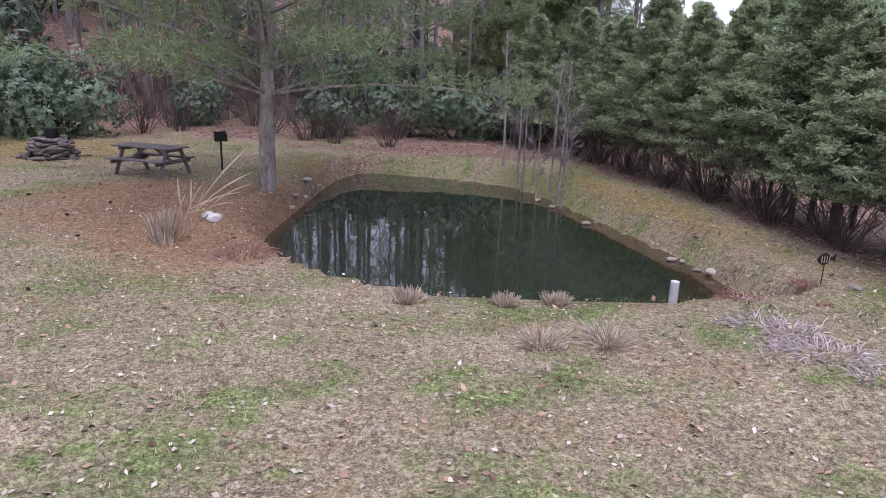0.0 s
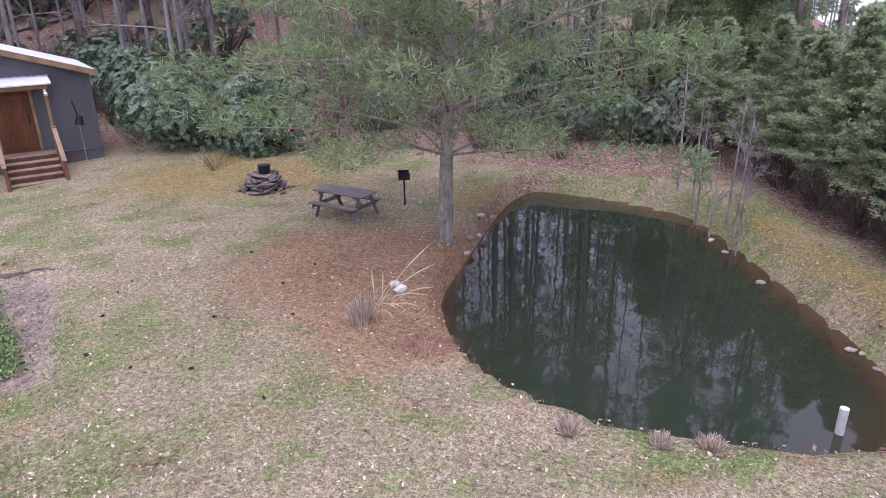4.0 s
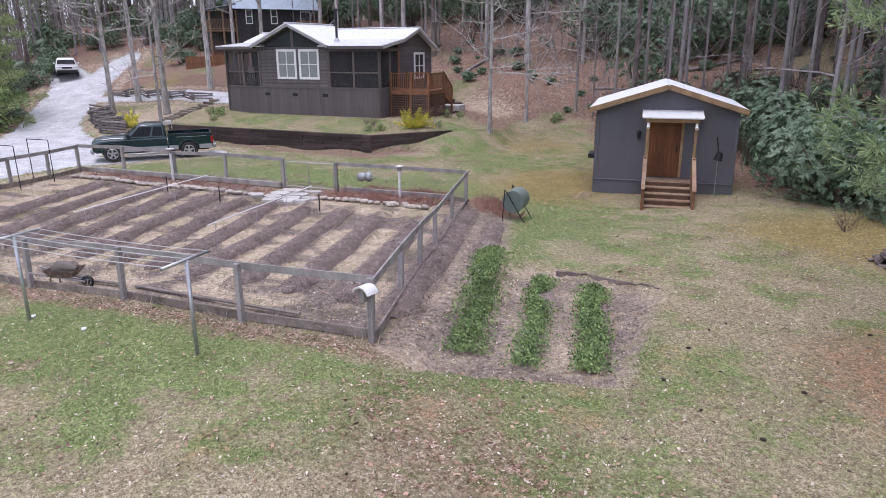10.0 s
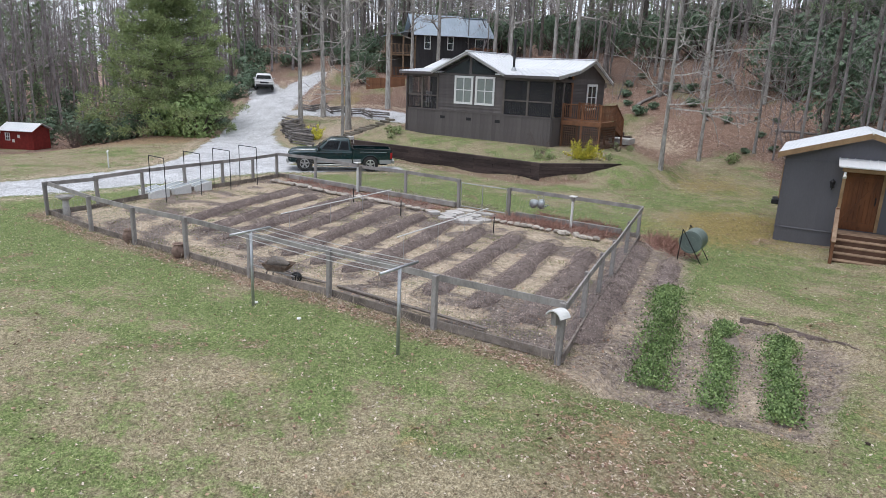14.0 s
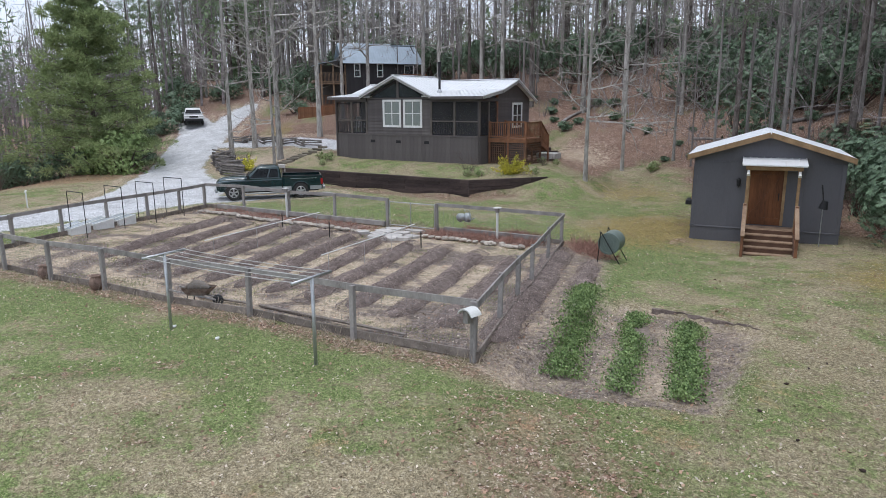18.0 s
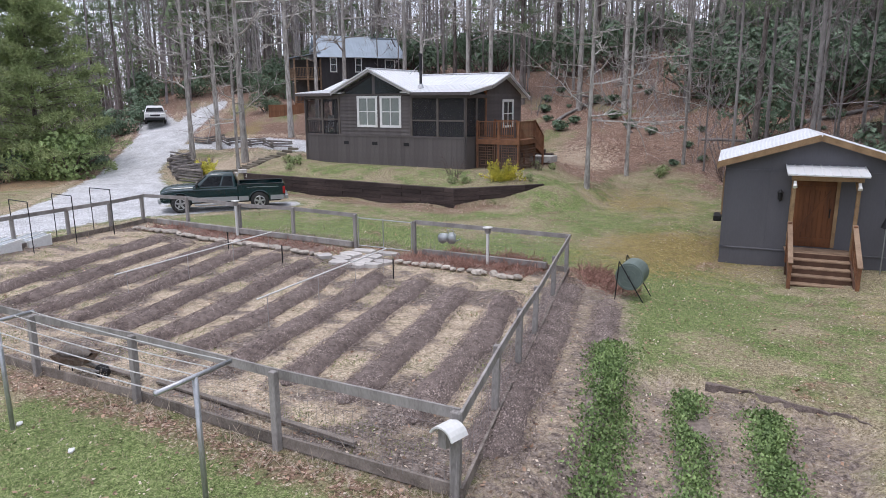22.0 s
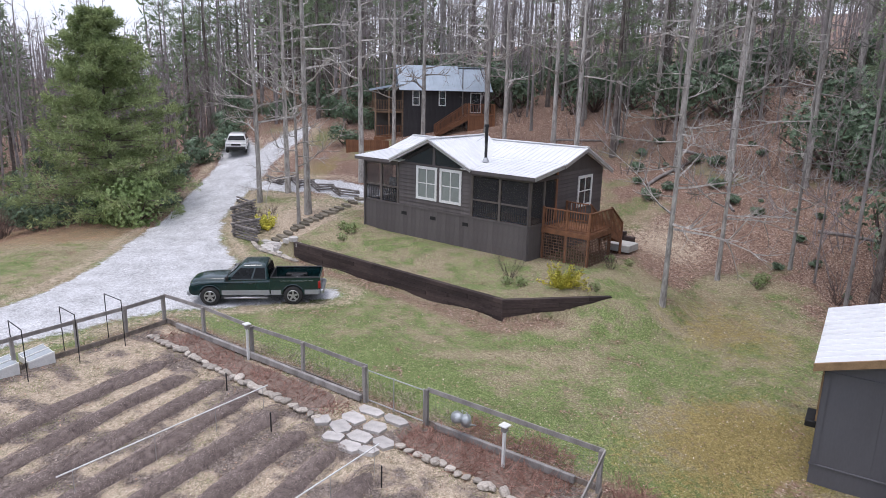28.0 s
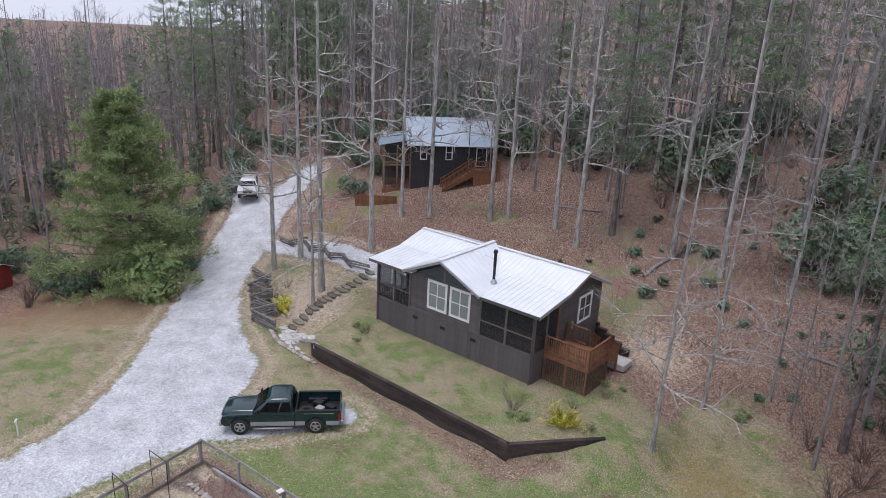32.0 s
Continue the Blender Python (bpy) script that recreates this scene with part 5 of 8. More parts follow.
for x, y, w, h, a in ((-25.9, 4.3, 0.75, 0.5, 20), (-25.3, 4.9, 0.7, 0.5, 55), (-24.9, 5.5, 0.6, 0.45, 35), (-25.4, 4.1, 0.6, 0.42, 70), (-24.8, 4.6, 0.7, 0.4, 45), (-26.4, 4.7, 0.7, 0.5, 40), (-25.8, 5.3, 0.75, 0.5, 50), (-26.3, 3.8, 0.5, 0.45, 10), (-24.5, 5.1, 0.5, 0.35, 60), (-26.8, 5.2, 0.9, 0.35, 48), (-26.2, 5.9, 0.8, 0.35, 44)):
    o = [(math.copysign(abs(math.cos(k * 1.047 + 0.3)) ** 0.6, math.cos(k * 1.047 + 0.3)) * w / 1.75 * rs.uniform(0.78, 1.1), math.copysign(abs(math.sin(k * 1.047 + 0.3)) ** 0.6, math.sin(k * 1.047 + 0.3)) * h / 1.6 * rs.uniform(0.78, 1.1)) for k in range(6)]
    part("flagstone", prism(bmesh.new(), o, 2, -0.1, 0.07 + rs.uniform(0, 0.05)), M_FLAG, flags).matrix_basis = pose(x + 0.85, y - 0.3, gz(x + 0.85, y - 0.3), rs.uniform(-2, 2), rs.uniform(-2, 2), a)


def stalks(name, spots, mat, label, category="dead plants", kind="stuff", flat=0.6, w=0.006):
    """Clumps of dry stems: x, y, spread, height, number."""
    g, r = Geo(), random.Random(len(spots) * 7 + 3)
    for x, y, sp, h, n in spots:
        for _ in range(n):
            a, d = r.uniform(0, 6.283), sp * math.sqrt(r.random())
            px, py = x + math.cos(a) * d, y + math.sin(a) * d
            p = Vector((px, py, gz(px, py) - 0.02))
            v = Vector((r.uniform(-1, 1) * flat, r.uniform(-1, 1) * flat, 1)).normalized()
            l = h * r.uniform(0.35, 1.1)
            path = bend(r, p, v, l, 3, -0.06, 0.16)
            g.tube(path, [w, w * 0.85, w * 0.7, w * 0.3], 3)
    return tagged(new(name, g.mesh(name, mat)), label, category, kind=kind)


def strip_spots(p, q, n, sp, h, k, seed):
    r = random.Random(seed)
    return [(lerp(p[0], q[0], (i + 0.5) / n) + r.uniform(-0.3, 0.3), lerp(p[1], q[1], (i + 0.5) / n) + r.uniform(-0.3, 0.3), sp, h, k) for i in range(n)]


stalks("dead_perennials", strip_spots((-21.6, 9.3), (-24.5, 6.1), 12, 0.6, 0.42, 170, 1) + strip_spots((-26.3, 3.7), (-32.2, -2.5), 18, 0.5, 0.34, 110, 2), M_REDSTALK, "brown stalks of dead perennials in the border", flat=2.0, w=0.011)
stalks("dead_perennials", strip_spots((-21.4, 11.2), (-19.3, 10.9), 6, 0.55, 0.5, 150, 3) + strip_spots((-22.7, 10.3), (-24.9, 7.6), 8, 0.45, 0.38, 110, 4), M_REDSTALK, "reddish stalks of dead perennials by the fence", flat=2.0, w=0.009)
stalks("dry_grass_fringe", strip_spots((-25.6, 6.9), (-31.0, 0.9), 16, 0.4, 0.24, 60, 6), M_STALK, "pale dry grass along the outer fence foot", flat=1.8, w=0.008)
stalks("dry_weeds", strip_spots(A, D, 40, 0.3, 0.28, 22, 5) + strip_spots(D, C, 18, 0.25, 0.3, 16, 8), M_STALK, "dry weeds along the fence foot", flat=0.9)

# strawberry rows outside the fence
for i, (p, q) in enumerate((((-9.7, 4.85), (-14.9, 8.1)), ((-8.8, 5.6), (-12.6, 8.25)), ((-8.2, 6.5), (-11.6, 8.95)))):
    g, r = Geo(), random.Random(60 + i)
    l = math.hypot(q[0] - p[0], q[1] - p[1])
    for k in range(int((8200, 4400, 5600)[i])):
        t = r.random()
        u = r.gauss(0.03 * math.sin(t * 9 + i), (0.21, 0.16, 0.17)[i])
        x, y = lerp(p[0], q[0], t) - (q[1] - p[1]) / l * u, lerp(p[1], q[1], t) + (q[0] - p[0]) / l * u
        if vnoise(np.array(x), np.array(y), 1.6, i + 3) < (0.12, 0.32, 0.2)[i]:
            continue
        c = Vector((x, y, gz(x, y) + 0.05 + 0.14 * max(0, 1 - (u / 0.4) ** 2) * r.random()))
        d = unit(r, 0.35)
        g.leaf(c, d, d.orthogonal().normalized(), r.uniform(0.04, 0.07), 0.018)
    t = thing("strawberry_bed", Matrix(), "low green strawberry row in bare soil", "garden bed", "strawberry rows")
    part("soil", bed(p, (lerp(p[0], q[0], 0.93), lerp(p[1], q[1], 0.93)), 0.6, 0.05, M_SOILROW, 70 + i), None, t)
    part("foliage", g.mesh("foliage", M_BERRY), None, t)

# the spade-deep bank at the head of the berry plot
bm, rb_ = bmesh.new(), random.Random(21)
line_, rows_ = [(-12.75, 8.75), (-12.15, 9.3), (-11.5, 9.68), (-10.95, 10.1), (-10.6, 10.2)], []
for (x0, y0), (x1, y1) in zip(line_, line_[1:]):
    for k in range(6):
        x, y = lerp(x0, x1, k / 6) + rb_.uniform(-0.03, 0.03), lerp(y0, y1, k / 6) + rb_.uniform(-0.03, 0.03)
        nx, ny = (y1 - y0), -(x1 - x0)
        l = math.hypot(nx, ny)
        x, y = x + nx / l * 0.12, y + ny / l * 0.12
        z = gz(x - nx / l * 0.7, y - ny / l * 0.7) + 0.005
        rows_.append([bm.verts.new(c) for c in ((x + nx / l * 0.09, y + ny / l * 0.09, z - 0.4), (x + nx / l * rb_.uniform(-0.02, 0.05), y + ny / l * rb_.uniform(-0.02, 0.05), z - 0.08), (x, y, z + rb_.uniform(-0.02, 0.025)), (x - nx / l * 0.2, y - ny / l * 0.2, z - 0.03))])
for a_, b_ in zip(rows_, rows_[1:]):
    for j in range(3):
        bm.faces.new((a_[j], b_[j], b_[j + 1], a_[j + 1]))
solid("turf_bank", bm, M_MULCH, Matrix(), "dark spade-cut earth bank at the berry plot", "bank")

# washing line: two steel T-posts and six lines
line = thing("washing_line", Matrix(), "grey steel washing-line posts with sagging white lines", "clothesline")
c1, c2 = Vector((-11.3, 0.42, gz(-11.3, 0.42))), Vector((-14.4, -2.55, gz(-14.4, -2.55)))
along_ = (c2 - c1).normalized()
cross = Vector((along_.y, -along_.x, 0)) * -1
for c in (c1, c2):
    part("t_post", rod(bmesh.new(), c - Vector((0, 0, 0.2)), c + Vector((0, 0, 1.75)), 0.035, n=10), M_STEEL, line, "", True)
    part("cross_bar", rod(bmesh.new(), c + Vector((0, 0, 1.75)) - cross * 0.55, c + Vector((0, 0, 1.75)) + cross * 0.55, 0.03, n=10), M_STEEL, line, "", True)
for k in range(5):
    g = Geo()
    o = cross * (-0.5 + 0.25 * k) + Vector((0, 0, 1.77))
    pts = [c1.lerp(c2, i / 8) + o - Vector((0, 0, 0.04 * (1 - (i / 4 - 1) ** 2))) for i in range(9)]
    g.tube(pts, [0.008] * 9, 4)
    part("line", g.mesh("line", M_ROPE), None, line)


def wheelbarrow(m):
    t = thing("wheelbarrow", m, "old rusty wheelbarrow standing inside the fence", "wheelbarrow")
    bm = bmesh.new()
    lo = [(-0.35, -0.2, 0.32), (0.3, -0.17, 0.36), (0.3, 0.17, 0.36), (-0.35, 0.2, 0.32)]
    hi = [(-0.5, -0.34, 0.6), (0.55, -0.3, 0.64), (0.55, 0.3, 0.64), (-0.5, 0.34, 0.6)]
    a, b = [bm.verts.new(c) for c in lo], [bm.verts.new(c) for c in hi]
    bm.faces.new(a[::-1])
    for i in range(4):
        bm.faces.new((a[i], a[(i + 1) % 4], b[(i + 1) % 4], b[i]))
    bmesh.ops.solidify(bm, geom=list(bm.faces), thickness=0.015)
    rust = material("rusty_steel", (0.38, 0.31, 0.26), 0.85, second=(0.18, 0.13, 0.1), scale=5, fine=25, bump=0.3)
    part("tray", bm, rust, t)
    for s in (-1, 1):
        part("handle", beam(bmesh.new(), (-1.0, 0.27 * s, 0.5), (0.7, 0.1 * s, 0.22), 0.04, 0.05), M_GREYWOOD, t)
        part("leg", rod(bmesh.new(), (-0.35, 0.2 * s, 0.33), (-0.4, 0.22 * s, 0), 0.018), M_BLACK, t)
    g = Geo()
    g.tube([Vector((-0.42, 0, 0.56)), Vector((-0.2, 0.02, 0.64)), Vector((0.1, -0.03, 0.66)), Vector((0.42, 0, 0.58))], [0.1, 0.2, 0.19, 0.08], 9)
    part("tarp", g.mesh("tarp", M_OLDBOARD, True), None, t, "bundled dull brown tarp")
    w = part("wheel", rod(bmesh.new(), (0.72, -0.05, 0.19), (0.72, 0.05, 0.19), 0.19, n=20), M_BLACK, t, "", True)
    return t


wheelbarrow(pose(-16.65, -2.1, gz(-16.65, -2.1), 0, 0, 60) @ Matrix.Scale(0.74, 4))


def pot(m, s=1.0):
    t = thing("clay_pot", m @ Matrix.Scale(s, 4), "round-bellied brown clay pot inside the fence", "pot", "clay pots")
    bm = bmesh.new()
    prof = [(0.13, 0), (0.22, 0.12), (0.25, 0.26), (0.2, 0.4), (0.15, 0.46), (0.2, 0.5), (0.2, 0.53), (0.14, 0.53), (0.12, 0.4)]
    rings = [[bm.verts.new((r * math.cos(6.2832 * k / 16), r * math.sin(6.2832 * k / 16), z)) for k in range(16)] for r, z in prof]
    for a, b in zip(rings, rings[1:]):
        for k in range(16):
            bm.faces.new((a[k], a[(k + 1) % 16], b[(k + 1) % 16], b[k]))
    bm.faces.new(rings[0][::-1])
    part("body", bm, M_CLAY, t, "", True)
    for s_ in (-1, 1):
        g = Geo()
        g.tube([Vector((0.19 * s_, 0, 0.46)), Vector((0.3 * s_, 0, 0.42)), Vector((0.24 * s_, 0, 0.3))], [0.02] * 3, 6)
        part("ear", g.mesh("ear", M_CLAY), None, t)


pot(pose(-19.1, -5.05, gz(-19.1, -5.05)), 0.8)
pot(pose(-21.3, -6.95, gz(-21.3, -6.95)), 0.8)
bath = thing("bird_bath", pose(-24.5, -9.8, gz(-24.5, -9.8)), "white stone bird bath in the garden corner", "bird bath")
part("pedestal", rod(bmesh.new(), (0, 0, 0), (0, 0, 0.7), 0.15, 0.09, 14), M_FLAG, bath, "", True)
part("bowl", rod(bmesh.new(), (0, 0, 0.68), (0, 0, 0.82), 0.12, 0.32, 18), M_FLAG, bath, "", True)

# black trellis frames
for i, (x, y) in enumerate(((-27.6, -7.4), (-29.0, -6.3), (-30.4, -5.3), (-31.8, -4.3))):
    t = thing("trellis_frame", pose(x, y, gz(x, y), 0, 0, 40 + 2 * i), "black metal trellis frame standing in the garden", "trellis", "trellis frames")
    for a in (-0.6, 0.6):
        part("upright", rod(bmesh.new(), (a, 0, -0.2), (a, 0, 1.75), 0.016), M_BLACK, t)
    part("top_bar", rod(bmesh.new(), (-0.6, 0, 1.75), (0.6, 0, 1.75), 0.016), M_BLACK, t)
# cold frames
for x, y, a in ((-29.3, -7.05, 40), (-30.2, -6.35, 42), (-28.4, -7.75, 40)):
    t = thing("cold_frame", pose(x, y, gz(x, y), 0, 0, a) @ Matrix.Scale(0.88, 4), "white cold frame with a sloping clear lid", "cold frame", "cold frames")
    part("box", prism(bmesh.new(), [(-0.45, 0), (0.45, 0), (0.45, 0.42), (-0.45, 0.26)], 0, -0.6, 0.6), M_PVC, t)
    for a0 in (-0.58, 0.0):
        part("lid_pane", prism(bmesh.new(), [(-0.42, 0.275), (0.42, 0.425), (0.42, 0.435), (-0.42, 0.285)], 0, a0 + 0.04, a0 + 0.54), material("cold_frame_glazing", (0.42, 0.45, 0.46), 0.2, second=(0.34, 0.37, 0.38), scale=3, fine=9, bump=0.0), t)
    for a0 in (-0.58, -0.03, 0.52):
        part("lid_bar", prism(bmesh.new(), [(-0.46, 0.27), (0.46, 0.43), (0.46, 0.46), (-0.46, 0.3)], 0, a0, a0 + 0.06), M_PVC, t)
# white watering pipes on thin stakes
for p, q in (((-22.0, -2.3), (-26.3, 1.85)), ((-18.4, 1.2), (-22.8, 5.05))):
    t = thing("watering_pipe", Matrix(), "white watering pipe held up on thin wire stakes", "pipe", "watering pipes")
    a, b = Vector((*p, gz(*p) + 0.75)), Vector((*q, gz(*q) + 0.75))
    part("pipe", rod(bmesh.new(), a, b, 0.02), M_PVC, t)
    for f in (0.06, 0.4, 0.7, 0.97):
        c = a.lerp(b, f)
        part("stake", rod(bmesh.new(), c, c - Vector((0, 0, 0.78)), 0.007), M_STEEL, t)
for x, y in ((-22.05, 5.1), (-24.95, 2.1), (-27.6, 0.4)):
    solid("iron_stake", rod(bmesh.new(), (0, 0, -0.1), (0, 0, 0.6), 0.02), M_BLACK, pose(x, y, gz(x, y)), "short black iron stake in a garden row", "stake", "iron stakes")
# watering cans hung from the far fence
for i, (f, tilt) in enumerate(((0.185, 20), (0.2, 70))):
    x, y = lerp(B[0], C[0], f + 0.025), lerp(B[1], C[1], f + 0.025)
    t = thing("watering_can", pose(x + 0.12, y - 0.1, gz(x, y) + 0.72, tilt, 20, 40 + 60 * i), "galvanised watering can hung on the garden fence", "watering can", "watering cans")
    part("body", rod(bmesh.new(), (0, 0, -0.12), (0, 0, 0.16), 0.15 + 0.03 * i, 0.12, 14), M_ZINC, t, "", True)
    part("spout", rod(bmesh.new(), (0.1, 0, -0.08), (0.34, 0, 0.16), 0.03, 0.02), M_ZINC, t)
    g = Geo()
    g.tube([Vector((-0.12, 0, 0.1)), Vector((-0.2, 0, 0.28)), Vector((0, 0, 0.38)), Vector((0.1, 0, 0.15))], [0.012] * 4, 5)
    part("handle", g.mesh("handle", M_ZINC), None, t)
# bird boxes on posts
for (x, y), h in ((FAR[4], 1.15), ((-22.75, 8.35), 1.1)):
    t = thing("bird_box", pose(x + 0.15, y - 0.12, gz(x, y), 0, 0, 40), "white-topped slim bird post at the fence", "bird box", "bird boxes")
    part("post", box(bmesh.new(), -0.035, 0.035, -0.035, 0.035, -0.2, h + 0.05), M_PVC, t)
    part("box", bev(box(bmesh.new(), -0.07, 0.07, -0.07, 0.07, h, h + 0.16), 0.01), M_GREYWOOD, t)
    part("roof", bev(box(bmesh.new(), -0.12, 0.12, -0.12, 0.12, h + 0.16, h + 0.2), 0.01), M_PVC, t)
t = thing("nest_box", pose(A[0] + 0.12, A[1] - 0.12, gz(*A) + 0.95, 0, 0, 30), "white curved nest-box roof on the corner post", "bird box")
o = [(0.2 * math.cos(0.35 + k * 0.3), 0.2 * math.sin(0.35 + k * 0.3)) for k in range(9)]
part("roof", prism(bmesh.new(), o + [(c[0] * 0.88, c[1] * 0.88) for c in o[::-1]], 1, -0.14, 0.14), M_PVC, t)
part("bracket", box(bmesh.new(), -0.12, 0.0, -0.05, 0.05, -0.12, 0.12), M_GREYWOOD, t)


def tumbler(m):
    t = thing("compost_tumbler", m, "grey-green compost drum on a black frame", "compost bin")
    drum = part("drum", rod(bmesh.new(), (0, -0.42, 0.78), (0, 0.42, 0.78), 0.42, n=24), M_GREENBIN, t, "", False)
    for y in (-0.43, 0.43):
        for r in (0.36, 0.2):
            bm = bmesh.new()
            for k in range(20):
                a, b = 6.2832 * k / 20, 6.2832 * (k + 1) / 20
                rod(bm, (r * math.cos(a), y, 0.78 + r * math.sin(a)), (r * math.cos(b), y, 0.78 + r * math.sin(b)), 0.014, n=4, caps=False)
            part("rib", bm, M_GREENBIN, drum)
    for s in (-1, 1):
        part("leg", rod(bmesh.new(), (0.5, 0.5 * s, 0), (-0.3, 0.5 * s, 1.25), 0.018), M_BLACK, t)
        part("leg", rod(bmesh.new(), (-0.38, 0.5 * s, 0), (-0.3, 0.5 * s, 1.25), 0.018), M_BLACK, t)
        part("axle", rod(bmesh.new(), (0, 0.42 * s, 0.78), (0, 0.53 * s, 0.78), 0.03), M_BLACK, t)
    part("cross_bar", rod(bmesh.new(), (0.2, -0.5, 0.45), (0.2, 0.5, 0.45), 0.018), M_BLACK, t)


tumbler(pose(-18.5, 10.8, gz(-18.5, 10.8), 0, 0, 45) @ Matrix.Scale(0.86, 4))
for x, y in ((-14.55, -2.5), (-13.3, -1.5)):
    solid("quartz_stone", stone_mesh("quartz_stone", 9, M_PVC), None, pose(x, y, gz(x, y) + 0.02) @ Matrix.Scale(0.13, 4), "small white stone in the grass", "stone", "white stones")
# plank lying along the inside of the near fence
for p, q in (((-12.2, 2.4), (-15.6, -0.6)), ((-15.8, -0.9), (-17.4, -2.2))):
    solid("loose_plank", beam(bmesh.new(), (*p, gz(*p) + 0.09), (*q, gz(*q) + 0.05), 0.09, 0.04), M_OLDBOARD, Matrix(), "weathered plank lying in the garden", "plank", "loose planks")

# split-rail fences, stone steps and edging by the drive
M_RAIL = material("split_rail", (0.27, 0.25, 0.235), 0.95, second=(0.12, 0.105, 0.1), scale=4, fine=22, bump=0.6, random_tint=0.25)


def split_rail(points, rails=5, label="zigzag stack of grey weathered split rails"):
    t = thing("split_rail_fence", Matrix(), label, "fence", "split-rail fences")
    r = random.Random(int(points[0][0] * -10))
    for i, ((x0, y0), (x1, y1)) in enumerate(zip(points, points[1:])):
        for k in range(rails):
            z = 0.1 + 0.17 * k + 0.085 * (i % 2)
            a = Vector((x0, y0, gz(x0, y0) + z + r.uniform(-0.03, 0.03)))
            b = Vector((x1, y1, gz(x1, y1) + z + r.uniform(-0.03, 0.03)))
            d = (b - a).normalized() * r.uniform(0.12, 0.32)
            part("rail", rod(bmesh.new(), a - d, b + d, r.uniform(0.06, 0.08), r.uniform(0.05, 0.07), 5), M_RAIL, t)


split_rail(((-46.6, -1.5), (-48.0, -2.9), (-48.6, -1.7), (-50.0, -3.2), (-50.6, -2.2), (-52.0, -3.6), (-52.8, -2.6), (-54.2, -3.7)))
split_rail(((-59.3, -2.3), (-58.4, -1.4), (-58.6, -0.5), (-57.2, 0.1), (-57.0, 1.1), (-55.7, 1.6), (-55.3, 2.6), (-54.1, 3.1), (-53.3, 4.3)), 3)
M_OLDSTEP = material("mossy_step_stone", (0.26, 0.23, 0.18), 0.95, second=(0.11, 0.095, 0.075), scale=5, fine=26, bump=0.6, random_tint=0.3)
steps = thing("stone_steps", Matrix(), "rough mossy stone steps climbing past the garden bank", "steps")
STAIRWAY = [(-47.0, -0.4), (-48.8, 0.5), (-50.0, 1.3), (-50.8, 2.2), (-51.6, 3.2), (-53.0, 4.5)]
for i in range(16):
    u = i / 15 * 4.999
    k = int(u)
    x, y = lerp(STAIRWAY[k][0], STAIRWAY[k + 1][0], u - k), lerp(STAIRWAY[k][1], STAIRWAY[k + 1][1], u - k)
    o = [(math.cos(j * 1.047) * 0.62 * rs.uniform(0.75, 1.1), math.sin(j * 1.047) * 0.24 * rs.uniform(0.8, 1.1)) for j in range(6)]
    part("step_stone", prism(bmesh.new(), o, 2, -0.25, 0.09), M_OLDSTEP, steps).matrix_basis = pose(x, y, gz(x, y) + 0.03, 0, 0, 38 + rs.uniform(-14, 14))
paving = thing("flagstone_path", Matrix(), "mossy grey flagstones at the foot of the stone steps", "paving")
for i in range(7):
    for j in range(4):
        x, y = lerp(-47.0, -43.6, (i + 0.5 * (j % 2)) / 7) + 0.42 * j * 0.55 + rs.uniform(-0.08, 0.08), lerp(-0.9, 0.7, i / 7) + 0.42 * j * 0.85 - 0.5 * math.sin(i / 7 * 3.14) + rs.uniform(-0.08, 0.08)
        o = [(math.cos(k * 1.047) * 0.33 * rs.uniform(0.75, 1.1), math.sin(k * 1.047) * 0.24 * rs.uniform(0.8, 1.1)) for k in range(6)]
        part("flagstone", prism(bmesh.new(), o, 2, -0.15, 0.05), M_FLAG, paving).matrix_basis = pose(x, y, gz(x, y), 0, 0, rs.uniform(0, 60))
kerb = thing("stone_kerb", Matrix(), "rough stone kerb between bank and gravel", "edging")
for i in range(30):
    f = i / 29
    x, y = lerp(-48.0, -42.4, f), lerp(-1.9, 1.2, f) - 0.7 * math.sin(f * 3.14)
    shared_piece("stone", rs.choice(STONES), kerb, pose(x, y, gz(x, y) + 0.05, 0, 0, rs.uniform(0, 360)) @ Matrix.Scale(rs.uniform(0.25, 0.42), 4))

# ---- vehicles ----
def car_paint(name, rgb, rough=0.25):
    m = material(name, rgb, rough, second=tuple(c * 0.85 for c in rgb), scale=1.5, fine=9, bump=0.0, spec=0.5)
    m.node_tree.nodes["Principled BSDF"].inputs["Coat Weight"].default_value = 0.6
    return m


M_TYRE = material("tyre_rubber", (0.03, 0.03, 0.031), 0.9, second=(0.045, 0.043, 0.04), scale=6, fine=40, bump=0.3)
M_RIM = material("alloy_rim", (0.55, 0.55, 0.56), 0.35, metal=0.7, second=(0.4, 0.4, 0.41), scale=6, fine=30, bump=0.0)
M_CARGLASS = material("car_glass", (0.012, 0.014, 0.016), 0.1, second=(0.01, 0.012, 0.013), scale=2, fine=9, bump=0.0, spec=0.45)
M_REDLENS = material("tail_lamp", (0.4, 0.02, 0.02), 0.25, bump=0.0)
M_CLEARLENS = material("head_lamp", (0.6, 0.6, 0.6), 0.15, bump=0.0)
M_TRIM = material("grey_lower_paint", (0.33, 0.34, 0.34), 0.4, second=(0.28, 0.285, 0.285), scale=2, fine=12, bump=0.0)


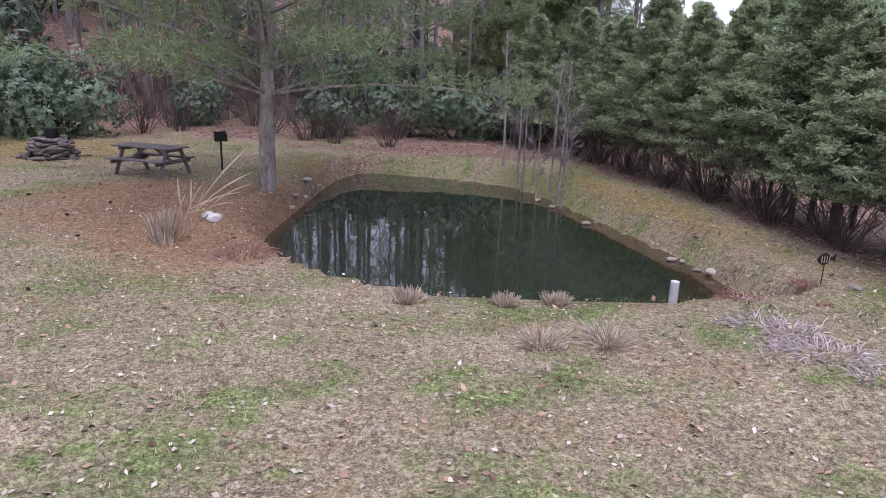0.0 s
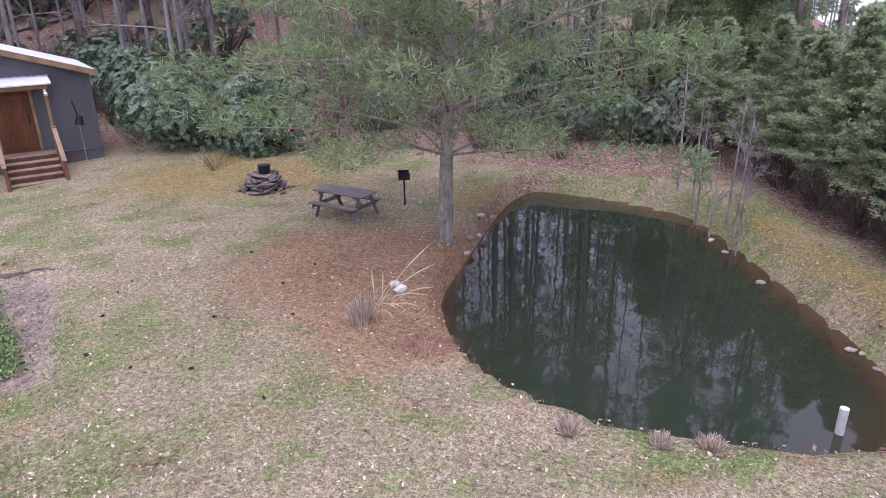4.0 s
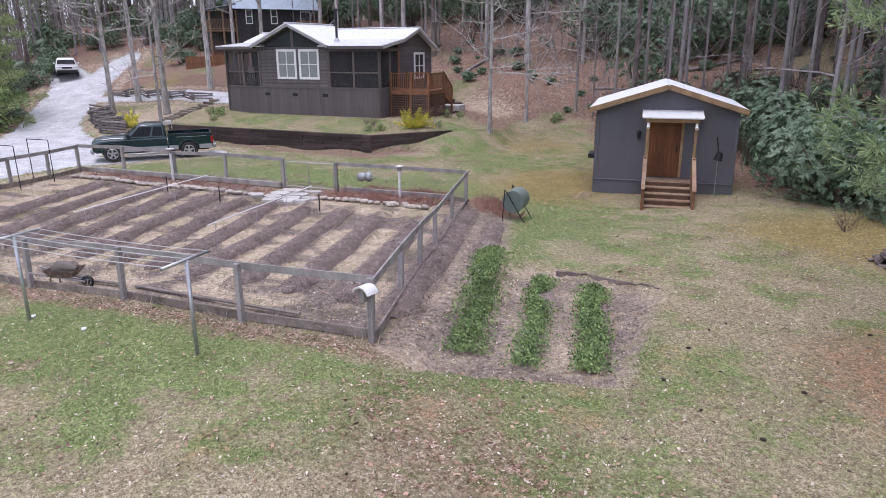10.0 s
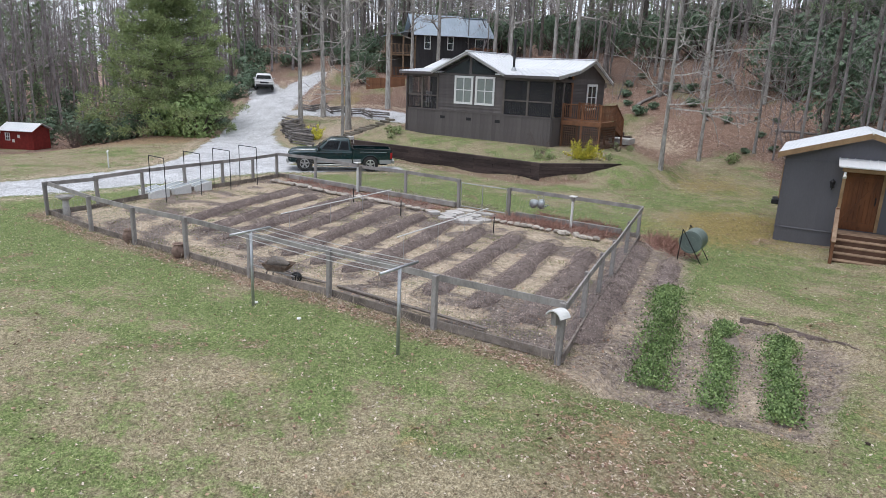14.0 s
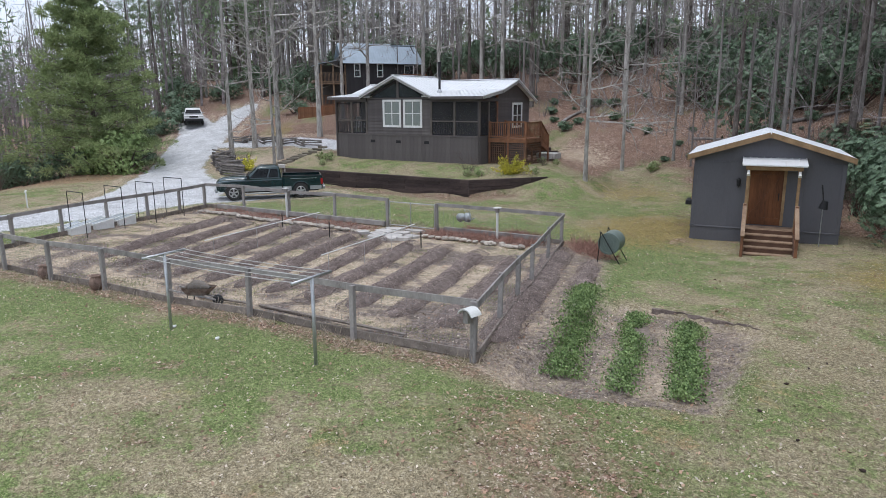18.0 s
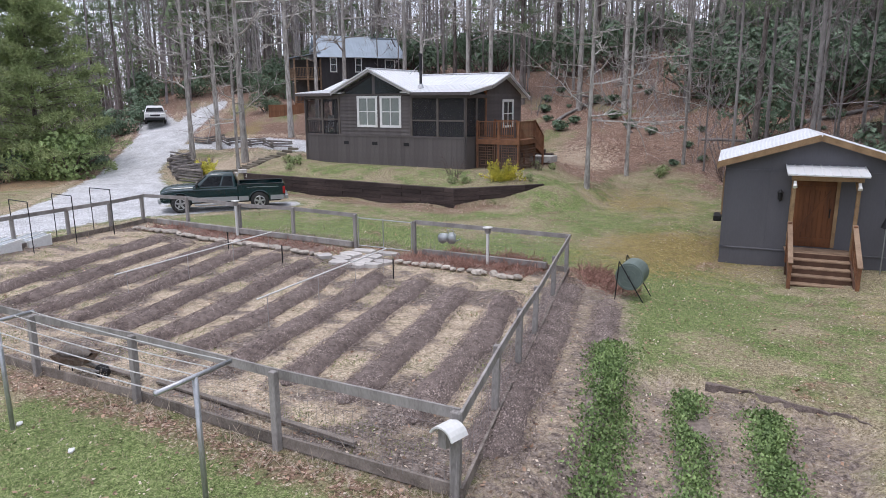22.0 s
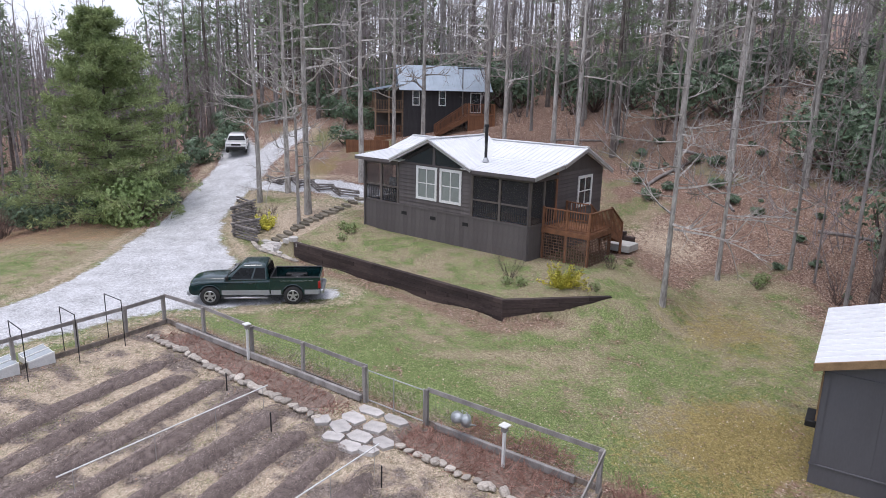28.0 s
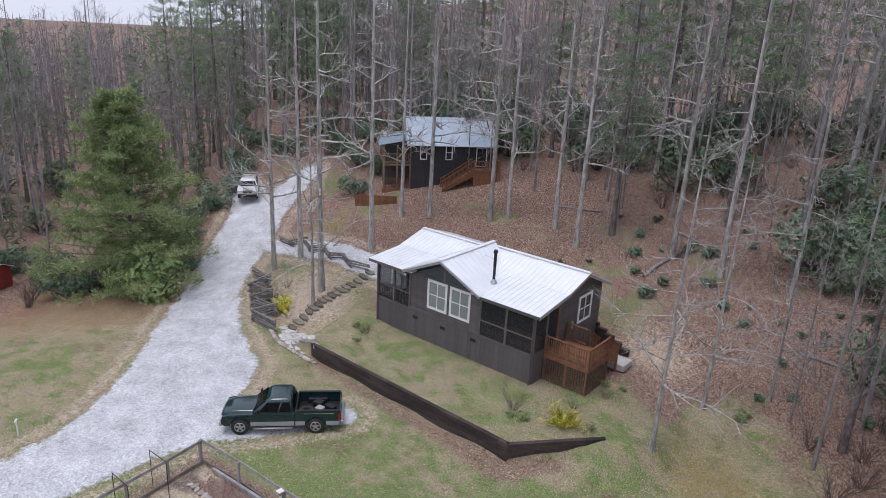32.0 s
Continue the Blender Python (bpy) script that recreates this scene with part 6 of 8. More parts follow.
def wheel(parent, x, y, r, w, dark=False):
    s = 1 if y > 0 else -1
    wh = part("wheel", rod(bmesh.new(), (x, y - s * w, r), (x, y, r), r * 0.62, n=20), M_BLACK, parent)
    bm = bmesh.new()
    n = 24
    prof = [(r * 0.62, -w), (r * 0.95, -w), (r, -w * 0.8), (r, -w * 0.2), (r * 0.95, 0), (r * 0.66, 0.0)]
    rings = [[bm.verts.new((x + a * math.cos(6.2832 * k / n), y + s * b, r + a * math.sin(6.2832 * k / n))) for k in range(n)] for a, b in prof]
    for p, q in zip(rings, rings[1:]):
        for k in range(n):
            bm.faces.new((p[k], p[(k + 1) % n], q[(k + 1) % n], q[k]))
    part("tyre", bm, M_TYRE, wh, "", True)
    rim = bmesh.new()
    for k in range(5):
        a = 6.2832 * k / 5 + 0.3
        beam(rim, (x, y + s * 0.006, r), (x + r * 0.52 * math.cos(a), y + s * 0.006, r + r * 0.52 * math.sin(a)), 0.03, r * 0.2)
    for k in range(20):
        a, b = 6.2832 * k / 20, 6.2832 * (k + 1) / 20
        rod(rim, (x + r * 0.56 * math.cos(a), y + s * 0.004, r + r * 0.56 * math.sin(a)), (x + r * 0.56 * math.cos(b), y + s * 0.004, r + r * 0.56 * math.sin(b)), r * 0.05, n=5, caps=False)
    rod(rim, (x, y - s * 0.02, r), (x, y + s * 0.03, r), r * 0.2, r * 0.15, n=12)
    part("rim", rim, M_BLACK if dark else M_RIM, wh)


def body_shell(name, parent, top, sill, arches, r, w, mat, taper=0.05):
    """A body: the outline over the top (front to back), arches under it, rounded at the shoulders."""
    low = []
    for cx in sorted(arches):
        low += [(cx - r * math.cos(math.pi * k / 8), sill + (r - 0.05) * math.sin(math.pi * k / 8)) for k in range(9)]
    o = list(top) + sorted(low, key=lambda p: p[0]) if top[0][0] > top[-1][0] else list(top) + low[::-1]
    bm = bmesh.new()
    prism(bm, o, 1, -w / 2, w / 2)
    bmesh.ops.recalc_face_normals(bm, faces=list(bm.faces))
    rim = [e for e in bm.edges if len(e.link_faces) == 2 and abs(e.verts[0].co.y) == abs(e.verts[1].co.y) and e.verts[0].co.y == e.verts[1].co.y and min(v.co.z for v in e.verts) > sill + 0.2]
    bmesh.ops.bevel(bm, geom=rim, offset=taper, segments=2, affect="EDGES", profile=0.6)
    return part(name, bm, mat, parent)


def cabin(parent, foot, head, z0, z1, w0, w1, mat, name="cab"):
    """A cab: foot and head give x of back and front at z0 and z1."""
    bm = bmesh.new()
    v = [bm.verts.new(c) for c in ((foot[0], -w0 / 2, z0), (foot[1], -w0 / 2, z0), (foot[1], w0 / 2, z0), (foot[0], w0 / 2, z0), (head[0], -w1 / 2, z1), (head[1], -w1 / 2, z1), (head[1], w1 / 2, z1), (head[0], w1 / 2, z1))]
    for f in ((3, 2, 1, 0), (4, 5, 6, 7), (0, 1, 5, 4), (1, 2, 6, 5), (2, 3, 7, 6), (3, 0, 4, 7)):
        bm.faces.new([v[i] for i in f])
    bev(bm, 0.05)
    return part(name, bm, mat, parent)


def pane_on(parent, foot, head, z0, z1, w0, w1, a, b, c, d, side, label="dark car window"):
    """A window on a cab's side (+1, -1), from a to b along its length and c to d up its height."""
    def at(u, h):
        x = lerp(lerp(foot[0], foot[1], u), lerp(head[0], head[1], u), h)
        return (x, side * (lerp(w0, w1, h) / 2 + 0.014), lerp(z0, z1, h))
    bm = bmesh.new()
    bm.faces.new([bm.verts.new(p) for p in (at(a, c), at(b, c), at(b, d), at(a, d))])
    bmesh.ops.solidify(bm, geom=list(bm.faces), thickness=0.008)
    return part("side_window", bm, M_CARGLASS, parent, label)


def screen_on(parent, x0, x1, z0, z1, w0, w1, front=True):
    k = 0.012 if front else -0.012
    bm = bmesh.new()
    bm.faces.new([bm.verts.new(p) for p in ((x0 + k, -w0 / 2, z0), (x0 + k, w0 / 2, z0), (x1 + k, w1 / 2, z1), (x1 + k, -w1 / 2, z1))])
    bmesh.ops.solidify(bm, geom=list(bm.faces), thickness=0.008)
    return part("windscreen" if front else "rear_window", bm, M_CARGLASS, parent)


def rounded(x0, x1, hw, r, n=4):
    """A level outline with rounded corners, from x0 to x1 and hw to either side."""
    out = []
    for cx, cy, a in ((x1 - r, hw - r, 0), (x0 + r, hw - r, 1), (x0 + r, r - hw, 2), (x1 - r, r - hw, 3)):
        out += [(cx + r * math.cos((a + k / n) * math.pi / 2), cy + r * math.sin((a + k / n) * math.pi / 2)) for k in range(n + 1)]
    return out


def shell(name, levels, mat, parent, label=""):
    """A rounded body from level outlines (x0, x1, half width, corner radius, z), closed above."""
    bm = bmesh.new()
    rings = [[bm.verts.new((x, y, l[4])) for x, y in rounded(*l[:4])] for l in levels]
    n = len(rings[0])
    for a, b in zip(rings, rings[1:]):
        for k in range(n):
            bm.faces.new((a[k], a[(k + 1) % n], b[(k + 1) % n], b[k]))
    bm.faces.new(rings[-1]), bm.faces.new(rings[0][::-1])
    return part(name, bm, mat, parent, label, True)


def arch_panel(x0, x1, z0, z1, cx, r, y0, y1):
    """An upright side panel with one wheel arch cut into its foot."""
    o = [(x0, z0), (x0, z1), (x1, z1), (x1, z0)] + [(cx + r * math.cos(math.pi * k / 12), z0 + (r - 0.02) * math.sin(math.pi * k / 12)) for k in range(13)]
    return prism(bmesh.new(), o, 1, min(y0, y1), max(y0, y1))


def pickup(m):
    t = thing("pickup_truck", m, "dark green pickup truck with silver lower sides and loaded bed", "truck")
    green = car_paint("dark_green_paint", (0.006, 0.03, 0.032), 0.18)
    fx, rx, r, w = 1.98, -1.68, 0.44, 0.98
    # front clip: fenders, high rounded bonnet and doors
    body = [(2.72, 0.5), (2.86, 0.62), (2.9, 0.86), (2.82, 1.02), (2.5, 1.1), (1.3, 1.14), (-0.66, 1.18), (-0.66, 0.5)]
    body_shell("body", t, body, 0.5, (fx,), 0.5, 2 * w - 0.06, green, 0.1)
    hood = part("bonnet", bmesh.new(), green, t)
    bm, rows = bmesh.new(), []
    for x, hw, z0, rise_ in ((2.93, 0.5, 0.8, 0.12), (2.9, 0.62, 0.84, 0.22), (2.75, 0.7, 0.96, 0.22), (2.4, 0.74, 1.06, 0.2), (1.9, 0.78, 1.09, 0.2), (1.22, 0.84, 1.1, 0.2)):
        rows.append([bm.verts.new((x, hw * math.cos(math.pi * k / 10), z0 + rise_ * math.sin(math.pi * k / 10) ** 0.55)) for k in range(11)])
    for a, b in zip(rows, rows[1:]):
        for k in range(10):
            bm.faces.new((a[k], a[k + 1], b[k + 1], b[k]))
    bm.faces.new(rows[0][::-1])
    hood.data = mesh_of("bonnet", bm, green, True)
    # club cab
    shell("cab", [(-0.64, 1.4, 0.93, 0.12, 1.1), (-0.64, 1.36, 0.92, 0.14, 1.2), (-0.58, 0.98, 0.84, 0.16, 1.52), (-0.53, 0.7, 0.77, 0.18, 1.76), (-0.49, 0.6, 0.72, 0.2, 1.83), (-0.4, 0.46, 0.6, 0.2, 1.87), (-0.1, 0.2, 0.3, 0.1, 1.885)], green, t)
    foot, head = (-0.62, 1.3), (-0.54, 0.72)
    for s in (-1, 1):
        pane_on(t, foot, head, 1.2, 1.76, 1.86, 1.56, 0.42, 0.9, 0.08, 0.9, s)
        pane_on(t, foot, head, 1.2, 1.76, 1.86, 1.56, 0.08, 0.37, 0.08, 0.9, s)
    screen_on(t, 1.38, 0.76, 1.2, 1.74, 1.6, 1.36)
    screen_on(t, -0.66, -0.56, 1.25, 1.72, 1.5, 1.34, False)
    # open bed
    for s in (-1, 1):
        part("bed_side", arch_panel(-2.85, -0.68, 0.5, 1.27, rx, 0.5, s * (w - 0.1), s * (w - 0.01)), green, t)
        part("bed_rail", bev(box(bmesh.new(), -2.86, -0.68, min(s * (w - 0.15), s * w), max(s * (w - 0.15), s * w), 1.27, 1.31), 0.015), M_BLACK, t)
        part("wheel_well", bev(box(bmesh.new(), rx - 0.5, rx + 0.5, min(s * (w - 0.32), s * (w - 0.11)), max(s * (w - 0.32), s * (w - 0.11)), 0.72, 1.02), 0.04), M_BLACK, t)
        part("side_crease", box(bmesh.new(), -2.6, -1.1, s * w - 0.012, s * w + 0.004, 1.13, 1.15), M_STEEL, t)
    part("bed_floor", box(bmesh.new(), -2.82, -0.68, 0.12 - w, w - 0.12, 0.68, 0.74), M_BLACK, t, "black bed liner")
    part("bulkhead", box(bmesh.new(), -0.74, -0.68, 0.12 - w, w - 0.12, 0.68, 1.3), M_BLACK, t)
    part("tailgate", bev(box(bmesh.new(), -2.9, -2.82, 0.12 - w, w - 0.12, 0.68, 1.28), 0.02), green, t)
    part("chassis", box(bmesh.new(), -2.7, 2.5, -0.45, 0.45, 0.36, 0.62), M_BLACK, t)
    for s in (-1, 1):
        for a, b in ((1.46, -0.64), (-0.7, -1.16), (-2.2, -2.84)):
            part("lower_trim", box(bmesh.new(), min(a, b), max(a, b), s * (w - 0.004) - 0.012, s * (w - 0.004) + 0.012, 0.5, 0.72), M_TRIM, t, "silver lower side panel")
        part("mirror", bev(box(bmesh.new(), 1.12, 1.24, s * 1.07 - 0.1, s * 1.07 + 0.1, 1.2, 1.4), 0.03), M_BLACK, t)
        part("running_board", rod(bmesh.new(), (1.35, s * 1.02, 0.38), (-0.55, s * 1.02, 0.38), 0.045, n=12), M_STEEL, t, "chrome step tube", True)
        part("headlamp", bev(box(bmesh.new(), 2.78, 2.91, s * 0.76 - 0.16, s * 0.76 + 0.16, 0.78, 0.95), 0.03), M_CLEARLENS, t)
        part("tail_lamp", bev(box(bmesh.new(), -2.92, -2.8, s * 0.92 - 0.07, s * 0.92 + 0.07, 0.78, 1.12), 0.015), M_REDLENS, t)
        for x in (fx, rx):
            wheel(t, x, s * 0.99, r, 0.26)
            arch = bmesh.new()
            for k in range(10):
                a, b = math.pi * k / 10, math.pi * (k + 1) / 10
                rod(arch, (x + 0.49 * math.cos(a), s * (w - 0.015), 0.5 + 0.47 * math.sin(a)), (x + 0.49 * math.cos(b), s * (w - 0.015), 0.5 + 0.47 * math.sin(b)), 0.03, n=6, caps=False)
            part("arch_lip", arch, green, t)
        part("door_handle", bev(box(bmesh.new(), 0.12, 0.26, s * (w - 0.01) - 0.018, s * (w - 0.01) + 0.018, 1.0, 1.04), 0.008), M_BLACK, t)
        for x in (-0.05, 1.3):
            part("door_gap", box(bmesh.new(), x - 0.006, x + 0.006, s * (w - 0.03) - 0.003, s * (w - 0.03) + 0.003, 0.74, 1.1), M_BLACK, t)
    part("rear_bumper", bev(box(bmesh.new(), -3.06, -2.88, -0.92, 0.92, 0.5, 0.7), 0.04), M_STEEL, t, "chrome bumper")
    part("front_bumper", bev(box(bmesh.new(), 2.8, 3.0, -0.95, 0.95, 0.46, 0.72), 0.07), M_TRIM, t, "silver bumper")
    part("grille", bev(box(bmesh.new(), 2.88, 2.945, -0.48, 0.48, 0.72, 0.92), 0.02), M_BLACK, t)
    # load in the bed
    spare, ring = thing("spare_tyre", m @ pose(-1.2, 0.3, 0.76, 8, -6, 0), "worn black spare tyre lying in the truck bed", "tyre"), bmesh.new()
    n, prof = 24, [(0.22, 0.0), (0.36, 0.0), (0.4, 0.05), (0.4, 0.19), (0.36, 0.24), (0.22, 0.24), (0.21, 0.12)]
    loops = [[ring.verts.new((a * math.cos(6.2832 * k / n), a * math.sin(6.2832 * k / n), b)) for k in range(n)] for a, b in prof]
    for p, q in zip(loops, loops[1:] + loops[:1]):
        for k in range(n):
            ring.faces.new((p[k], p[(k + 1) % n], q[(k + 1) % n], q[k]))
    part("tread_ring", ring, M_TYRE, spare, "", True)
    for x, y, a, b, h, mat in ((-1.85, 0.25, 0.42, 0.36, 0.34, M_TRIM), (-2.35, -0.1, 0.6, 0.3, 0.22, M_BLACK), (-1.75, -0.4, 0.5, 0.4, 0.3, M_BLACK)):
        solid("tool_box", bev(box(bmesh.new(), -a / 2, a / 2, -b / 2, b / 2, 0, h), 0.03), mat, m @ pose(x, y, 0.742, 0, 0, 17 * x), "scuffed tool box in the truck bed", "box", "tool boxes")
    return t


def suv(m, colour, label, scale=1.0, dark_rims=True, plain_front=False):
    t = thing("car", m @ Matrix.Scale(scale, 4), label, "car")
    top = [(2.25, 0.42), (2.3, 0.72), (2.1, 0.98), (1.15, 1.1), (-2.05, 1.14), (-2.28, 0.95), (-2.3, 0.55), (-2.2, 0.42)]
    body_shell("body", t, top, 0.42, (1.38, -1.35), 0.42, 1.86, colour, 0.1)
    foot, head = (-2.1, 1.2), (-1.75, 0.35)
    cabin(t, foot, head, 1.08, 1.66, 1.76, 1.34, colour)
    for s in (-1, 1):
        for a, b in ((0.12, 0.36), (0.39, 0.63), (0.66, 0.93)):
            pane_on(t, foot, head, 1.08, 1.66, 1.76, 1.34, a, b, 0.1, 0.82, s)
        for x in (1.38, -1.35):
            wheel(t, x, s * 0.92, 0.36, 0.22, dark_rims)
        part("roof_rail", rod(bmesh.new(), (0.2, s * 0.62, 1.71), (-1.6, s * 0.62, 1.71), 0.018), M_BLACK, t)
        part("sill_trim", box(bmesh.new(), -0.9, 0.92, s * 0.93 - 0.008, s * 0.93 + 0.008, 0.36, 0.5), M_BLACK, t)
        part("tail_lamp", box(bmesh.new(), -2.29, -2.0, s * 0.78 - 0.11, s * 0.78 + 0.125, 0.98, 1.1), M_REDLENS, t)
        part("headlamp", box(bmesh.new(), 2.12, 2.27, s * 0.68 - 0.2, s * 0.68 + 0.2, 0.78, 0.9), M_CLEARLENS, t)
        part("mirror", bev(box(bmesh.new(), 0.75, 0.9, s * 0.98 - 0.08, s * 0.98 + 0.08, 1.12, 1.25), 0.02), colour, t)
    screen_on(t, 1.17, 0.38, 1.12, 1.62, 1.55, 1.2)
    screen_on(t, -2.09, -1.79, 1.14, 1.6, 1.5, 1.15, False)
    part("bumper", bev(box(bmesh.new(), -2.38, -2.2, -0.85, 0.85, 0.4, 0.68), 0.05), M_BLACK, t)
    part("bumper", bev(box(bmesh.new(), 2.2, 2.36, -0.85, 0.85, 0.36, 0.62), 0.05), M_BLACK, t)
    part("grille", box(bmesh.new(), 2.2, 2.3, -0.42, 0.42, 0.72, 0.88), M_BLACK, t)
    return t


pickup(pose(-36.55, 0.12, gz(-36.5, -0.2) + 0.02, 0, 0, -91) @ Matrix.Scale(0.95, 4))
suv(pose(-22.1, -21.6, gz(-22.1, -21.6) + 0.02, 0, 0, -40), car_paint("slate_blue_paint", (0.11, 0.145, 0.17)), "slate blue car parked on the gravel drive")
suv(pose(-69.5, -6.3, gz(-69.5, -6.3) + 0.02, 0, 0, 6), car_paint("white_car_paint", (0.7, 0.7, 0.7)), "white car parked far up the gravel drive", 0.95)

# ---- round the pond and on the lawn ----
M_TABLE = material("grey_brown_table_wood", (0.2, 0.18, 0.175), 0.85, second=(0.11, 0.095, 0.09), scale=4, fine=35, bump=0.35, random_tint=0.15, stretch=(0.3, 1, 1))
M_ROCK = material("dark_stacked_stone", (0.2, 0.17, 0.15), 0.9, second=(0.09, 0.075, 0.07), scale=6, fine=28, bump=0.6, random_tint=0.4)
M_CHALK = material("white_quartz", (0.78, 0.75, 0.72), 0.7, second=(0.6, 0.57, 0.55), scale=6, fine=24, bump=0.4)
M_CLIPPED = material("clipped_dry_grass", (0.56, 0.48, 0.38), 0.9, second=(0.34, 0.27, 0.2), scale=8, fine=20, bump=0.0, island=0.4)
M_STRAW = material("pale_straw", (0.62, 0.52, 0.36), 0.85, second=(0.45, 0.36, 0.24), scale=5, fine=20, bump=0.0, island=0.3)
M_GREYSTRAW = material("grey_straw", (0.56, 0.49, 0.46), 0.9, second=(0.34, 0.29, 0.27), scale=5, fine=20, bump=0.0, island=0.35)


def picnic_table(m):
    t = thing("picnic_table", m, "weathered grey-brown picnic table with fixed benches", "table")
    for i in range(5):
        part("top_plank", bev(box(bmesh.new(), -0.92, 0.92, -0.37 + i * 0.15, -0.23 + i * 0.15, 0.72, 0.76), 0.008), M_TABLE, t)
    for s in (-1, 1):
        for k in range(2):
            y = s * (0.5 + 0.13 * k)
            part("seat_plank", bev(box(bmesh.new(), -0.84, 0.84, y - 0.06, y + 0.06, 0.42, 0.46), 0.008), M_TABLE, t)
    for x in (-0.68, 0.68):
        part("seat_bearer", box(bmesh.new(), x - 0.02, x + 0.02, -0.68, 0.68, 0.32, 0.42), M_TABLE, t)
        part("top_bearer", box(bmesh.new(), x - 0.02, x + 0.02, -0.36, 0.36, 0.63, 0.72), M_TABLE, t)
        for s in (-1, 1):
            part("leg", beam(bmesh.new(), (x + 0.04, s * 0.26, 0.7), (x + 0.04, s * 0.6, 0.0), 0.04, 0.1), M_TABLE, t)
    for s in (-1, 1):
        part("brace", beam(bmesh.new(), (s * 0.66, 0, 0.36), (s * 0.15, 0, 0.7), 0.05, 0.07), M_TABLE, t)


picnic_table(pose(-6.15, 14.85, gz(-6.15, 14.85), 0, 0, -15) @ Matrix.Scale(0.86, 4))


def fire_ring(m):
    t = thing("stone_fire_pit", m, "round stack of dark flat stones with a pot on top", "fire pit")
    r = random.Random(3)
    meshes = [stone_mesh("flat_stone", 20 + i, M_ROCK, 1.0, 0.62, 0.32, 0.3) for i in range(4)]
    for k in range(7):
        n = 12 if k < 5 else 9
        for i in range(n):
            a = 6.2832 * (i + 0.5 * (k % 2)) / n + r.uniform(-0.1, 0.1)
            s, rad = r.uniform(0.26, 0.54), (0.58 - 0.03 * k) * r.uniform(0.84, 1.12)
            shared_piece("flat_stone", r.choice(meshes), t, pose(rad * math.cos(a), rad * math.sin(a), 0.04 + 0.085 * k + r.uniform(-0.03, 0.03), r.uniform(-15, 15), r.uniform(-15, 15), math.degrees(a) + 90 + r.uniform(-50, 50)) @ Matrix.Scale(s, 4))
    for x, y, s in ((-0.95, 0.1, 0.3), (-0.8, -0.35, 0.26), (0.85, -0.3, 0.24), (-0.7, 0.6, 0.3), (0.75, 0.5, 0.28)):
        shared_piece("flat_stone", r.choice(meshes), t, pose(x, y, 0.04, 0, 0, 90 * x) @ Matrix.Scale(s, 4))
    pot_ = part("pot", rod(bmesh.new(), (0.05, 0, 0.6), (0.05, 0, 0.87), 0.19, 0.2, 18), M_BLACK, t, "dark ribbed cooking pot")
    for k in range(4):
        part("rib", rod(bmesh.new(), (0.05, 0, 0.65 + k * 0.06), (0.05, 0, 0.67 + k * 0.06), 0.21, 0.21, 18), M_BLACK, pot_)
    part("core", rod(bmesh.new(), (0, 0, -0.1), (0, 0, 0.58), 0.48, 0.3, 14), M_ROCK, t)


fire_ring(pose(-9.3, 16.25, gz(-9.3, 16.25)) @ Matrix.Scale(0.84, 4))
grill = thing("park_grill", pose(-5.05, 16.25, gz(-5.05, 16.25), 0, 0, 25) @ Matrix.Diagonal((0.6, 0.6, 0.85, 1)), "black iron park grill on a post", "grill")
part("post", rod(bmesh.new(), (0, 0, -0.2), (0, 0, 0.85), 0.04, n=10), M_BLACK, grill)
bm = bmesh.new()
for a in ((-0.25, 0.25, -0.2, -0.18, 0.85, 1.05), (-0.25, 0.25, 0.18, 0.2, 0.85, 1.1), (-0.25, -0.23, -0.2, 0.2, 0.85, 1.05), (0.23, 0.25, -0.2, 0.2, 0.85, 1.05), (-0.25, 0.25, -0.2, 0.2, 0.84, 0.86)):
    box(bm, *a)
part("fire_box", bm, M_BLACK, grill)
gr = part("grate", box(bmesh.new(), -0.23, 0.23, -0.18, -0.165, 1.02, 1.035), M_BLACK, grill)
for i in range(9):
    part("grate_bar", rod(bmesh.new(), (-0.22 + i * 0.055, -0.18, 1.03), (-0.22 + i * 0.055, 0.18, 1.03), 0.008), M_BLACK, gr)
for x, y, s in ((-3.45, 11.13, 0.2), (-3.28, 10.97, 0.26)):
    solid("white_rock", stone_mesh("white_rock", int(s * 100), M_CHALK, 1.0, 0.8, 0.8), None, pose(x, y, gz(x, y) + 0.06, 0, 0, 30) @ Matrix.Scale(s, 4), "white quartz rock on the pine needles", "rock", "white rocks")
solid("stand_pipe", rod(bmesh.new(), (0, 0, -0.6), (0, 0, 0.42), 0.062, n=16), M_PVC, pose(4.0, 9.1, WATER), "white plastic pipe standing in the pond", "pipe", smoothed=False)
for i, (x, y, s) in enumerate(((4.75, 11.7, 0.2), (4.9, 11.6, 0.14), (5.15, 10.85, 0.24), (5.0, 11.1, 0.13), (3.65, 14.4, 0.22), (2.85, 16.9, 0.2), (6.2, 8.6, 0.2), (3.1, 16.1, 0.18), (-2.85, 14.3, 0.22), (-2.9, 14.9, 0.26), (-2.85, 15.6, 0.2), (-2.95, 16.3, 0.24), (-2.85, 17.1, 0.22))):
    solid("bank_stone", stone_mesh("bank_stone", 40 + i, M_STONE), None, pose(x, y, max(gz(x, y), WATER) + 0.03, 0, 0, i * 50) @ Matrix.Scale(s, 4), "grey stone at the water's edge", "stone", "stones along the pond")


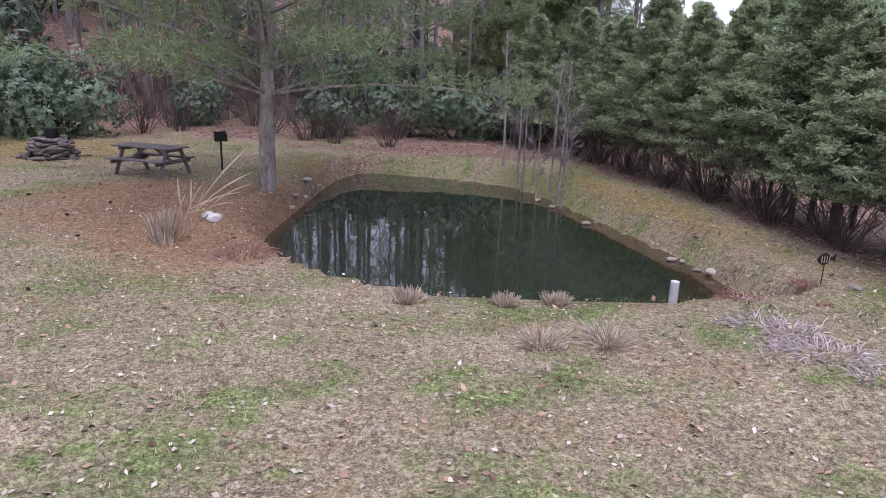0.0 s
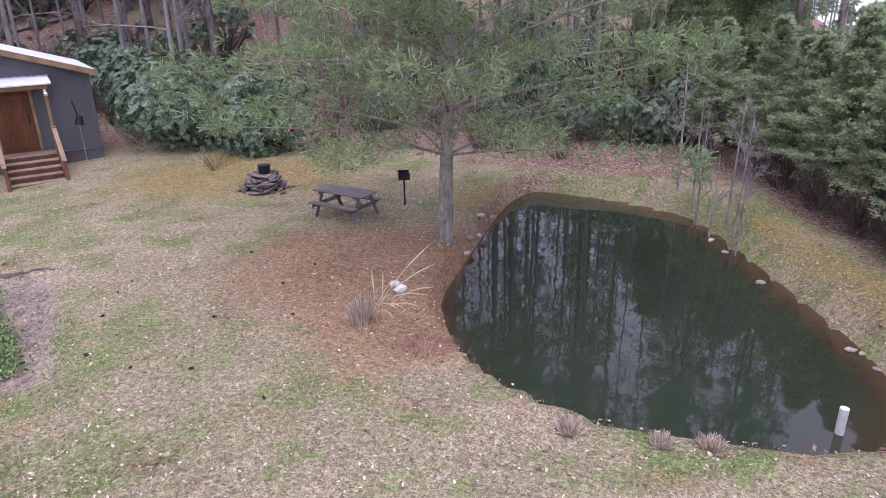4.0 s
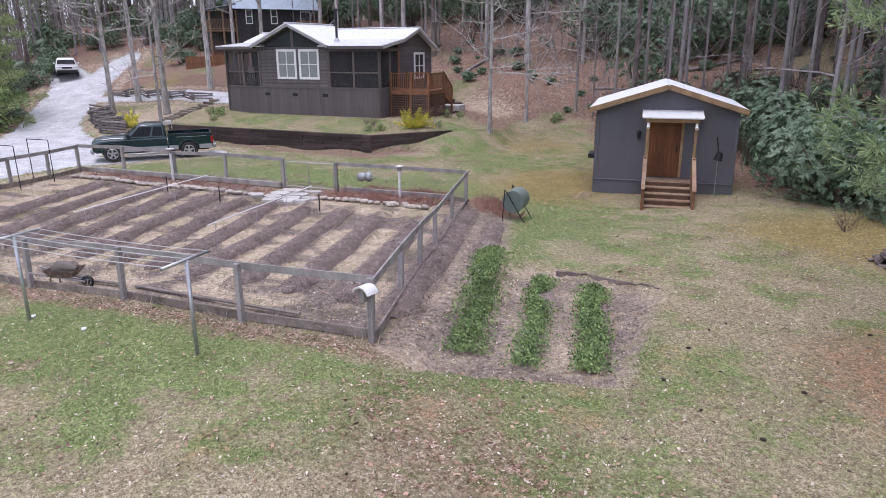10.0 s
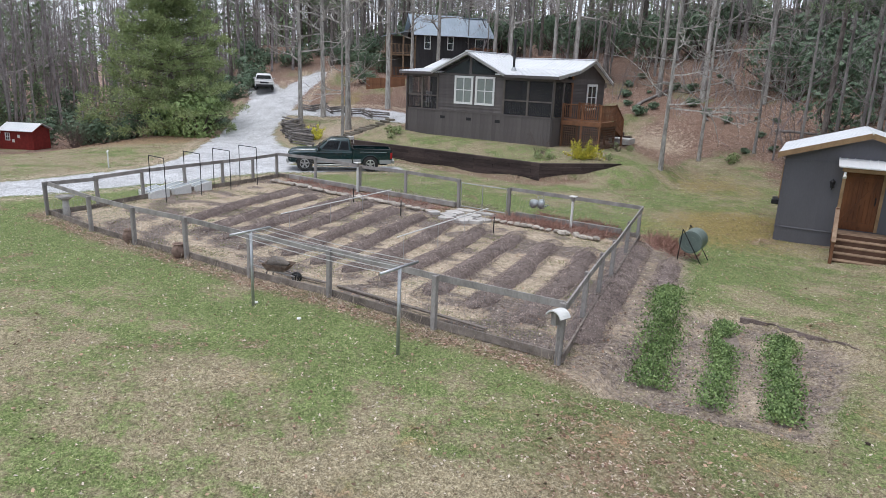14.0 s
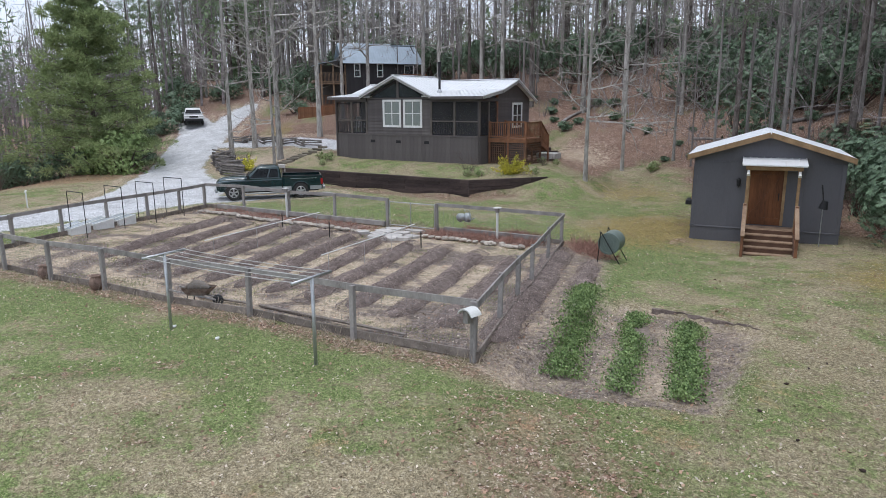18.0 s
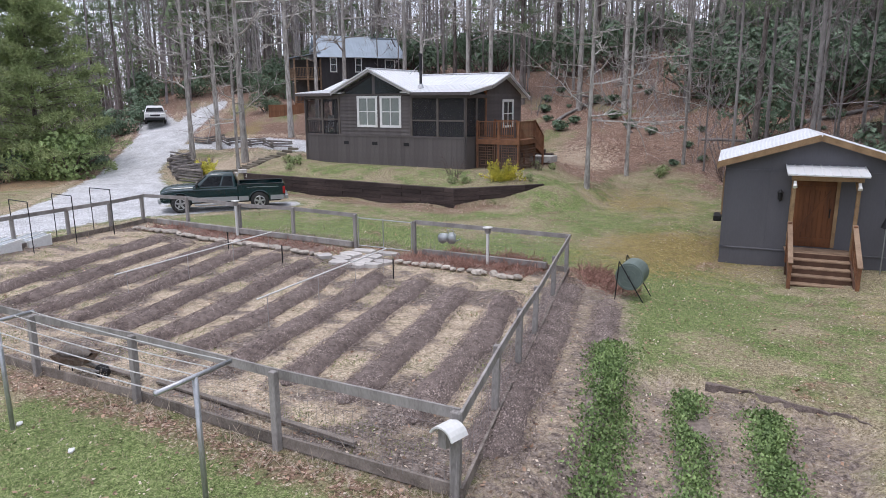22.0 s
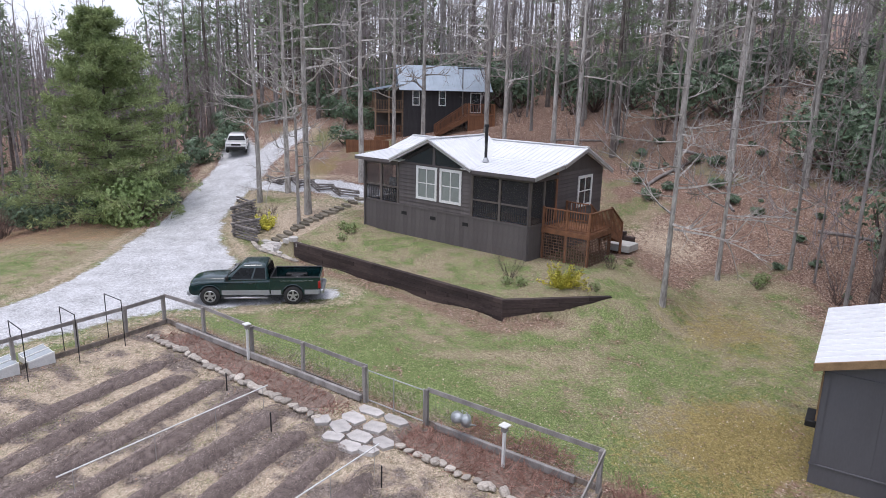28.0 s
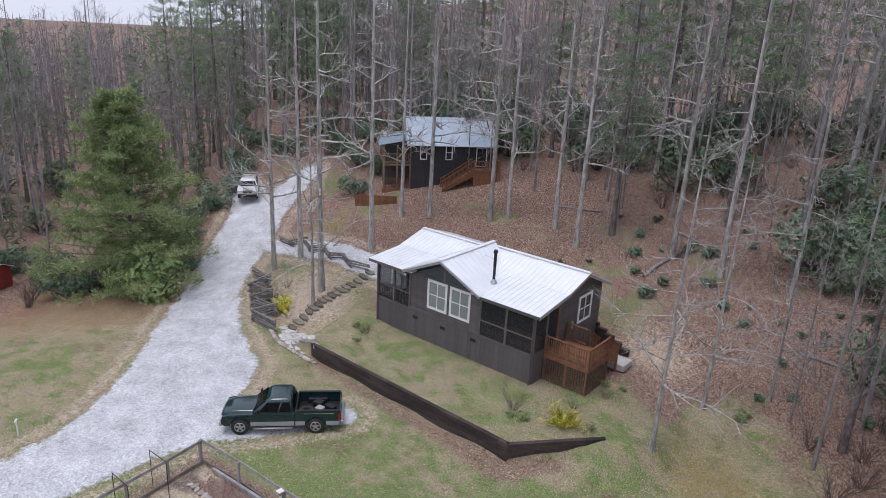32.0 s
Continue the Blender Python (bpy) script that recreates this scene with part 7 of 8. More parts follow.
def tuft(name, x, y, r_, h, n, mat, label, category="grass", flat=1.0, width=0.01):
    """A clump of blades springing from one root and bowing outwards."""
    g, r = Geo(), random.Random(int(abs(x * 71 + y * 13)))
    z = gz(x, y)
    for _ in range(n):
        a, d = r.uniform(0, 6.283), r_ * 0.4 * math.sqrt(r.random())
        p = Vector((math.cos(a) * d, math.sin(a) * d, -0.03))
        v = Vector((math.cos(a) * flat * r.random(), math.sin(a) * flat * r.random(), 1)).normalized()
        path = bend(r, p, v, h * r.uniform(0.5, 1.15), 3, -0.2 * flat, 0.15)
        g.tube(path, [width, width * 0.8, width * 0.6, width * 0.2], 3)
    return solid(name, g.mesh(name, mat), None, pose(x, y, z), label, category, name + "s")


for x, y, s in ((0.36, 7.38, 0.3), (1.5, 7.4, 0.26), (2.1, 7.5, 0.26)):
    tuft("clipped_clump", x, y, s * 1.15, s * 0.62, 210, M_CLIPPED, "clipped pale clump of dry grass on the bank", flat=0.7, width=0.012)
for x, y, s in ((1.8, 6.1, 0.36), (2.45, 6.15, 0.4)):
    tuft("dry_grass_clump", x, y, s, s * 0.75, 260, M_CLIPPED, "brown clump of dry ornamental grass", flat=1.5, width=0.006)
for x, y, s, n in ((4.45, 7.85, 0.5, 200), (4.2, 6.75, 0.7, 420), (4.5, 6.65, 0.6, 320), (4.5, 6.0, 0.8, 520), (4.1, 6.0, 0.5, 260), (4.7, 5.4, 0.55, 300), (5.75, 7.6, 0.6, 260), (5.75, 8.9, 0.35, 160), (5.5, 6.0, 0.5, 260), (5.3, 7.9, 0.4, 140)):
    tuft("fallen_grass_clump", x, y, s * 1.2, s * 0.42, int(n * 1.3), M_GREYSTRAW if y < 7.7 else M_REDSTALK, "collapsed grey straw clump of dead grass", flat=2.6, width=0.0075)
tuft("reed_clump", -3.5, 9.5, 0.36, 0.5, 220, M_CLIPPED, "pale clump of cut dry reeds", flat=0.35, width=0.012)
tuft("low_reed_clump", -2.15, 9.0, 0.95, 0.24, 320, M_REDSTALK, "low reddish clump of dead reeds at the pond", flat=1.6, width=0.007)
tuft("tall_reed_clump", 4.75, 8.75, 0.7, 0.62, 60, M_REDSTALK, "reddish dead reeds at the pond corner", flat=0.6)
tuft("tall_reed_clump", 5.25, 9.3, 0.7, 0.55, 60, M_REDSTALK, "reddish dead reeds at the pond corner", flat=0.6)
# tall bowed pampas stems
r = random.Random(8)
pampas = thing("pampas_stems", pose(-3.3, 9.65, gz(-3.3, 9.65)), "tall bowed straw-coloured reed stems", "grass")
for dx, dy, l, n in ((0.75, 0.35, 2.0, 1), (1.1, 0.5, 1.7, 1), (0.9, -0.9, 1.5, 3), (1.1, -0.6, 1.6, 3), (0.5, -0.3, 1.0, 3), (-0.1, 0.0, 0.9, 2)):
    for _ in range(n):
        g = Geo()
        path = bend(r, Vector((r.uniform(-0.15, 0.15), r.uniform(-0.15, 0.15), 0)), Vector((dx * 0.5, dy * 0.5, 0.9)), l * r.uniform(0.85, 1.1), 7, -0.13 if n > 1 else -0.09, 0.04)
        g.tube(path, [0.009, 0.009, 0.008, 0.008, 0.009, 0.013, 0.014, 0.003], 4)
        part("stem", g.mesh("stem", M_STRAW), None, pampas)
# pine cones and a buried drain pipe
M_CONE = material("pine_cone", (0.06, 0.042, 0.035), 0.9, bump=0.5)
cone = stone_mesh("pine_cone", 77, M_CONE, 1.0, 0.55, 0.55)
rc = random.Random(9)
for k in range(14):
    x, y = rc.uniform(-8.5, -3.2), rc.uniform(6.5, 13.0)
    ob = new("pine_cone", cone)
    ob.matrix_basis = pose(x, y, gz(x, y) + 0.02, 0, 0, rc.uniform(0, 360)) @ Matrix.Scale(rc.uniform(0.07, 0.1), 4)
    tagged(ob, "dark pine cone lying on the lawn", "pine cone", "pine cones")
drain = thing("drain_pipe", pose(-19.0, -16.3, gz(-19.0, -16.3) + 0.08, 0, 0, -40), "black corrugated drain pipe end in the lawn", "pipe")
bm = bmesh.new()
for k in range(20):
    a, b = 6.2832 * k / 20, 6.2832 * (k + 1) / 20
    for r0, x0, r1, x1 in ((0.26, 0.25, 0.26, -0.5), (0.23, 0.25, 0.23, -0.5), (0.26, 0.25, 0.23, 0.25)):
        bm.faces.new([bm.verts.new(c) for c in ((x0, r0 * math.cos(a), r0 * math.sin(a)), (x0, r0 * math.cos(b), r0 * math.sin(b)), (x1, r1 * math.cos(b), r1 * math.sin(b)), (x1, r1 * math.cos(a), r1 * math.sin(a)))])
part("pipe", bm, M_BLACK, drain)
hyd = thing("stand_tap", pose(-36.0, -11.6, gz(-36.0, -11.6)), "white stand tap by the gravel drive", "tap")
part("riser", rod(bmesh.new(), (0, 0, -0.2), (0, 0, 0.85), 0.035), M_PVC, hyd)
part("head", rod(bmesh.new(), (-0.1, 0, 0.85), (0.12, 0, 0.8), 0.04), M_PVC, hyd)
# overhead cable to the woods
g = Geo()
pts = [Vector((6.5 - 3.9 * f, 12.2 - 27.2 * f, 2.6 + 4.0 * f)) for f in [i / 14 for i in range(15)]]
g.tube(pts, [0.012] * 15, 5)
solid("overhead_cable", g.mesh("overhead_cable", M_STEEL), None, Matrix(), "thin pale overhead cable", "cable")

# a dark metal fish on a stake below the dam
fish = thing("garden_stake", pose(5.85, 8.8, gz(5.85, 8.8) - 0.1, 0, 0, 20) @ Matrix.Scale(0.68, 4), "dark metal fish ornament on a thin stake", "ornament")
part("stake", rod(bmesh.new(), (0, 0, -0.2), (0, 0, 0.62), 0.01), M_BLACK, fish)
bm = prism(bmesh.new(), [(-0.2, 0.68), (-0.12, 0.76), (0.0, 0.8), (0.1, 0.74), (0.17, 0.69), (0.26, 0.76), (0.25, 0.6), (0.17, 0.66), (0.08, 0.58), (-0.05, 0.55), (-0.15, 0.6)], 1, -0.012, 0.012)
part("fish_body", bm, M_BLACK, fish)
for k in range(4):
    part("stripe", box(bmesh.new(), -0.11 + k * 0.065, -0.09 + k * 0.065, -0.018, 0.018, 0.6, 0.74), M_STRAW, fish)

# ---- trees and shrubs ----
M_BARK = material("grey_bark", (0.36, 0.335, 0.32), 0.95, second=(0.16, 0.145, 0.135), scale=3, fine=22, bump=0.8, random_tint=0.25, stretch=(1, 1, 0.25))
M_TWIG = material("twig", (0.36, 0.325, 0.325), 0.95, second=(0.17, 0.145, 0.14), scale=2, fine=12, bump=0.0, random_tint=0.25)
M_PINEBARK = material("pine_bark", (0.24, 0.21, 0.19), 0.95, second=(0.07, 0.055, 0.05), scale=5, fine=18, bump=1.0, stretch=(1, 1, 0.35))
M_LICHEN = material("lichened_pine_bark", (0.38, 0.355, 0.31), 0.95, second=(0.16, 0.135, 0.115), scale=6, fine=18, bump=1.0, stretch=(1, 1, 0.4))
M_NEEDLE = material("pine_needles", (0.3, 0.38, 0.22), 0.7, second=(0.15, 0.2, 0.125), scale=0.6, fine=5, bump=0.0, island=0.35, thin=0.35)
M_WHITEPINE = material("white_pine_needles", (0.3, 0.385, 0.2), 0.7, second=(0.19, 0.26, 0.12), scale=0.6, fine=5, bump=0.0, island=0.4, thin=0.4)
M_YOUNG = material("young_pine_needles", (0.36, 0.42, 0.2), 0.7, second=(0.19, 0.25, 0.11), scale=0.8, fine=5, bump=0.0, island=0.4, thin=0.35)
M_HEMLOCK = material("hemlock_needles", (0.5, 0.58, 0.36), 0.6, second=(0.28, 0.36, 0.21), scale=0.9, fine=7, bump=0.0, island=0.45, thin=0.5)
M_GREYBARK = material("pale_grey_bark", (0.5, 0.48, 0.445), 0.95, second=(0.19, 0.17, 0.155), scale=5, fine=22, bump=0.8, random_tint=0.2, stretch=(1, 1, 0.25))
M_RHODO = material("rhododendron_leaves", (0.17, 0.235, 0.15), 0.5, second=(0.08, 0.13, 0.075), scale=1.2, fine=6, bump=0.0, island=0.45, spec=0.35)
M_LAUREL = material("laurel_leaves", (0.3, 0.39, 0.15), 0.5, second=(0.15, 0.22, 0.075), scale=1.2, fine=6, bump=0.0, island=0.45, spec=0.35)
M_YELLOW = material("forsythia_bloom", (0.72, 0.64, 0.1), 0.8, second=(0.5, 0.5, 0.09), scale=2, fine=9, bump=0.0, island=0.3)
M_DEADTWIG = material("dead_twigs", (0.16, 0.12, 0.105), 0.95, second=(0.08, 0.06, 0.055), scale=2, fine=9, bump=0.0, island=0.3)
M_RUSTLEAF = material("rusty_leaves", (0.3, 0.13, 0.07), 0.85, second=(0.2, 0.11, 0.06), scale=2, fine=9, bump=0.0, island=0.4)


def trunk_path(rng, h, lean=0.02, n=9):
    x = y = 0
    out = []
    lx, ly = rng.uniform(-lean, lean), rng.uniform(-lean, lean)
    for i in range(n + 1):
        z = h * i / n
        x += rng.uniform(-1, 1) * 0.008 * h / n + lx * h / n
        y += rng.uniform(-1, 1) * 0.008 * h / n + ly * h / n
        out.append(Vector((x, y, z - (0.4 if i == 0 else 0))))
    return out


def bare_tree(name, seed, h, r, clear=0.4, limbs=16, reach=0.22, twigs=3, label="tall bare leafless tree with a grey trunk", bark=None, lean=0.012, subs=5, up=(0.05, 0.9), curl=(0.0, 0.16), wood=None, thick=1.0):
    rng = random.Random(seed)
    stem, crown = Geo(), Geo()
    tp = trunk_path(rng, h, lean)
    radii = [r * (1.35 if i == 0 else 1) * (1 - 0.93 * (i / (len(tp) - 1)) ** 1.2) + 0.012 for i in range(len(tp))]
    stem.tube(tp, radii, 9)
    for k in range(limbs):
        f = lerp(clear, 0.98, (k + rng.random()) / limbs)
        p, d = along(tp, f)
        a = rng.uniform(0, 6.283)
        out = Vector((math.cos(a), math.sin(a), rng.uniform(*up)))
        l = h * reach * (1.15 - f) * rng.uniform(0.7, 1.4)
        br = max(0.012, r * (1 - 0.9 * f) * 0.5) * thick
        path = bend(rng, p, out, l, 5, rng.uniform(*curl), 0.22)
        crown.tube(path, [br * (1 - 0.8 * i / 5) for i in range(6)], 3)
        for j in range(subs):
            g = rng.uniform(0.25, 1)
            q, e = along(path, g)
            sub = bend(rng, q, e + unit(rng, 0.25) * 0.9, l * rng.uniform(0.25, 0.5), 3, 0.08, 0.3)
            sr = max(0.011, br * 0.4) * thick
            crown.tube(sub, [sr, sr * 0.8, sr * 0.5, 0.005], 3)
            for _ in range(twigs):
                q2, e2 = along(sub, rng.uniform(0.2, 1))
                crown.tube([q2, q2 + (e2 + unit(rng, 0.3) * 0.9).normalized() * l * rng.uniform(0.1, 0.25)], [0.011, 0.005], 3)
    t = thing(name, Matrix(), label, "tree")
    part("trunk", stem.mesh("trunk", bark or M_BARK, True), None, t)
    tagged(part("branch_work", crown.mesh("branches", wood or M_TWIG), None, t), kind="stuff")
    return t


def conifer(name, seed, h, r, base, profile, whorls, per, tufts, size, needles, label, leaf_mat, droop=-0.03, rise_=0.15, bark=None, width=0.05, flat=False, limb=0.009):
    """A needle tree: limbs in whorls, each set with tufts of needles."""
    rng = random.Random(seed)
    stem, crown, limbs = Geo(), Geo(), Geo()
    tp = trunk_path(rng, h, 0.012)
    stem.tube(tp, [r * (1.3 if i == 0 else 1) * (1 - 0.93 * i / (len(tp) - 1)) + 0.01 for i in range(len(tp))], 10)
    for w in range(whorls):
        f = lerp(base, 0.985, (w + rng.uniform(0, 0.7)) / whorls)
        p, _ = along(tp, f)
        turn = rng.uniform(0, 6.283)
        for k in range(per):
            a = turn + 6.283 * k / per + rng.uniform(-0.4, 0.4)
            g = (f - base) / (1 - base)
            l = profile(g) * rng.uniform(0.6, 1.15)
            path = bend(rng, p, Vector((math.cos(a), math.sin(a), rise_ + 0.5 * g * rise_ * 3)), l, 5, droop, 0.07)
            br = max(0.008, limb * l + 0.004)
            limbs.tube(path, [br * (1.2 - i * 0.2) for i in range(6)], 4)
            for j in range(tufts):
                q, e = along(path, 1 - (rng.random() ** 1.5) * 0.82)
                sd = Vector((-math.sin(a), math.cos(a), 0))
                side = sd * rng.choice((-1, 1)) * rng.uniform(0.0, 0.3) * l * (0.6 if flat else 0.5)
                c = q + side + Vector((0, 0, rng.uniform(-0.06, 0.14) * (0.4 if flat else 1) * (1 + l * 0.2)))
                axis_ = (e + side * 0.6 + Vector((0, 0, 0.1))).normalized()
                for _ in range(needles):
                    v = unit(rng, 0.05)
                    if flat:
                        v.z = v.z * 0.5 - 0.16
                    d = (axis_ * 0.7 + v).normalized()
                    crown.blade(c, d, d.cross(unit(rng)).normalized(), size * rng.uniform(0.6, 1.2), width * size)
    t = thing(name, Matrix(), label, "tree")
    part("trunk", stem.mesh("trunk", bark or M_PINEBARK, True), None, t)
    tagged(part("branch_work", limbs.mesh("branches", bark or M_PINEBARK), None, t), kind="stuff")
    tagged(part("crown", crown.mesh("crown", leaf_mat), None, t), kind="stuff")
    return t


def rhododendron(name, seed, rosettes, size, leaf_l, label, mat=None, squash=0.8, hollow=0.55):
    rng = random.Random(seed)
    wood, leaves = Geo(), Geo()
    for k in range(7):
        a = rng.uniform(0, 6.283)
        path = bend(rng, Vector((0, 0, -0.1)), Vector((math.cos(a), math.sin(a), 1.2)), size * 0.9, 4, 0.0, 0.2)
        wood.tube(path, [0.035 * size, 0.03 * size, 0.022 * size, 0.015 * size, 0.01], 5)
    bumps = [unit(rng, 0.3) * size * 0.55 for _ in range(7)]
    for _ in range(rosettes):
        b = rng.choice(bumps)
        d = unit(rng, 0.15)
        c = b * 0.8 + d * size * 0.5 * rng.uniform(hollow, 1.0)
        c = Vector((c.x, c.y, max(0.05, c.z * squash + size * 0.45)))
        for k in range(7):
            a = 6.283 * k / 7 + rng.uniform(-0.3, 0.3)
            o = d.orthogonal().normalized()
            o = o * math.cos(a) + d.cross(o) * math.sin(a)
            v = (o + d * 0.25 + Vector((0, 0, -0.35))).normalized()
            leaves.leaf(c, v, v.cross(d).normalized(), leaf_l * rng.uniform(0.7, 1.2), leaf_l * 0.17)
    t = thing(name, Matrix(), label, "shrub")
    tagged(part("stem_work", wood.mesh("stems", M_DEADTWIG), None, t), kind="stuff")
    tagged(part("leaves", leaves.mesh("leaves", mat or M_RHODO), None, t), kind="stuff")
    return t


def twiggy(name, seed, stems, h, spread, label, mat=None, bloom=None, blooms=0):
    rng = random.Random(seed)
    g, b = Geo(), Geo()
    for _ in range(stems):
        a = rng.uniform(0, 6.283)
        path = bend(rng, Vector((math.cos(a) * 0.12 * h * rng.random(), math.sin(a) * 0.12 * h * rng.random(), -0.05)), Vector((math.cos(a) * spread, math.sin(a) * spread, rng.uniform(0.5, 1.2))), h * rng.uniform(0.4, 1.1), 4, 0.03, 0.26)
        g.tube(path, [0.006 * h + 0.001, 0.005 * h, 0.004 * h, 0.003 * h, 0.002], 3)
        for _ in range(4):
            q, e = along(path, rng.uniform(0.3, 1))
            g.tube([q, q + (e + unit(rng, 0.4) * 0.8).normalized() * h * rng.uniform(0.12, 0.35)], [0.0025 * h + 0.001, 0.0015], 3)
        for _ in range(blooms):
            q, e = along(path, rng.uniform(0.15, 1))
            d = unit(rng, 0.2)
            b.leaf(q + unit(rng) * 0.06 * h, d, d.orthogonal().normalized(), 0.09 * rng.uniform(0.7, 1.3), 0.035)
    t = thing(name, Matrix(), label, "shrub")
    tagged(part("stem_work", g.mesh("stems", mat or M_DEADTWIG), None, t), kind="stuff")
    if blooms:
        tagged(part("blossom" if bloom is M_YELLOW else "leaves", b.mesh("leaves", bloom), None, t), kind="stuff")
    return t


def plant(proto, x, y, scale=1.0, turn=0.0, sink=0.0, label="", group="", tilt=0.0, tz=None):
    ob = copy_thing(proto, pose(x, y, gz(x, y) - sink, tilt, 0, turn) @ Matrix.Diagonal((scale, scale, (tz or scale), 1)))
    return tagged(ob, label, "", group)


rng = random.Random(11)
BARE = [bare_tree("bare_tree", 20 + i, h, r, clear, limbs, reach, 3, subs=5) for i, (h, r, clear, limbs, reach) in enumerate(((22, 0.1, 0.16, 26, 0.18), (25, 0.12, 0.26, 24, 0.18), (18, 0.065, 0.14, 26, 0.2), (24, 0.085, 0.22, 24, 0.17), (13, 0.045, 0.1, 26, 0.22)))]
GNARLED = [bare_tree("bare_tree", 120 + i, h, r, clear, limbs, reach, 3, "bare tree with pale crooked spreading branches", M_GREYBARK, 0.014, 6, (-0.2, 0.35), (-0.05, 0.08), M_GREYBARK, 1.35) for i, (h, r, clear, limbs, reach) in enumerate(((15, 0.11, 0.2, 26, 0.22), (20, 0.17, 0.24, 26, 0.19), (23, 0.2, 0.3, 24, 0.17)))]
PINE = [conifer("tall_pine", 40 + i, h, 0.2, base, lambda g, w=w: w * (0.35 + 1.2 * g * (1 - g) + 0.35 * (1 - g)), 15, 4, 10, 0.42, 9, "tall forest pine with a high needle crown", M_NEEDLE, droop=-0.01, width=0.065) for i, (h, base, w) in enumerate(((24, 0.4, 2.8), (20, 0.28, 2.6)))]
HEMLOCK = [conifer("hemlock", 60 + i, 6.4, 0.07, 0.17, lambda g: 2.0 * (1 - g) ** 0.85 + 0.14, 30, 5, 24, 0.16, 9, "dense green hemlock with a bare brown underside", M_HEMLOCK, droop=-0.05, rise_=0.35, width=0.11, flat=True) for i in range(2)]
YOUNGPINE = conifer("young_pine", 70, 13.4, 0.19, 0.02, lambda g: 6.2 * (1 - g) ** 0.55 * (0.88 + 0.12 * math.sin(g * 19)) + 0.3, 26, 7, 34, 0.36, 10, "full cone-shaped young pine down to the ground", M_YOUNG, droop=0.02, rise_=0.08, width=0.085)
RHODO = [rhododendron("rhododendron", 80 + i, 950, 1.5, 0.095, "dense dark green rhododendron shrub") for i in range(2)]
RHODO_FAR = [rhododendron("rhododendron", 180 + i, 400, 1.5, 0.105, "dense dark green rhododendron shrub") for i in range(2)]
RHODO_LOW = rhododendron("low_rhododendron", 85, 46, 0.55, 0.2, "low green evergreen sprig on the leaf litter", squash=0.6)
BRUSH = [twiggy("brush", 90 + i, 30, 2.0, 0.42, "tangle of bare brown undergrowth") for i in range(2)]
protos = [*BARE, *GNARLED, *PINE, *HEMLOCK, YOUNGPINE, *RHODO, *RHODO_FAR, RHODO_LOW, *BRUSH]

# trunks that stand clear on the slope round the houses
for x, y, k, sc in ((-32.4, 16.9, 0, 0.95), (-35.4, 20.9, 0, 0.85), (-35.2, 24.3, 0, 0.7), (-55.2, -2.4, 1, 0.95), (-56.6, -0.6, 2, 0.9), (-51.4, 1.2, 2, 1.0), (-49.8, 0.7, 0, 0.9), (-56.4, 4.7, 2, 0.95), (-61.0, 7.2, 1, 0.9), (-60.2, 9.4, 1, 1.0), (-58.0, 14.0, 2, 0.9), (-58.0, 15.5, 1, 0.9), (-55.2, 18.5, 1, 1.0), (-52.4, 19.3, 2, 0.85), (-54.5, 22.8, 1, 1.0), (-46, 27, 1, 1.0), (-43, 30, 0, 1.1), (-49, 25, 2, 0.9)):
    plant(GNARLED[k], x, y, sc, rng.uniform(0, 360), group="trees by the houses", label="tall bare tree standing clear on the slope")


def clear_of_view(x, y):
    """Keeps woods off the lawns, houses, drive and pond."""
    if gravel(np.array(x), np.array(y)) > -1.6:
        return False
    if math.hypot(x + 55, y + 26) < 6:
        return False
    hx, hy = (x + 37.4) * 0.707 + (y - 12.45) * 0.707, -(x + 37.4) * 0.707 + (y - 12.45) * 0.707
    if -15 < hx < 8 and -8 < hy < 12:
        return False
    if -72 < x < -52 and 3 < y < 22 and rise(x, y) < 58:
        return False
    if -26 < x < -13 and 12 < y < 25 and rise(x, y) < 33.5:
        return False
    return True


def scatter(n, x0, x1, y0, y1, test, seed, gap):
    r, out = random.Random(seed), []
    for _ in range(n * 30):
        if len(out) >= n:
            break
        x, y = r.uniform(x0, x1), r.uniform(y0, y1)
        if test(x, y) and clear_of_view(x, y) and all((x - a) ** 2 + (y - b) ** 2 > gap * gap for a, b in out):
            out.append((x, y))
    return out


hill = scatter(210, -95, -8, -2, 70, lambda x, y: 50 < rise(x, y) < 78 and woods(x, y) > 1 and random.Random(int(x * 91 + y * 37)).random() < 0.12 + 0.88 * (rise(x, y) > 58), 1, 1.3)
for i, (x, y) in enumerate(hill):
    proto = PINE[i % 2] if i % 9 == 0 else GNARLED[i % 3] if i % 9 == 5 else BARE[(0, 3, 4, 2, 1, 4, 3)[i % 7]]
    plant(proto, x, y, rng.uniform(0.85, 1.15), rng.uniform(0, 360), group="woods on the hill")
back = scatter(85, -34, 9, 23.8, 46, lambda x, y: x < 0.2 * y - 3.2 and ((rise(x, y) < 62 and rise(x, y) > 37.5) or y > 26.5), 2, 1.6)
for i, (x, y) in enumerate(back):
    proto = PINE[i % 2] if i % 4 == 0 else BARE[i % 5]
    plant(proto, x, y, rng.uniform(0.8, 1.1), rng.uniform(0, 360), group="woods behind the pond")
for x, y, sc in ((4.6, 26.8, 0.52), (2.2, 30.5, 0.6)):
    plant(YOUNGPINE, x, y, sc, rng.uniform(0, 360), group="pines behind the pond", label="bushy green pine in the woods behind the pond")
for x, y, k, sc in ((3.6, 27.5, 1, 0.75), (5.6, 25.5, 1, 0.7), (6.6, 29.5, 1, 0.8), (-1.0, 30.0, 1, 0.8), (8.6, 33.0, 0, 0.7)):
    plant(PINE[k], x, y, sc, rng.uniform(0, 360), group="pines behind the pond")
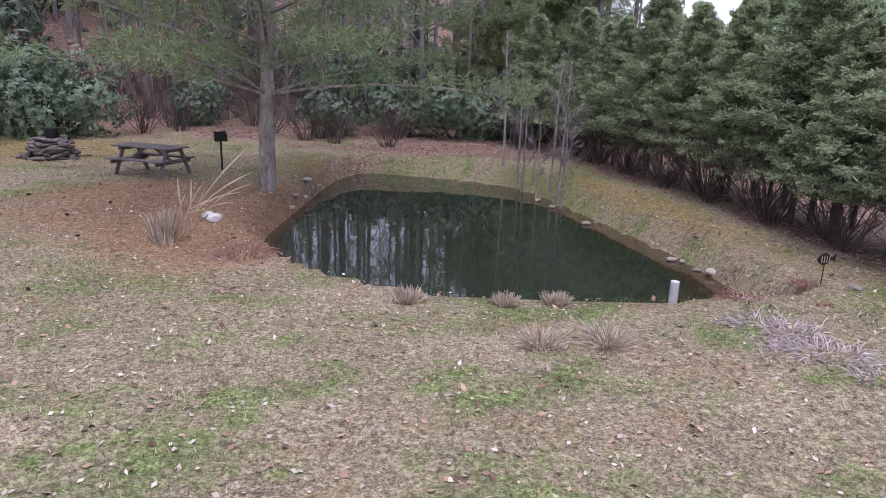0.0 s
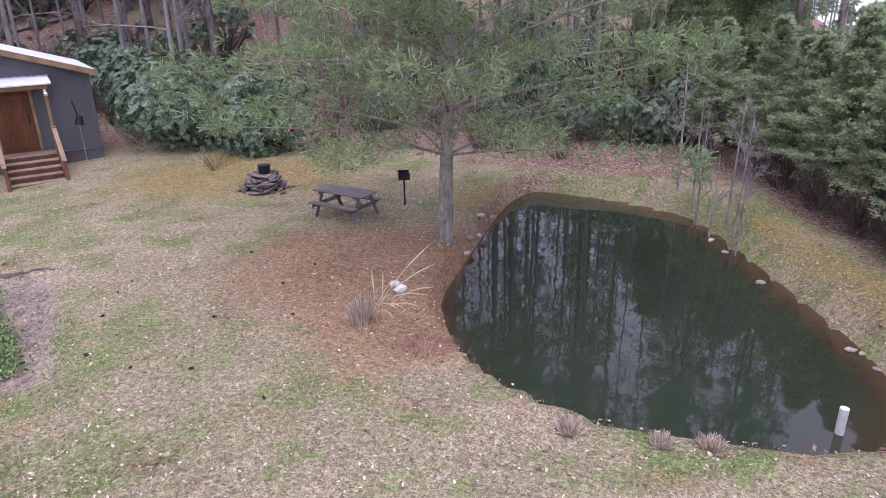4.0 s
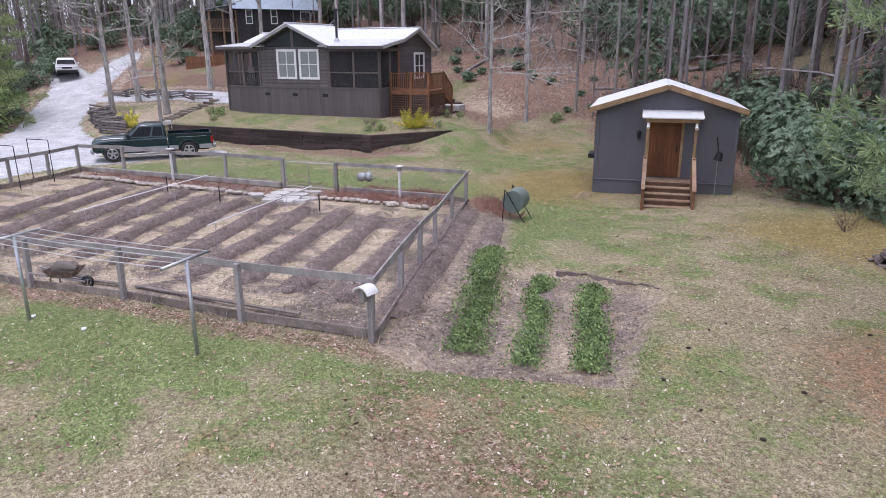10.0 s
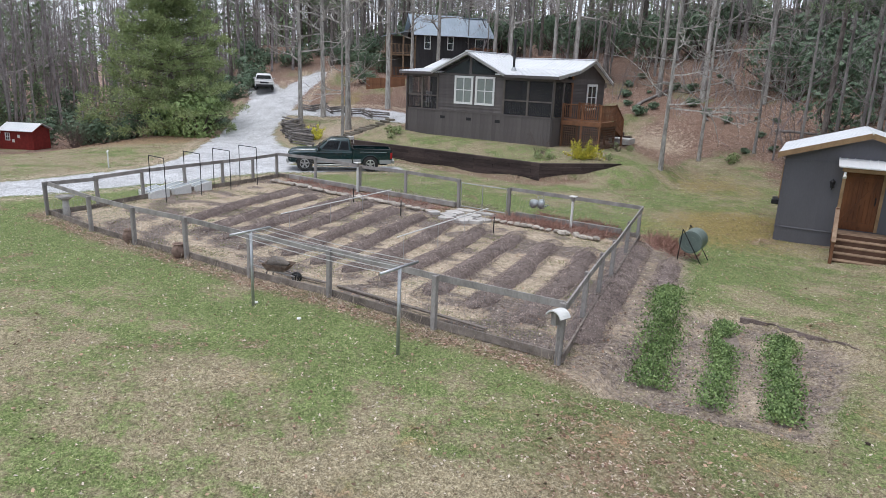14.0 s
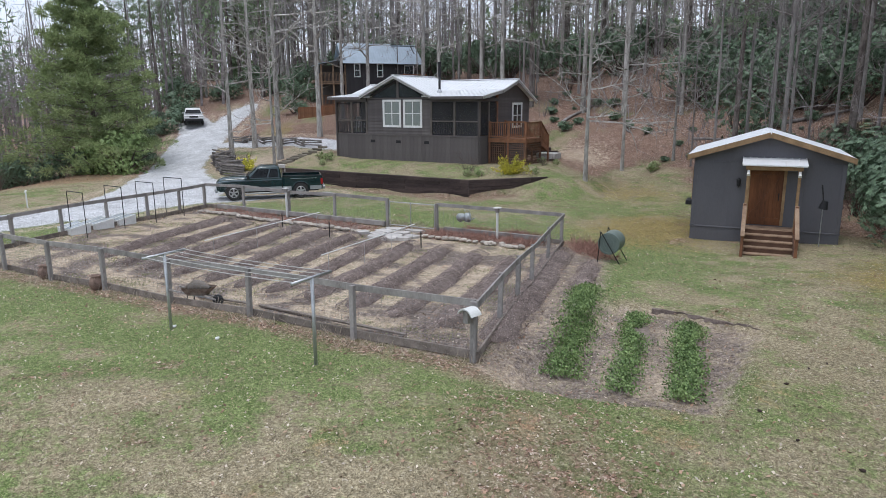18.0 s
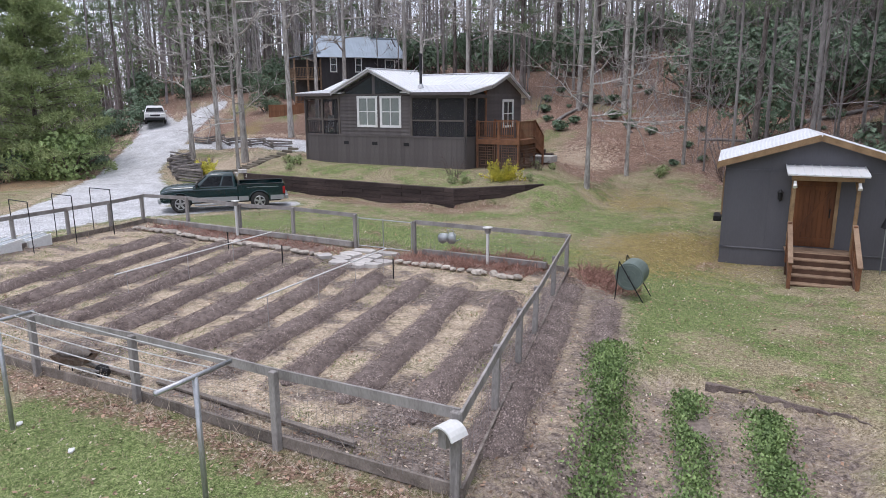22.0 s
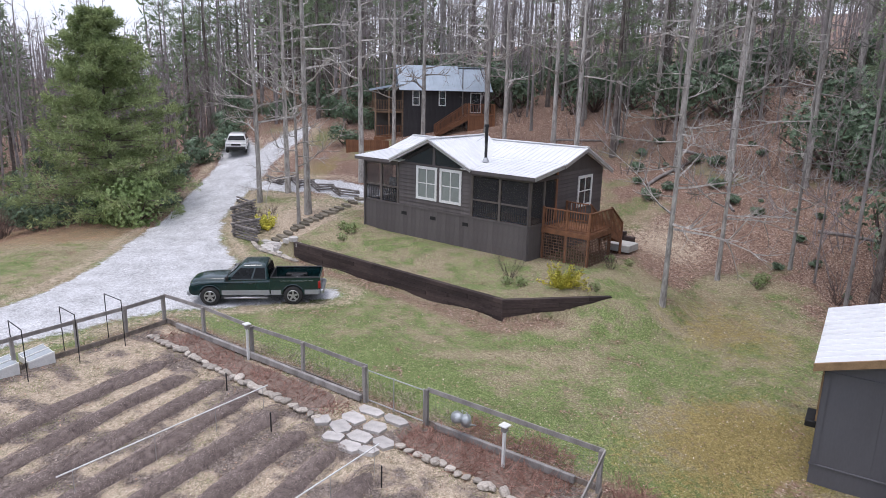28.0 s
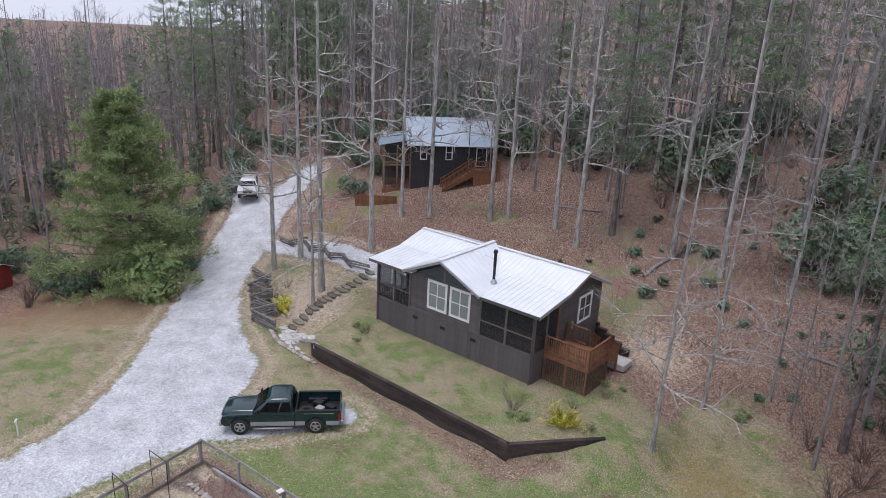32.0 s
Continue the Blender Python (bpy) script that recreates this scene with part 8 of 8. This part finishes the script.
west = scatter(80, -115, -22, -75, -9, lambda x, y: woods(x, y) > 2.2 and not (-62 < x < -47 and y > -24), 3, 1.5)
for i, (x, y) in enumerate(west):
    proto = PINE[i % 2] if i % 5 < 2 else BARE[i % 5]
    plant(proto, x, y, rng.uniform(0.85, 1.15), rng.uniform(0, 360), group="woods beyond the drive")
roadend = scatter(58, -112, -66, -14, 14, lambda x, y: woods(x, y) > 0.2 or rise(x, y) > 50, 13, 1.5)
for i, (x, y) in enumerate(roadend):
    proto = PINE[i // 2 % 2] if i % 2 == 0 else BARE[i % 5]
    plant(proto, x, y, rng.uniform(0.85, 1.1), rng.uniform(0, 360), group="woods at the drive's end")
for x, y, s, t in ((-55.5, -12.2, 1.0, 10),):
    plant(YOUNGPINE, x, y, s, t, group="young pines by the drive")
for i, (x, y, k) in enumerate(((7.2, 8.6, 0.82), (7.2, 10.3, 0.88), (7.1, 11.8, 0.8), (7.3, 13.3, 0.86), (7.0, 15.0, 0.8), (6.9, 16.8, 0.84), (6.7, 18.5, 0.8), (6.6, 20.3, 0.85), (6.2, 22.2, 0.8), (9.0, 9.6, 0.9), (9.1, 12.6, 0.85), (8.8, 15.8, 0.9), (8.5, 19.3, 0.85), (9.8, 7.4, 0.9), (7.6, 6.4, 0.75), (8.0, 24.0, 0.9), (5.2, 24.0, 0.75), (7.6, 9.5, 0.7), (7.5, 11.1, 0.72), (7.6, 12.6, 0.68), (7.4, 14.2, 0.7), (7.4, 15.9, 0.72), (7.2, 17.7, 0.68), (7.0, 19.4, 0.7), (6.6, 21.3, 0.68), (8.3, 8.0, 0.95), (8.1, 11.3, 0.98), (8.2, 14.0, 0.9), (8.0, 17.0, 0.97), (7.8, 20.6, 0.95), (9.6, 11.0, 1.0), (9.4, 14.4, 1.05), (9.2, 17.6, 1.0))):
    plant(HEMLOCK[i % 2], x + 0.85 - 0.2 * (y - 10), y, min(k, 0.88) * (0.86 + 0.1 * math.sin(i * 2.4)), rng.uniform(0, 360), group="hemlock screen along the dam")
for i, (x, y, s) in enumerate(((-14.4, 21.4, 2.1), (-16.6, 22.4, 2.1), (-12.2, 21.5, 1.9), (-18.6, 24.2, 1.8), (-9.0, 25.5, 1.2), (0.5, 25.5, 1.5), (2.5, 26.5, 1.6), (-1.5, 26.5, 1.4), (4.6, 26.0, 1.5), (-4.2, 25.0, 1.2), (-54.2, -14.9, 1.3), (-55.0, -17.2, 1.4), (-53.8, -12.8, 1.2), (-61.5, -10.5, 1.6), (-65, -10.5, 1.4), (-63.2, -13.5, 1.6), (-47.0, -25.5, 1.3), (-33.0, -28.5, 1.7), (-29.5, -29.5, 1.4), (-66.5, 3.2, 1.2), (-52.8, 7.4, 0.7), (8.4, 7.8, 0.7), (-61.5, -24.0, 1.5), (-61, -20.5, 1.6), (-57.5, -18.9, 1.3), (-56.5, -9.6, 1.2), (-68, -9.0, 1.5), (-71, -7.5, 1.4), (-75.5, -8, 1.6), (-78, -3.5, 1.7), (-76, 1.5, 1.6), (-72.5, 3.6, 1.5), (-70, 5.2, 1.3), (-79, 5, 1.8), (-82, 0, 1.8), (-82, -8, 1.9), (-20.5, 26.0, 1.8), (-22.5, 27.5, 2.0), (-24.5, 28.5, 2.0), (-18.5, 27.5, 2.0), (-27, 29.5, 1.9), (-16, 26, 1.8))):
    plant(RHODO[i % 2], x, y, s, rng.uniform(0, 360), group="rhododendrons")
thicket = scatter(120, -105, -18, 8, 75, lambda x, y: 61 < rise(x, y) < 84 and (y > 24 or rise(x, y) > 63), 5, 1.9) + scatter(46, -46, -18, 30, 52, lambda x, y: 51 < rise(x, y) < 62, 25, 1.5)
for i, (x, y) in enumerate(thicket):
    plant(RHODO_FAR[i % 2], x, y, rng.uniform(1.3, 2.8), rng.uniform(0, 360), group="rhododendron thicket on the hill")
shade = scatter(16, -36, 8, 26.5, 46, lambda x, y: y > 28.5, 15, 2.4) + scatter(40, -90, -24, -50, -20, lambda x, y: woods(x, y) > 1.6, 16, 2.4)
for i, (x, y) in enumerate(shade):
    plant(RHODO_FAR[i % 2], x, y, rng.uniform(1.2, 2.4), rng.uniform(0, 360), group="evergreen undergrowth in the woods")
low = scatter(80, -66, -24, 8, 46, lambda x, y: 40.5 < rise(x, y) < 58, 6, 1.3)
for i, (x, y) in enumerate(low):
    plant(RHODO_LOW, x, y, rng.uniform(0.35, 1.35), rng.uniform(0, 360), group="evergreen sprigs on the slope")
brush = scatter(130, -32, 10, 22.3, 36, lambda x, y: woods(x, y) > 0.8, 7, 0.9) + scatter(40, -62, -24, -40, -18, lambda x, y: woods(x, y) > 1.0, 8, 1.2) + scatter(40, -75, -30, 18, 60, lambda x, y: rise(x, y) > 52, 9, 1.6)
for i, (x, y) in enumerate(brush):
    plant(BRUSH[i % 2], x, y, rng.uniform(0.7, 1.3), rng.uniform(0, 360), group="undergrowth")
for i, (x, y) in enumerate([(7.0 + 0.35 * math.sin(k * 2.1), 6.0 + k * 0.62) for k in range(28)]):
    plant(BRUSH[i % 2], x + 0.9 - 0.26 * (y - 10), y, rng.uniform(0.7, 1.1), rng.uniform(0, 360), group="undergrowth")

SAPLING = twiggy("sapling", 95, 5, 2.6, 0.22, "thin bare sapling on the leaf litter", M_TWIG)
protos.append(SAPLING)
for x, y in scatter(70, -66, -22, 10, 48, lambda x, y: 41 < rise(x, y) < 62, 19, 1.4):
    plant(SAPLING, x, y, rng.uniform(0.6, 1.5), rng.uniform(0, 360), group="saplings on the slope")
for x, y, l, a, k in ((-38, 27.5, 4.5, 40, 0.1), (-47.5, 22.5, 5.5, 120, 0.12), (-36.5, 31.5, 6, 75, 0.14), (-52, 26.5, 5, 20, 0.11), (-42, 25.2, 3.5, 160, 0.08), (-31, 27.5, 4, 100, 0.1), (-58.5, 19.2, 4, 60, 0.1)):
    g = Geo()
    g.tube([Vector((f * l, 0.12 * math.sin(f * 5), 0.02 * math.sin(f * 9))) for f in (0, 0.25, 0.5, 0.75, 1)], [k, k * 0.95, k * 0.85, k * 0.75, k * 0.55], 8)
    dz = gz(x + l * math.cos(math.radians(a)), y + l * math.sin(math.radians(a))) - gz(x, y)
    solid("fallen_log", g.mesh("fallen_log", M_BARK, True), None, pose(x, y, gz(x, y) + k * 0.7) @ pose(0, 0, 0, 0, 0, a) @ pose(0, 0, 0, 0, -math.degrees(math.atan2(dz, l)), 0), "fallen grey log on the leaf litter", "log", "fallen logs")

# the big pine by the water
PONDPINE = conifer("white_pine", 33, 15.0, 0.15, 0.12, lambda g: 5.6 * (1 - g) ** 0.6 + 0.4, 24, 5, 92, 0.2, 12, "large airy pine with drooping limbs beside the pond", M_WHITEPINE, droop=-0.03, rise_=0.3, bark=M_LICHEN, width=0.06, limb=0.006)
PONDPINE.matrix_basis = pose(-3.25, 13.9, gz(-3.25, 13.9) + 0.02, 0, 2, 30)
# slim birches on the far bank
BIRCH = bare_tree("slim_tree", 51, 4.6, 0.035, 0.22, 16, 0.26, 3, "slim pale bare tree on the pond bank", M_GREYBARK, 0.06, 5, (0.5, 1.4), (0.0, 0.1))
for x, y, s in ((2.1, 19.7, 1.1), (2.45, 18.8, 1.0), (2.55, 18.3, 0.9), (3.2, 17.5, 1.05), (3.3, 16.7, 1.0), (3.3, 16.0, 0.75), (2.8, 17.2, 0.7)):
    plant(BIRCH, x, y, s * 0.74, rng.uniform(0, 360), group="slim trees on the far bank")
RUSTY = twiggy("rusty_sapling", 52, 9, 6.0, 0.16, "sapling with a haze of rusty buds", M_TWIG, M_RUSTLEAF, 60)
for x, y, s in ((-44.5, -27.5, 1.2), (-43, -26.2, 0.8)):
    plant(RUSTY, x, y, s, rng.uniform(0, 360), group="budding saplings")
FORSYTHIA = twiggy("forsythia", 53, 34, 1.15, 0.75, "yellow flowering forsythia shrub", None, M_YELLOW, 95)
for x, y, s in ((-34.1, 13.1, 1.0), (-49.3, -1.2, 0.95)):
    plant(FORSYTHIA, x, y, s, rng.uniform(0, 360), group="forsythias")
LAUREL = rhododendron("laurel", 86, 1300, 1.5, 0.085, "large bright green evergreen shrub under the pine", M_LAUREL)
for x, y, s in ((-52.3, -9.9, 1.9), (-53.4, -12.0, 1.6)):
    plant(LAUREL, x, y, s, 30, group="evergreen shrubs by the drive")
protos.append(LAUREL)
BOXWOOD = rhododendron("small_shrub", 54, 60, 0.42, 0.09, "small olive green garden shrub", M_YOUNG, 1.0)
for x, y, s in ((-34.9, 11.6, 0.9), (-35.3, 11.0, 0.8), (-43.9, 4.0, 1.2), (-44.3, 3.6, 1.0), (-37.2, 16.4, 0.8), (-36.8, 17.2, 0.7), (-33.6, 14.4, 0.8), (-43.2, 3.6, 0.8), (-34.2, 22.1, 1.2), (-34.5, 22.6, 1.0)):
    plant(BOXWOOD, x, y, s, rng.uniform(0, 360), group="garden shrubs")
HYDRANGEA = twiggy("bare_garden_shrub", 55, 26, 0.9, 0.5, "bare twiggy garden shrub")
for x, y, s in ((-35.7, 11.2, 1.6), (-51.0, -2.0, 1.2), (-50.2, -1.5, 1.3), (-52.3, -1.2, 1.0), (-12.3, 18.2, 1.1), (-36.0, 16.0, 1.1), (-35.1, 14.0, 0.9)):
    plant(HYDRANGEA, x, y, s, rng.uniform(0, 360), group="bare garden shrubs")
for p in (*protos, BIRCH, RUSTY, FORSYTHIA, BOXWOOD, HYDRANGEA):
    for o in (*p.children_recursive, p):
        bpy.data.objects.remove(o)

# thin woods beyond, too many to count
far, rf = Geo(), random.Random(77)
count = 0
while count < 1900:
    x, y = rf.uniform(-190, 60), rf.uniform(-120, 130)
    if (rise(x, y) < 72 and not (y > 44) and not (woods(x, y) > 4 and y < -20) and not (x < -76 and woods(x, y) > 2)) or (-20 < x and y < 30) or x > 0.24 * y + 2 and y > 0 or gravel(np.array(x), np.array(y)) > -3 or (y > 5 and rf.random() < 0.68):
        continue
    count += 1
    z, h, r = gz(x, y), rf.uniform(12, 20), rf.uniform(0.09, 0.18)
    top = Vector((x + rf.uniform(-1, 1), y + rf.uniform(-1, 1), z + h))
    far.tube([Vector((x, y, z - 0.3)), top], [r, 0.03], 5)
    for _ in range(14):
        f = rf.uniform(0.3, 1)
        p = Vector((x, y, z)).lerp(top, f)
        d = unit(rf, 0.4)
        q = p + d * h * 0.2 * (1.2 - f)
        far.tube([p, q], [0.04, 0.012], 3)
        for _ in range(3):
            s = p.lerp(q, rf.uniform(0.3, 1))
            far.tube([s, s + (d + unit(rf, 0.3)).normalized() * h * 0.07], [0.018, 0.008], 3)
green, rg = Geo(), random.Random(78)
n = 0
while n < 680:
    x, y = rg.uniform(-150, 40), rg.uniform(-100, 110)
    if not ((rise(x, y) > 74 and y > -8) or y > 42 or (x < -74 and woods(x, y) > 2) or (woods(x, y) > 6 and y < -24 and x < -18)) or gravel(np.array(x), np.array(y)) > -3 or (x > 0.24 * y + 2 and y > 0):
        continue
    n += 1
    z, h = gz(x, y), rg.choice((3, 3.5, 4, 9) if rise(x, y) > 74 and y > -8 else (5, 7, 14, 18))
    for _ in range(120):
        f = rg.random()
        w = (0.5 + 0.14 * h) * (1.05 - f) ** 0.8
        a = rg.uniform(0, 6.283)
        d = unit(rg, -0.1)
        c = Vector((x + math.cos(a) * w * rg.random() ** 0.5, y + math.sin(a) * w * rg.random() ** 0.5, z + h * (0.06 + 0.94 * f if h < 10 else 0.35 + 0.65 * f)))
        green.leaf(c, d, d.orthogonal().normalized(), rg.uniform(0.5, 1.0), 0.16)
tagged(new("far_evergreens", green.mesh("far_evergreens", M_NEEDLE)), "distant evergreen understorey of the woods", "woods", kind="stuff")
tagged(new("far_woods", far.mesh("far_woods", M_TWIG)), "distant bare woods on the ridges", "woods", kind="stuff")

# ---- grass blades and fallen leaves, too many to count ----
M_DRYBLADE = material("dry_grass_blades", (0.5, 0.44, 0.3), 0.9, second=(0.26, 0.22, 0.14), scale=2, fine=9, bump=0.0, island=0.45)
M_GREENBLADE = material("green_grass_blades", (0.26, 0.29, 0.125), 0.85, second=(0.12, 0.15, 0.055), scale=2, fine=9, bump=0.0, island=0.4)
M_LEAF = material("fallen_leaves", (0.43, 0.3, 0.215), 0.85, second=(0.18, 0.105, 0.068), scale=2, fine=9, bump=0.0, island=0.55)
M_PALELEAF = material("pale_fallen_leaves", (0.62, 0.55, 0.46), 0.85, second=(0.46, 0.38, 0.3), scale=2, fine=9, bump=0.0, island=0.3)


def blades(name, n, region, keep, mat, l, w, label, seed, up=1.0, category="grass"):
    """Loose three-cornered blades strewn over a stretch of ground."""
    r = np.random.RandomState(seed)
    x, y = r.uniform(region[0], region[1], n), r.uniform(region[2], region[3], n)
    ok = keep(x, y, r.rand(n))
    x, y = x[ok], y[ok]
    n = len(x)
    z = ground(x, y)
    a = r.uniform(0, 6.283, n)
    ll = l * r.uniform(0.5, 1.2, n)
    tx, ty = r.normal(0, 0.6, n), r.normal(0, 0.6, n)
    t = np.stack([tx, ty, np.full(n, up)], 1)
    t /= np.linalg.norm(t, axis=1)[:, None]
    base = np.stack([x, y, z - 0.004], 1)
    side = np.stack([np.cos(a), np.sin(a), np.zeros(n)], 1) * w
    v = np.stack([base - side, base + side, base + t * ll[:, None]], 1).reshape(-1, 3)
    me = bpy.data.meshes.new(name)
    me.vertices.add(len(v))
    me.vertices.foreach_set("co", v.ravel())
    me.loops.add(3 * n)
    me.loops.foreach_set("vertex_index", np.arange(3 * n))
    me.polygons.add(n)
    me.polygons.foreach_set("loop_start", np.arange(n) * 3)
    me.update()
    me.materials.append(mat)
    return tagged(new(name, me), label, category, kind="stuff")


def strewn(name, n, region, keep, mat, size, label, seed):
    """Curled leaves lying about: four-cornered, each tilted its own way."""
    r = np.random.RandomState(seed)
    x, y = r.uniform(region[0], region[1], n), r.uniform(region[2], region[3], n)
    ok = keep(x, y, r.rand(n))
    x, y = x[ok], y[ok]
    n = len(x)
    z = ground(x, y) + 0.015
    a = r.uniform(0, 6.283, n)
    s = size * r.uniform(0.5, 1.3, n)
    u = np.stack([np.cos(a), np.sin(a), r.normal(0, 0.35, n)], 1) * s[:, None]
    q = np.stack([-np.sin(a), np.cos(a), r.normal(0, 0.35, n)], 1) * (s * 0.6)[:, None]
    c = np.stack([x, y, z], 1)
    v = np.stack([c - u, c - q, c + u, c + q], 1).reshape(-1, 3)
    me = bpy.data.meshes.new(name)
    me.vertices.add(len(v))
    me.vertices.foreach_set("co", v.ravel())
    me.loops.add(4 * n)
    me.loops.foreach_set("vertex_index", np.arange(4 * n))
    me.polygons.add(n)
    me.polygons.foreach_set("loop_start", np.arange(n) * 4)
    me.update()
    me.materials.append(mat)
    return tagged(new(name, me), label, "leaves", kind="stuff")


def lawn(x, y):
    z = zones(x, y)
    return np.clip(1 - np.maximum.reduce([z["litter"] * 0.8, z["soil"], z["sand"], z["gravel"] * 2, z["needle"] * 0.7]), 0, 1) * (pond_depth(x, y) < -0.35) * (inside(x, y, GARDEN) < 0)


def close(x, y, reach):
    return np.exp(-np.hypot(x + 4, y - 1.5) / reach)


blades("dry_grass", 420000, (-36, 7, -20, 22), lambda x, y, k: k < lawn(x, y) * (0.3 + close(x, y, 14)), M_DRYBLADE, 0.05, 0.0055, "short dry winter grass of the lawn", 1)
blades("green_grass", 420000, (-36, 7, -20, 22), lambda x, y, k: k < lawn(x, y) * np.clip(zones(x, y)["green"] * 1.6 - 0.1, 0, 1) * (0.3 + close(x, y, 14)), M_GREENBLADE, 0.052, 0.0055, "short green grass of the lawn", 2)
strewn("fallen_leaves", 300000, (-62, 8, -22, 42), lambda x, y, k: k < np.clip(zones(x, y)["litter"], 0.15, 1) * (pond_depth(x, y) < -0.2) * (gravel(x, y) < 0) * (0.3 + 0.7 * (woods(x, y) < 6)), M_LEAF, 0.036, "brown fallen leaves on grass and slope", 3)
strewn("pale_leaves", 110000, (-40, 8, -16, 24), lambda x, y, k: k < 0.3 * (pond_depth(x, y) < -0.2) * (0.3 + close(x, y, 18)), M_PALELEAF, 0.026, "small pale leaves scattered over the lawn", 4)


def in_beds(x, y):
    """Nearness to a heaped row, from 0 to 1."""
    best = np.full(np.shape(x), -9.0)
    for i in range(-1, 10):
        px, py = -13.75 - 1.13 * i, 2.45 - 0.93 * i
        l = 7.9 if i < 8 else 7.1
        best = np.maximum(best, near_line(x, y, [(px, py, 0.34), (px - 0.842 * l, py + 0.54 * l, 0.34)]))
    best = np.maximum(best, near_line(x, y, [(-11.3, 4.1, 0.45), (-20.2, 9.8, 0.45)]))
    best = np.maximum(best, near_line(x, y, [(-15.0, 7.9, 0.28), (-17.8, 9.7, 0.28)]))
    return best


M_WEED = material("path_weeds", (0.27, 0.3, 0.12), 0.85, second=(0.15, 0.17, 0.06), scale=2, fine=9, bump=0.0, island=0.45)
blades("garden_weeds", 260000, (-36, -9, -11, 11), lambda x, y, k: (inside(x, y, GARDEN) > 0.3) & (in_beds(x, y) < 0.02) & (k < smooth(0.5, 0.68, fbm(x, y, 0.9, 51)) * 0.8), M_WEED, 0.05, 0.009, "low weeds on the garden paths", 7, category="weeds")
M_CHIP = material("mulch_chips", (0.4, 0.33, 0.295), 0.95, second=(0.13, 0.1, 0.09), scale=2, fine=9, bump=0.0, island=0.6)
r = np.random.RandomState(12)
x, y = r.uniform(-36, -9, 1400000), r.uniform(-10, 11.5, 1400000)
d = in_beds(x, y)
ok = (d > -0.08) & (r.rand(1400000) < 0.75)
x, y, d = x[ok], y[ok], d[ok]
n = len(x)
z = ground(x, y) + 0.17 * np.clip(1 - ((0.33 - np.clip(d, 0, 0.33)) / 0.35) ** 2, 0, 1) ** 0.8 + 0.012
a, s = r.uniform(0, 6.283, n), 0.016 * r.uniform(0.4, 1.4, n)
u = np.stack([np.cos(a), np.sin(a), r.normal(0, 0.5, n)], 1) * s[:, None]
q = np.stack([-np.sin(a), np.cos(a), r.normal(0, 0.5, n)], 1) * (s * 0.45)[:, None]
c = np.stack([x, y, z], 1)
v = np.stack([c - u - q, c + u - q, c + q], 1).reshape(-1, 3)
me = bpy.data.meshes.new("mulch_chips")
me.vertices.add(len(v))
me.vertices.foreach_set("co", v.ravel())
me.loops.add(3 * n)
me.loops.foreach_set("vertex_index", np.arange(3 * n))
me.polygons.add(n)
me.polygons.foreach_set("loop_start", np.arange(n) * 3)
me.update()
me.materials.append(M_CHIP)
tagged(new("mulch_chips", me), "loose bark chips on the garden beds", "mulch", kind="stuff")
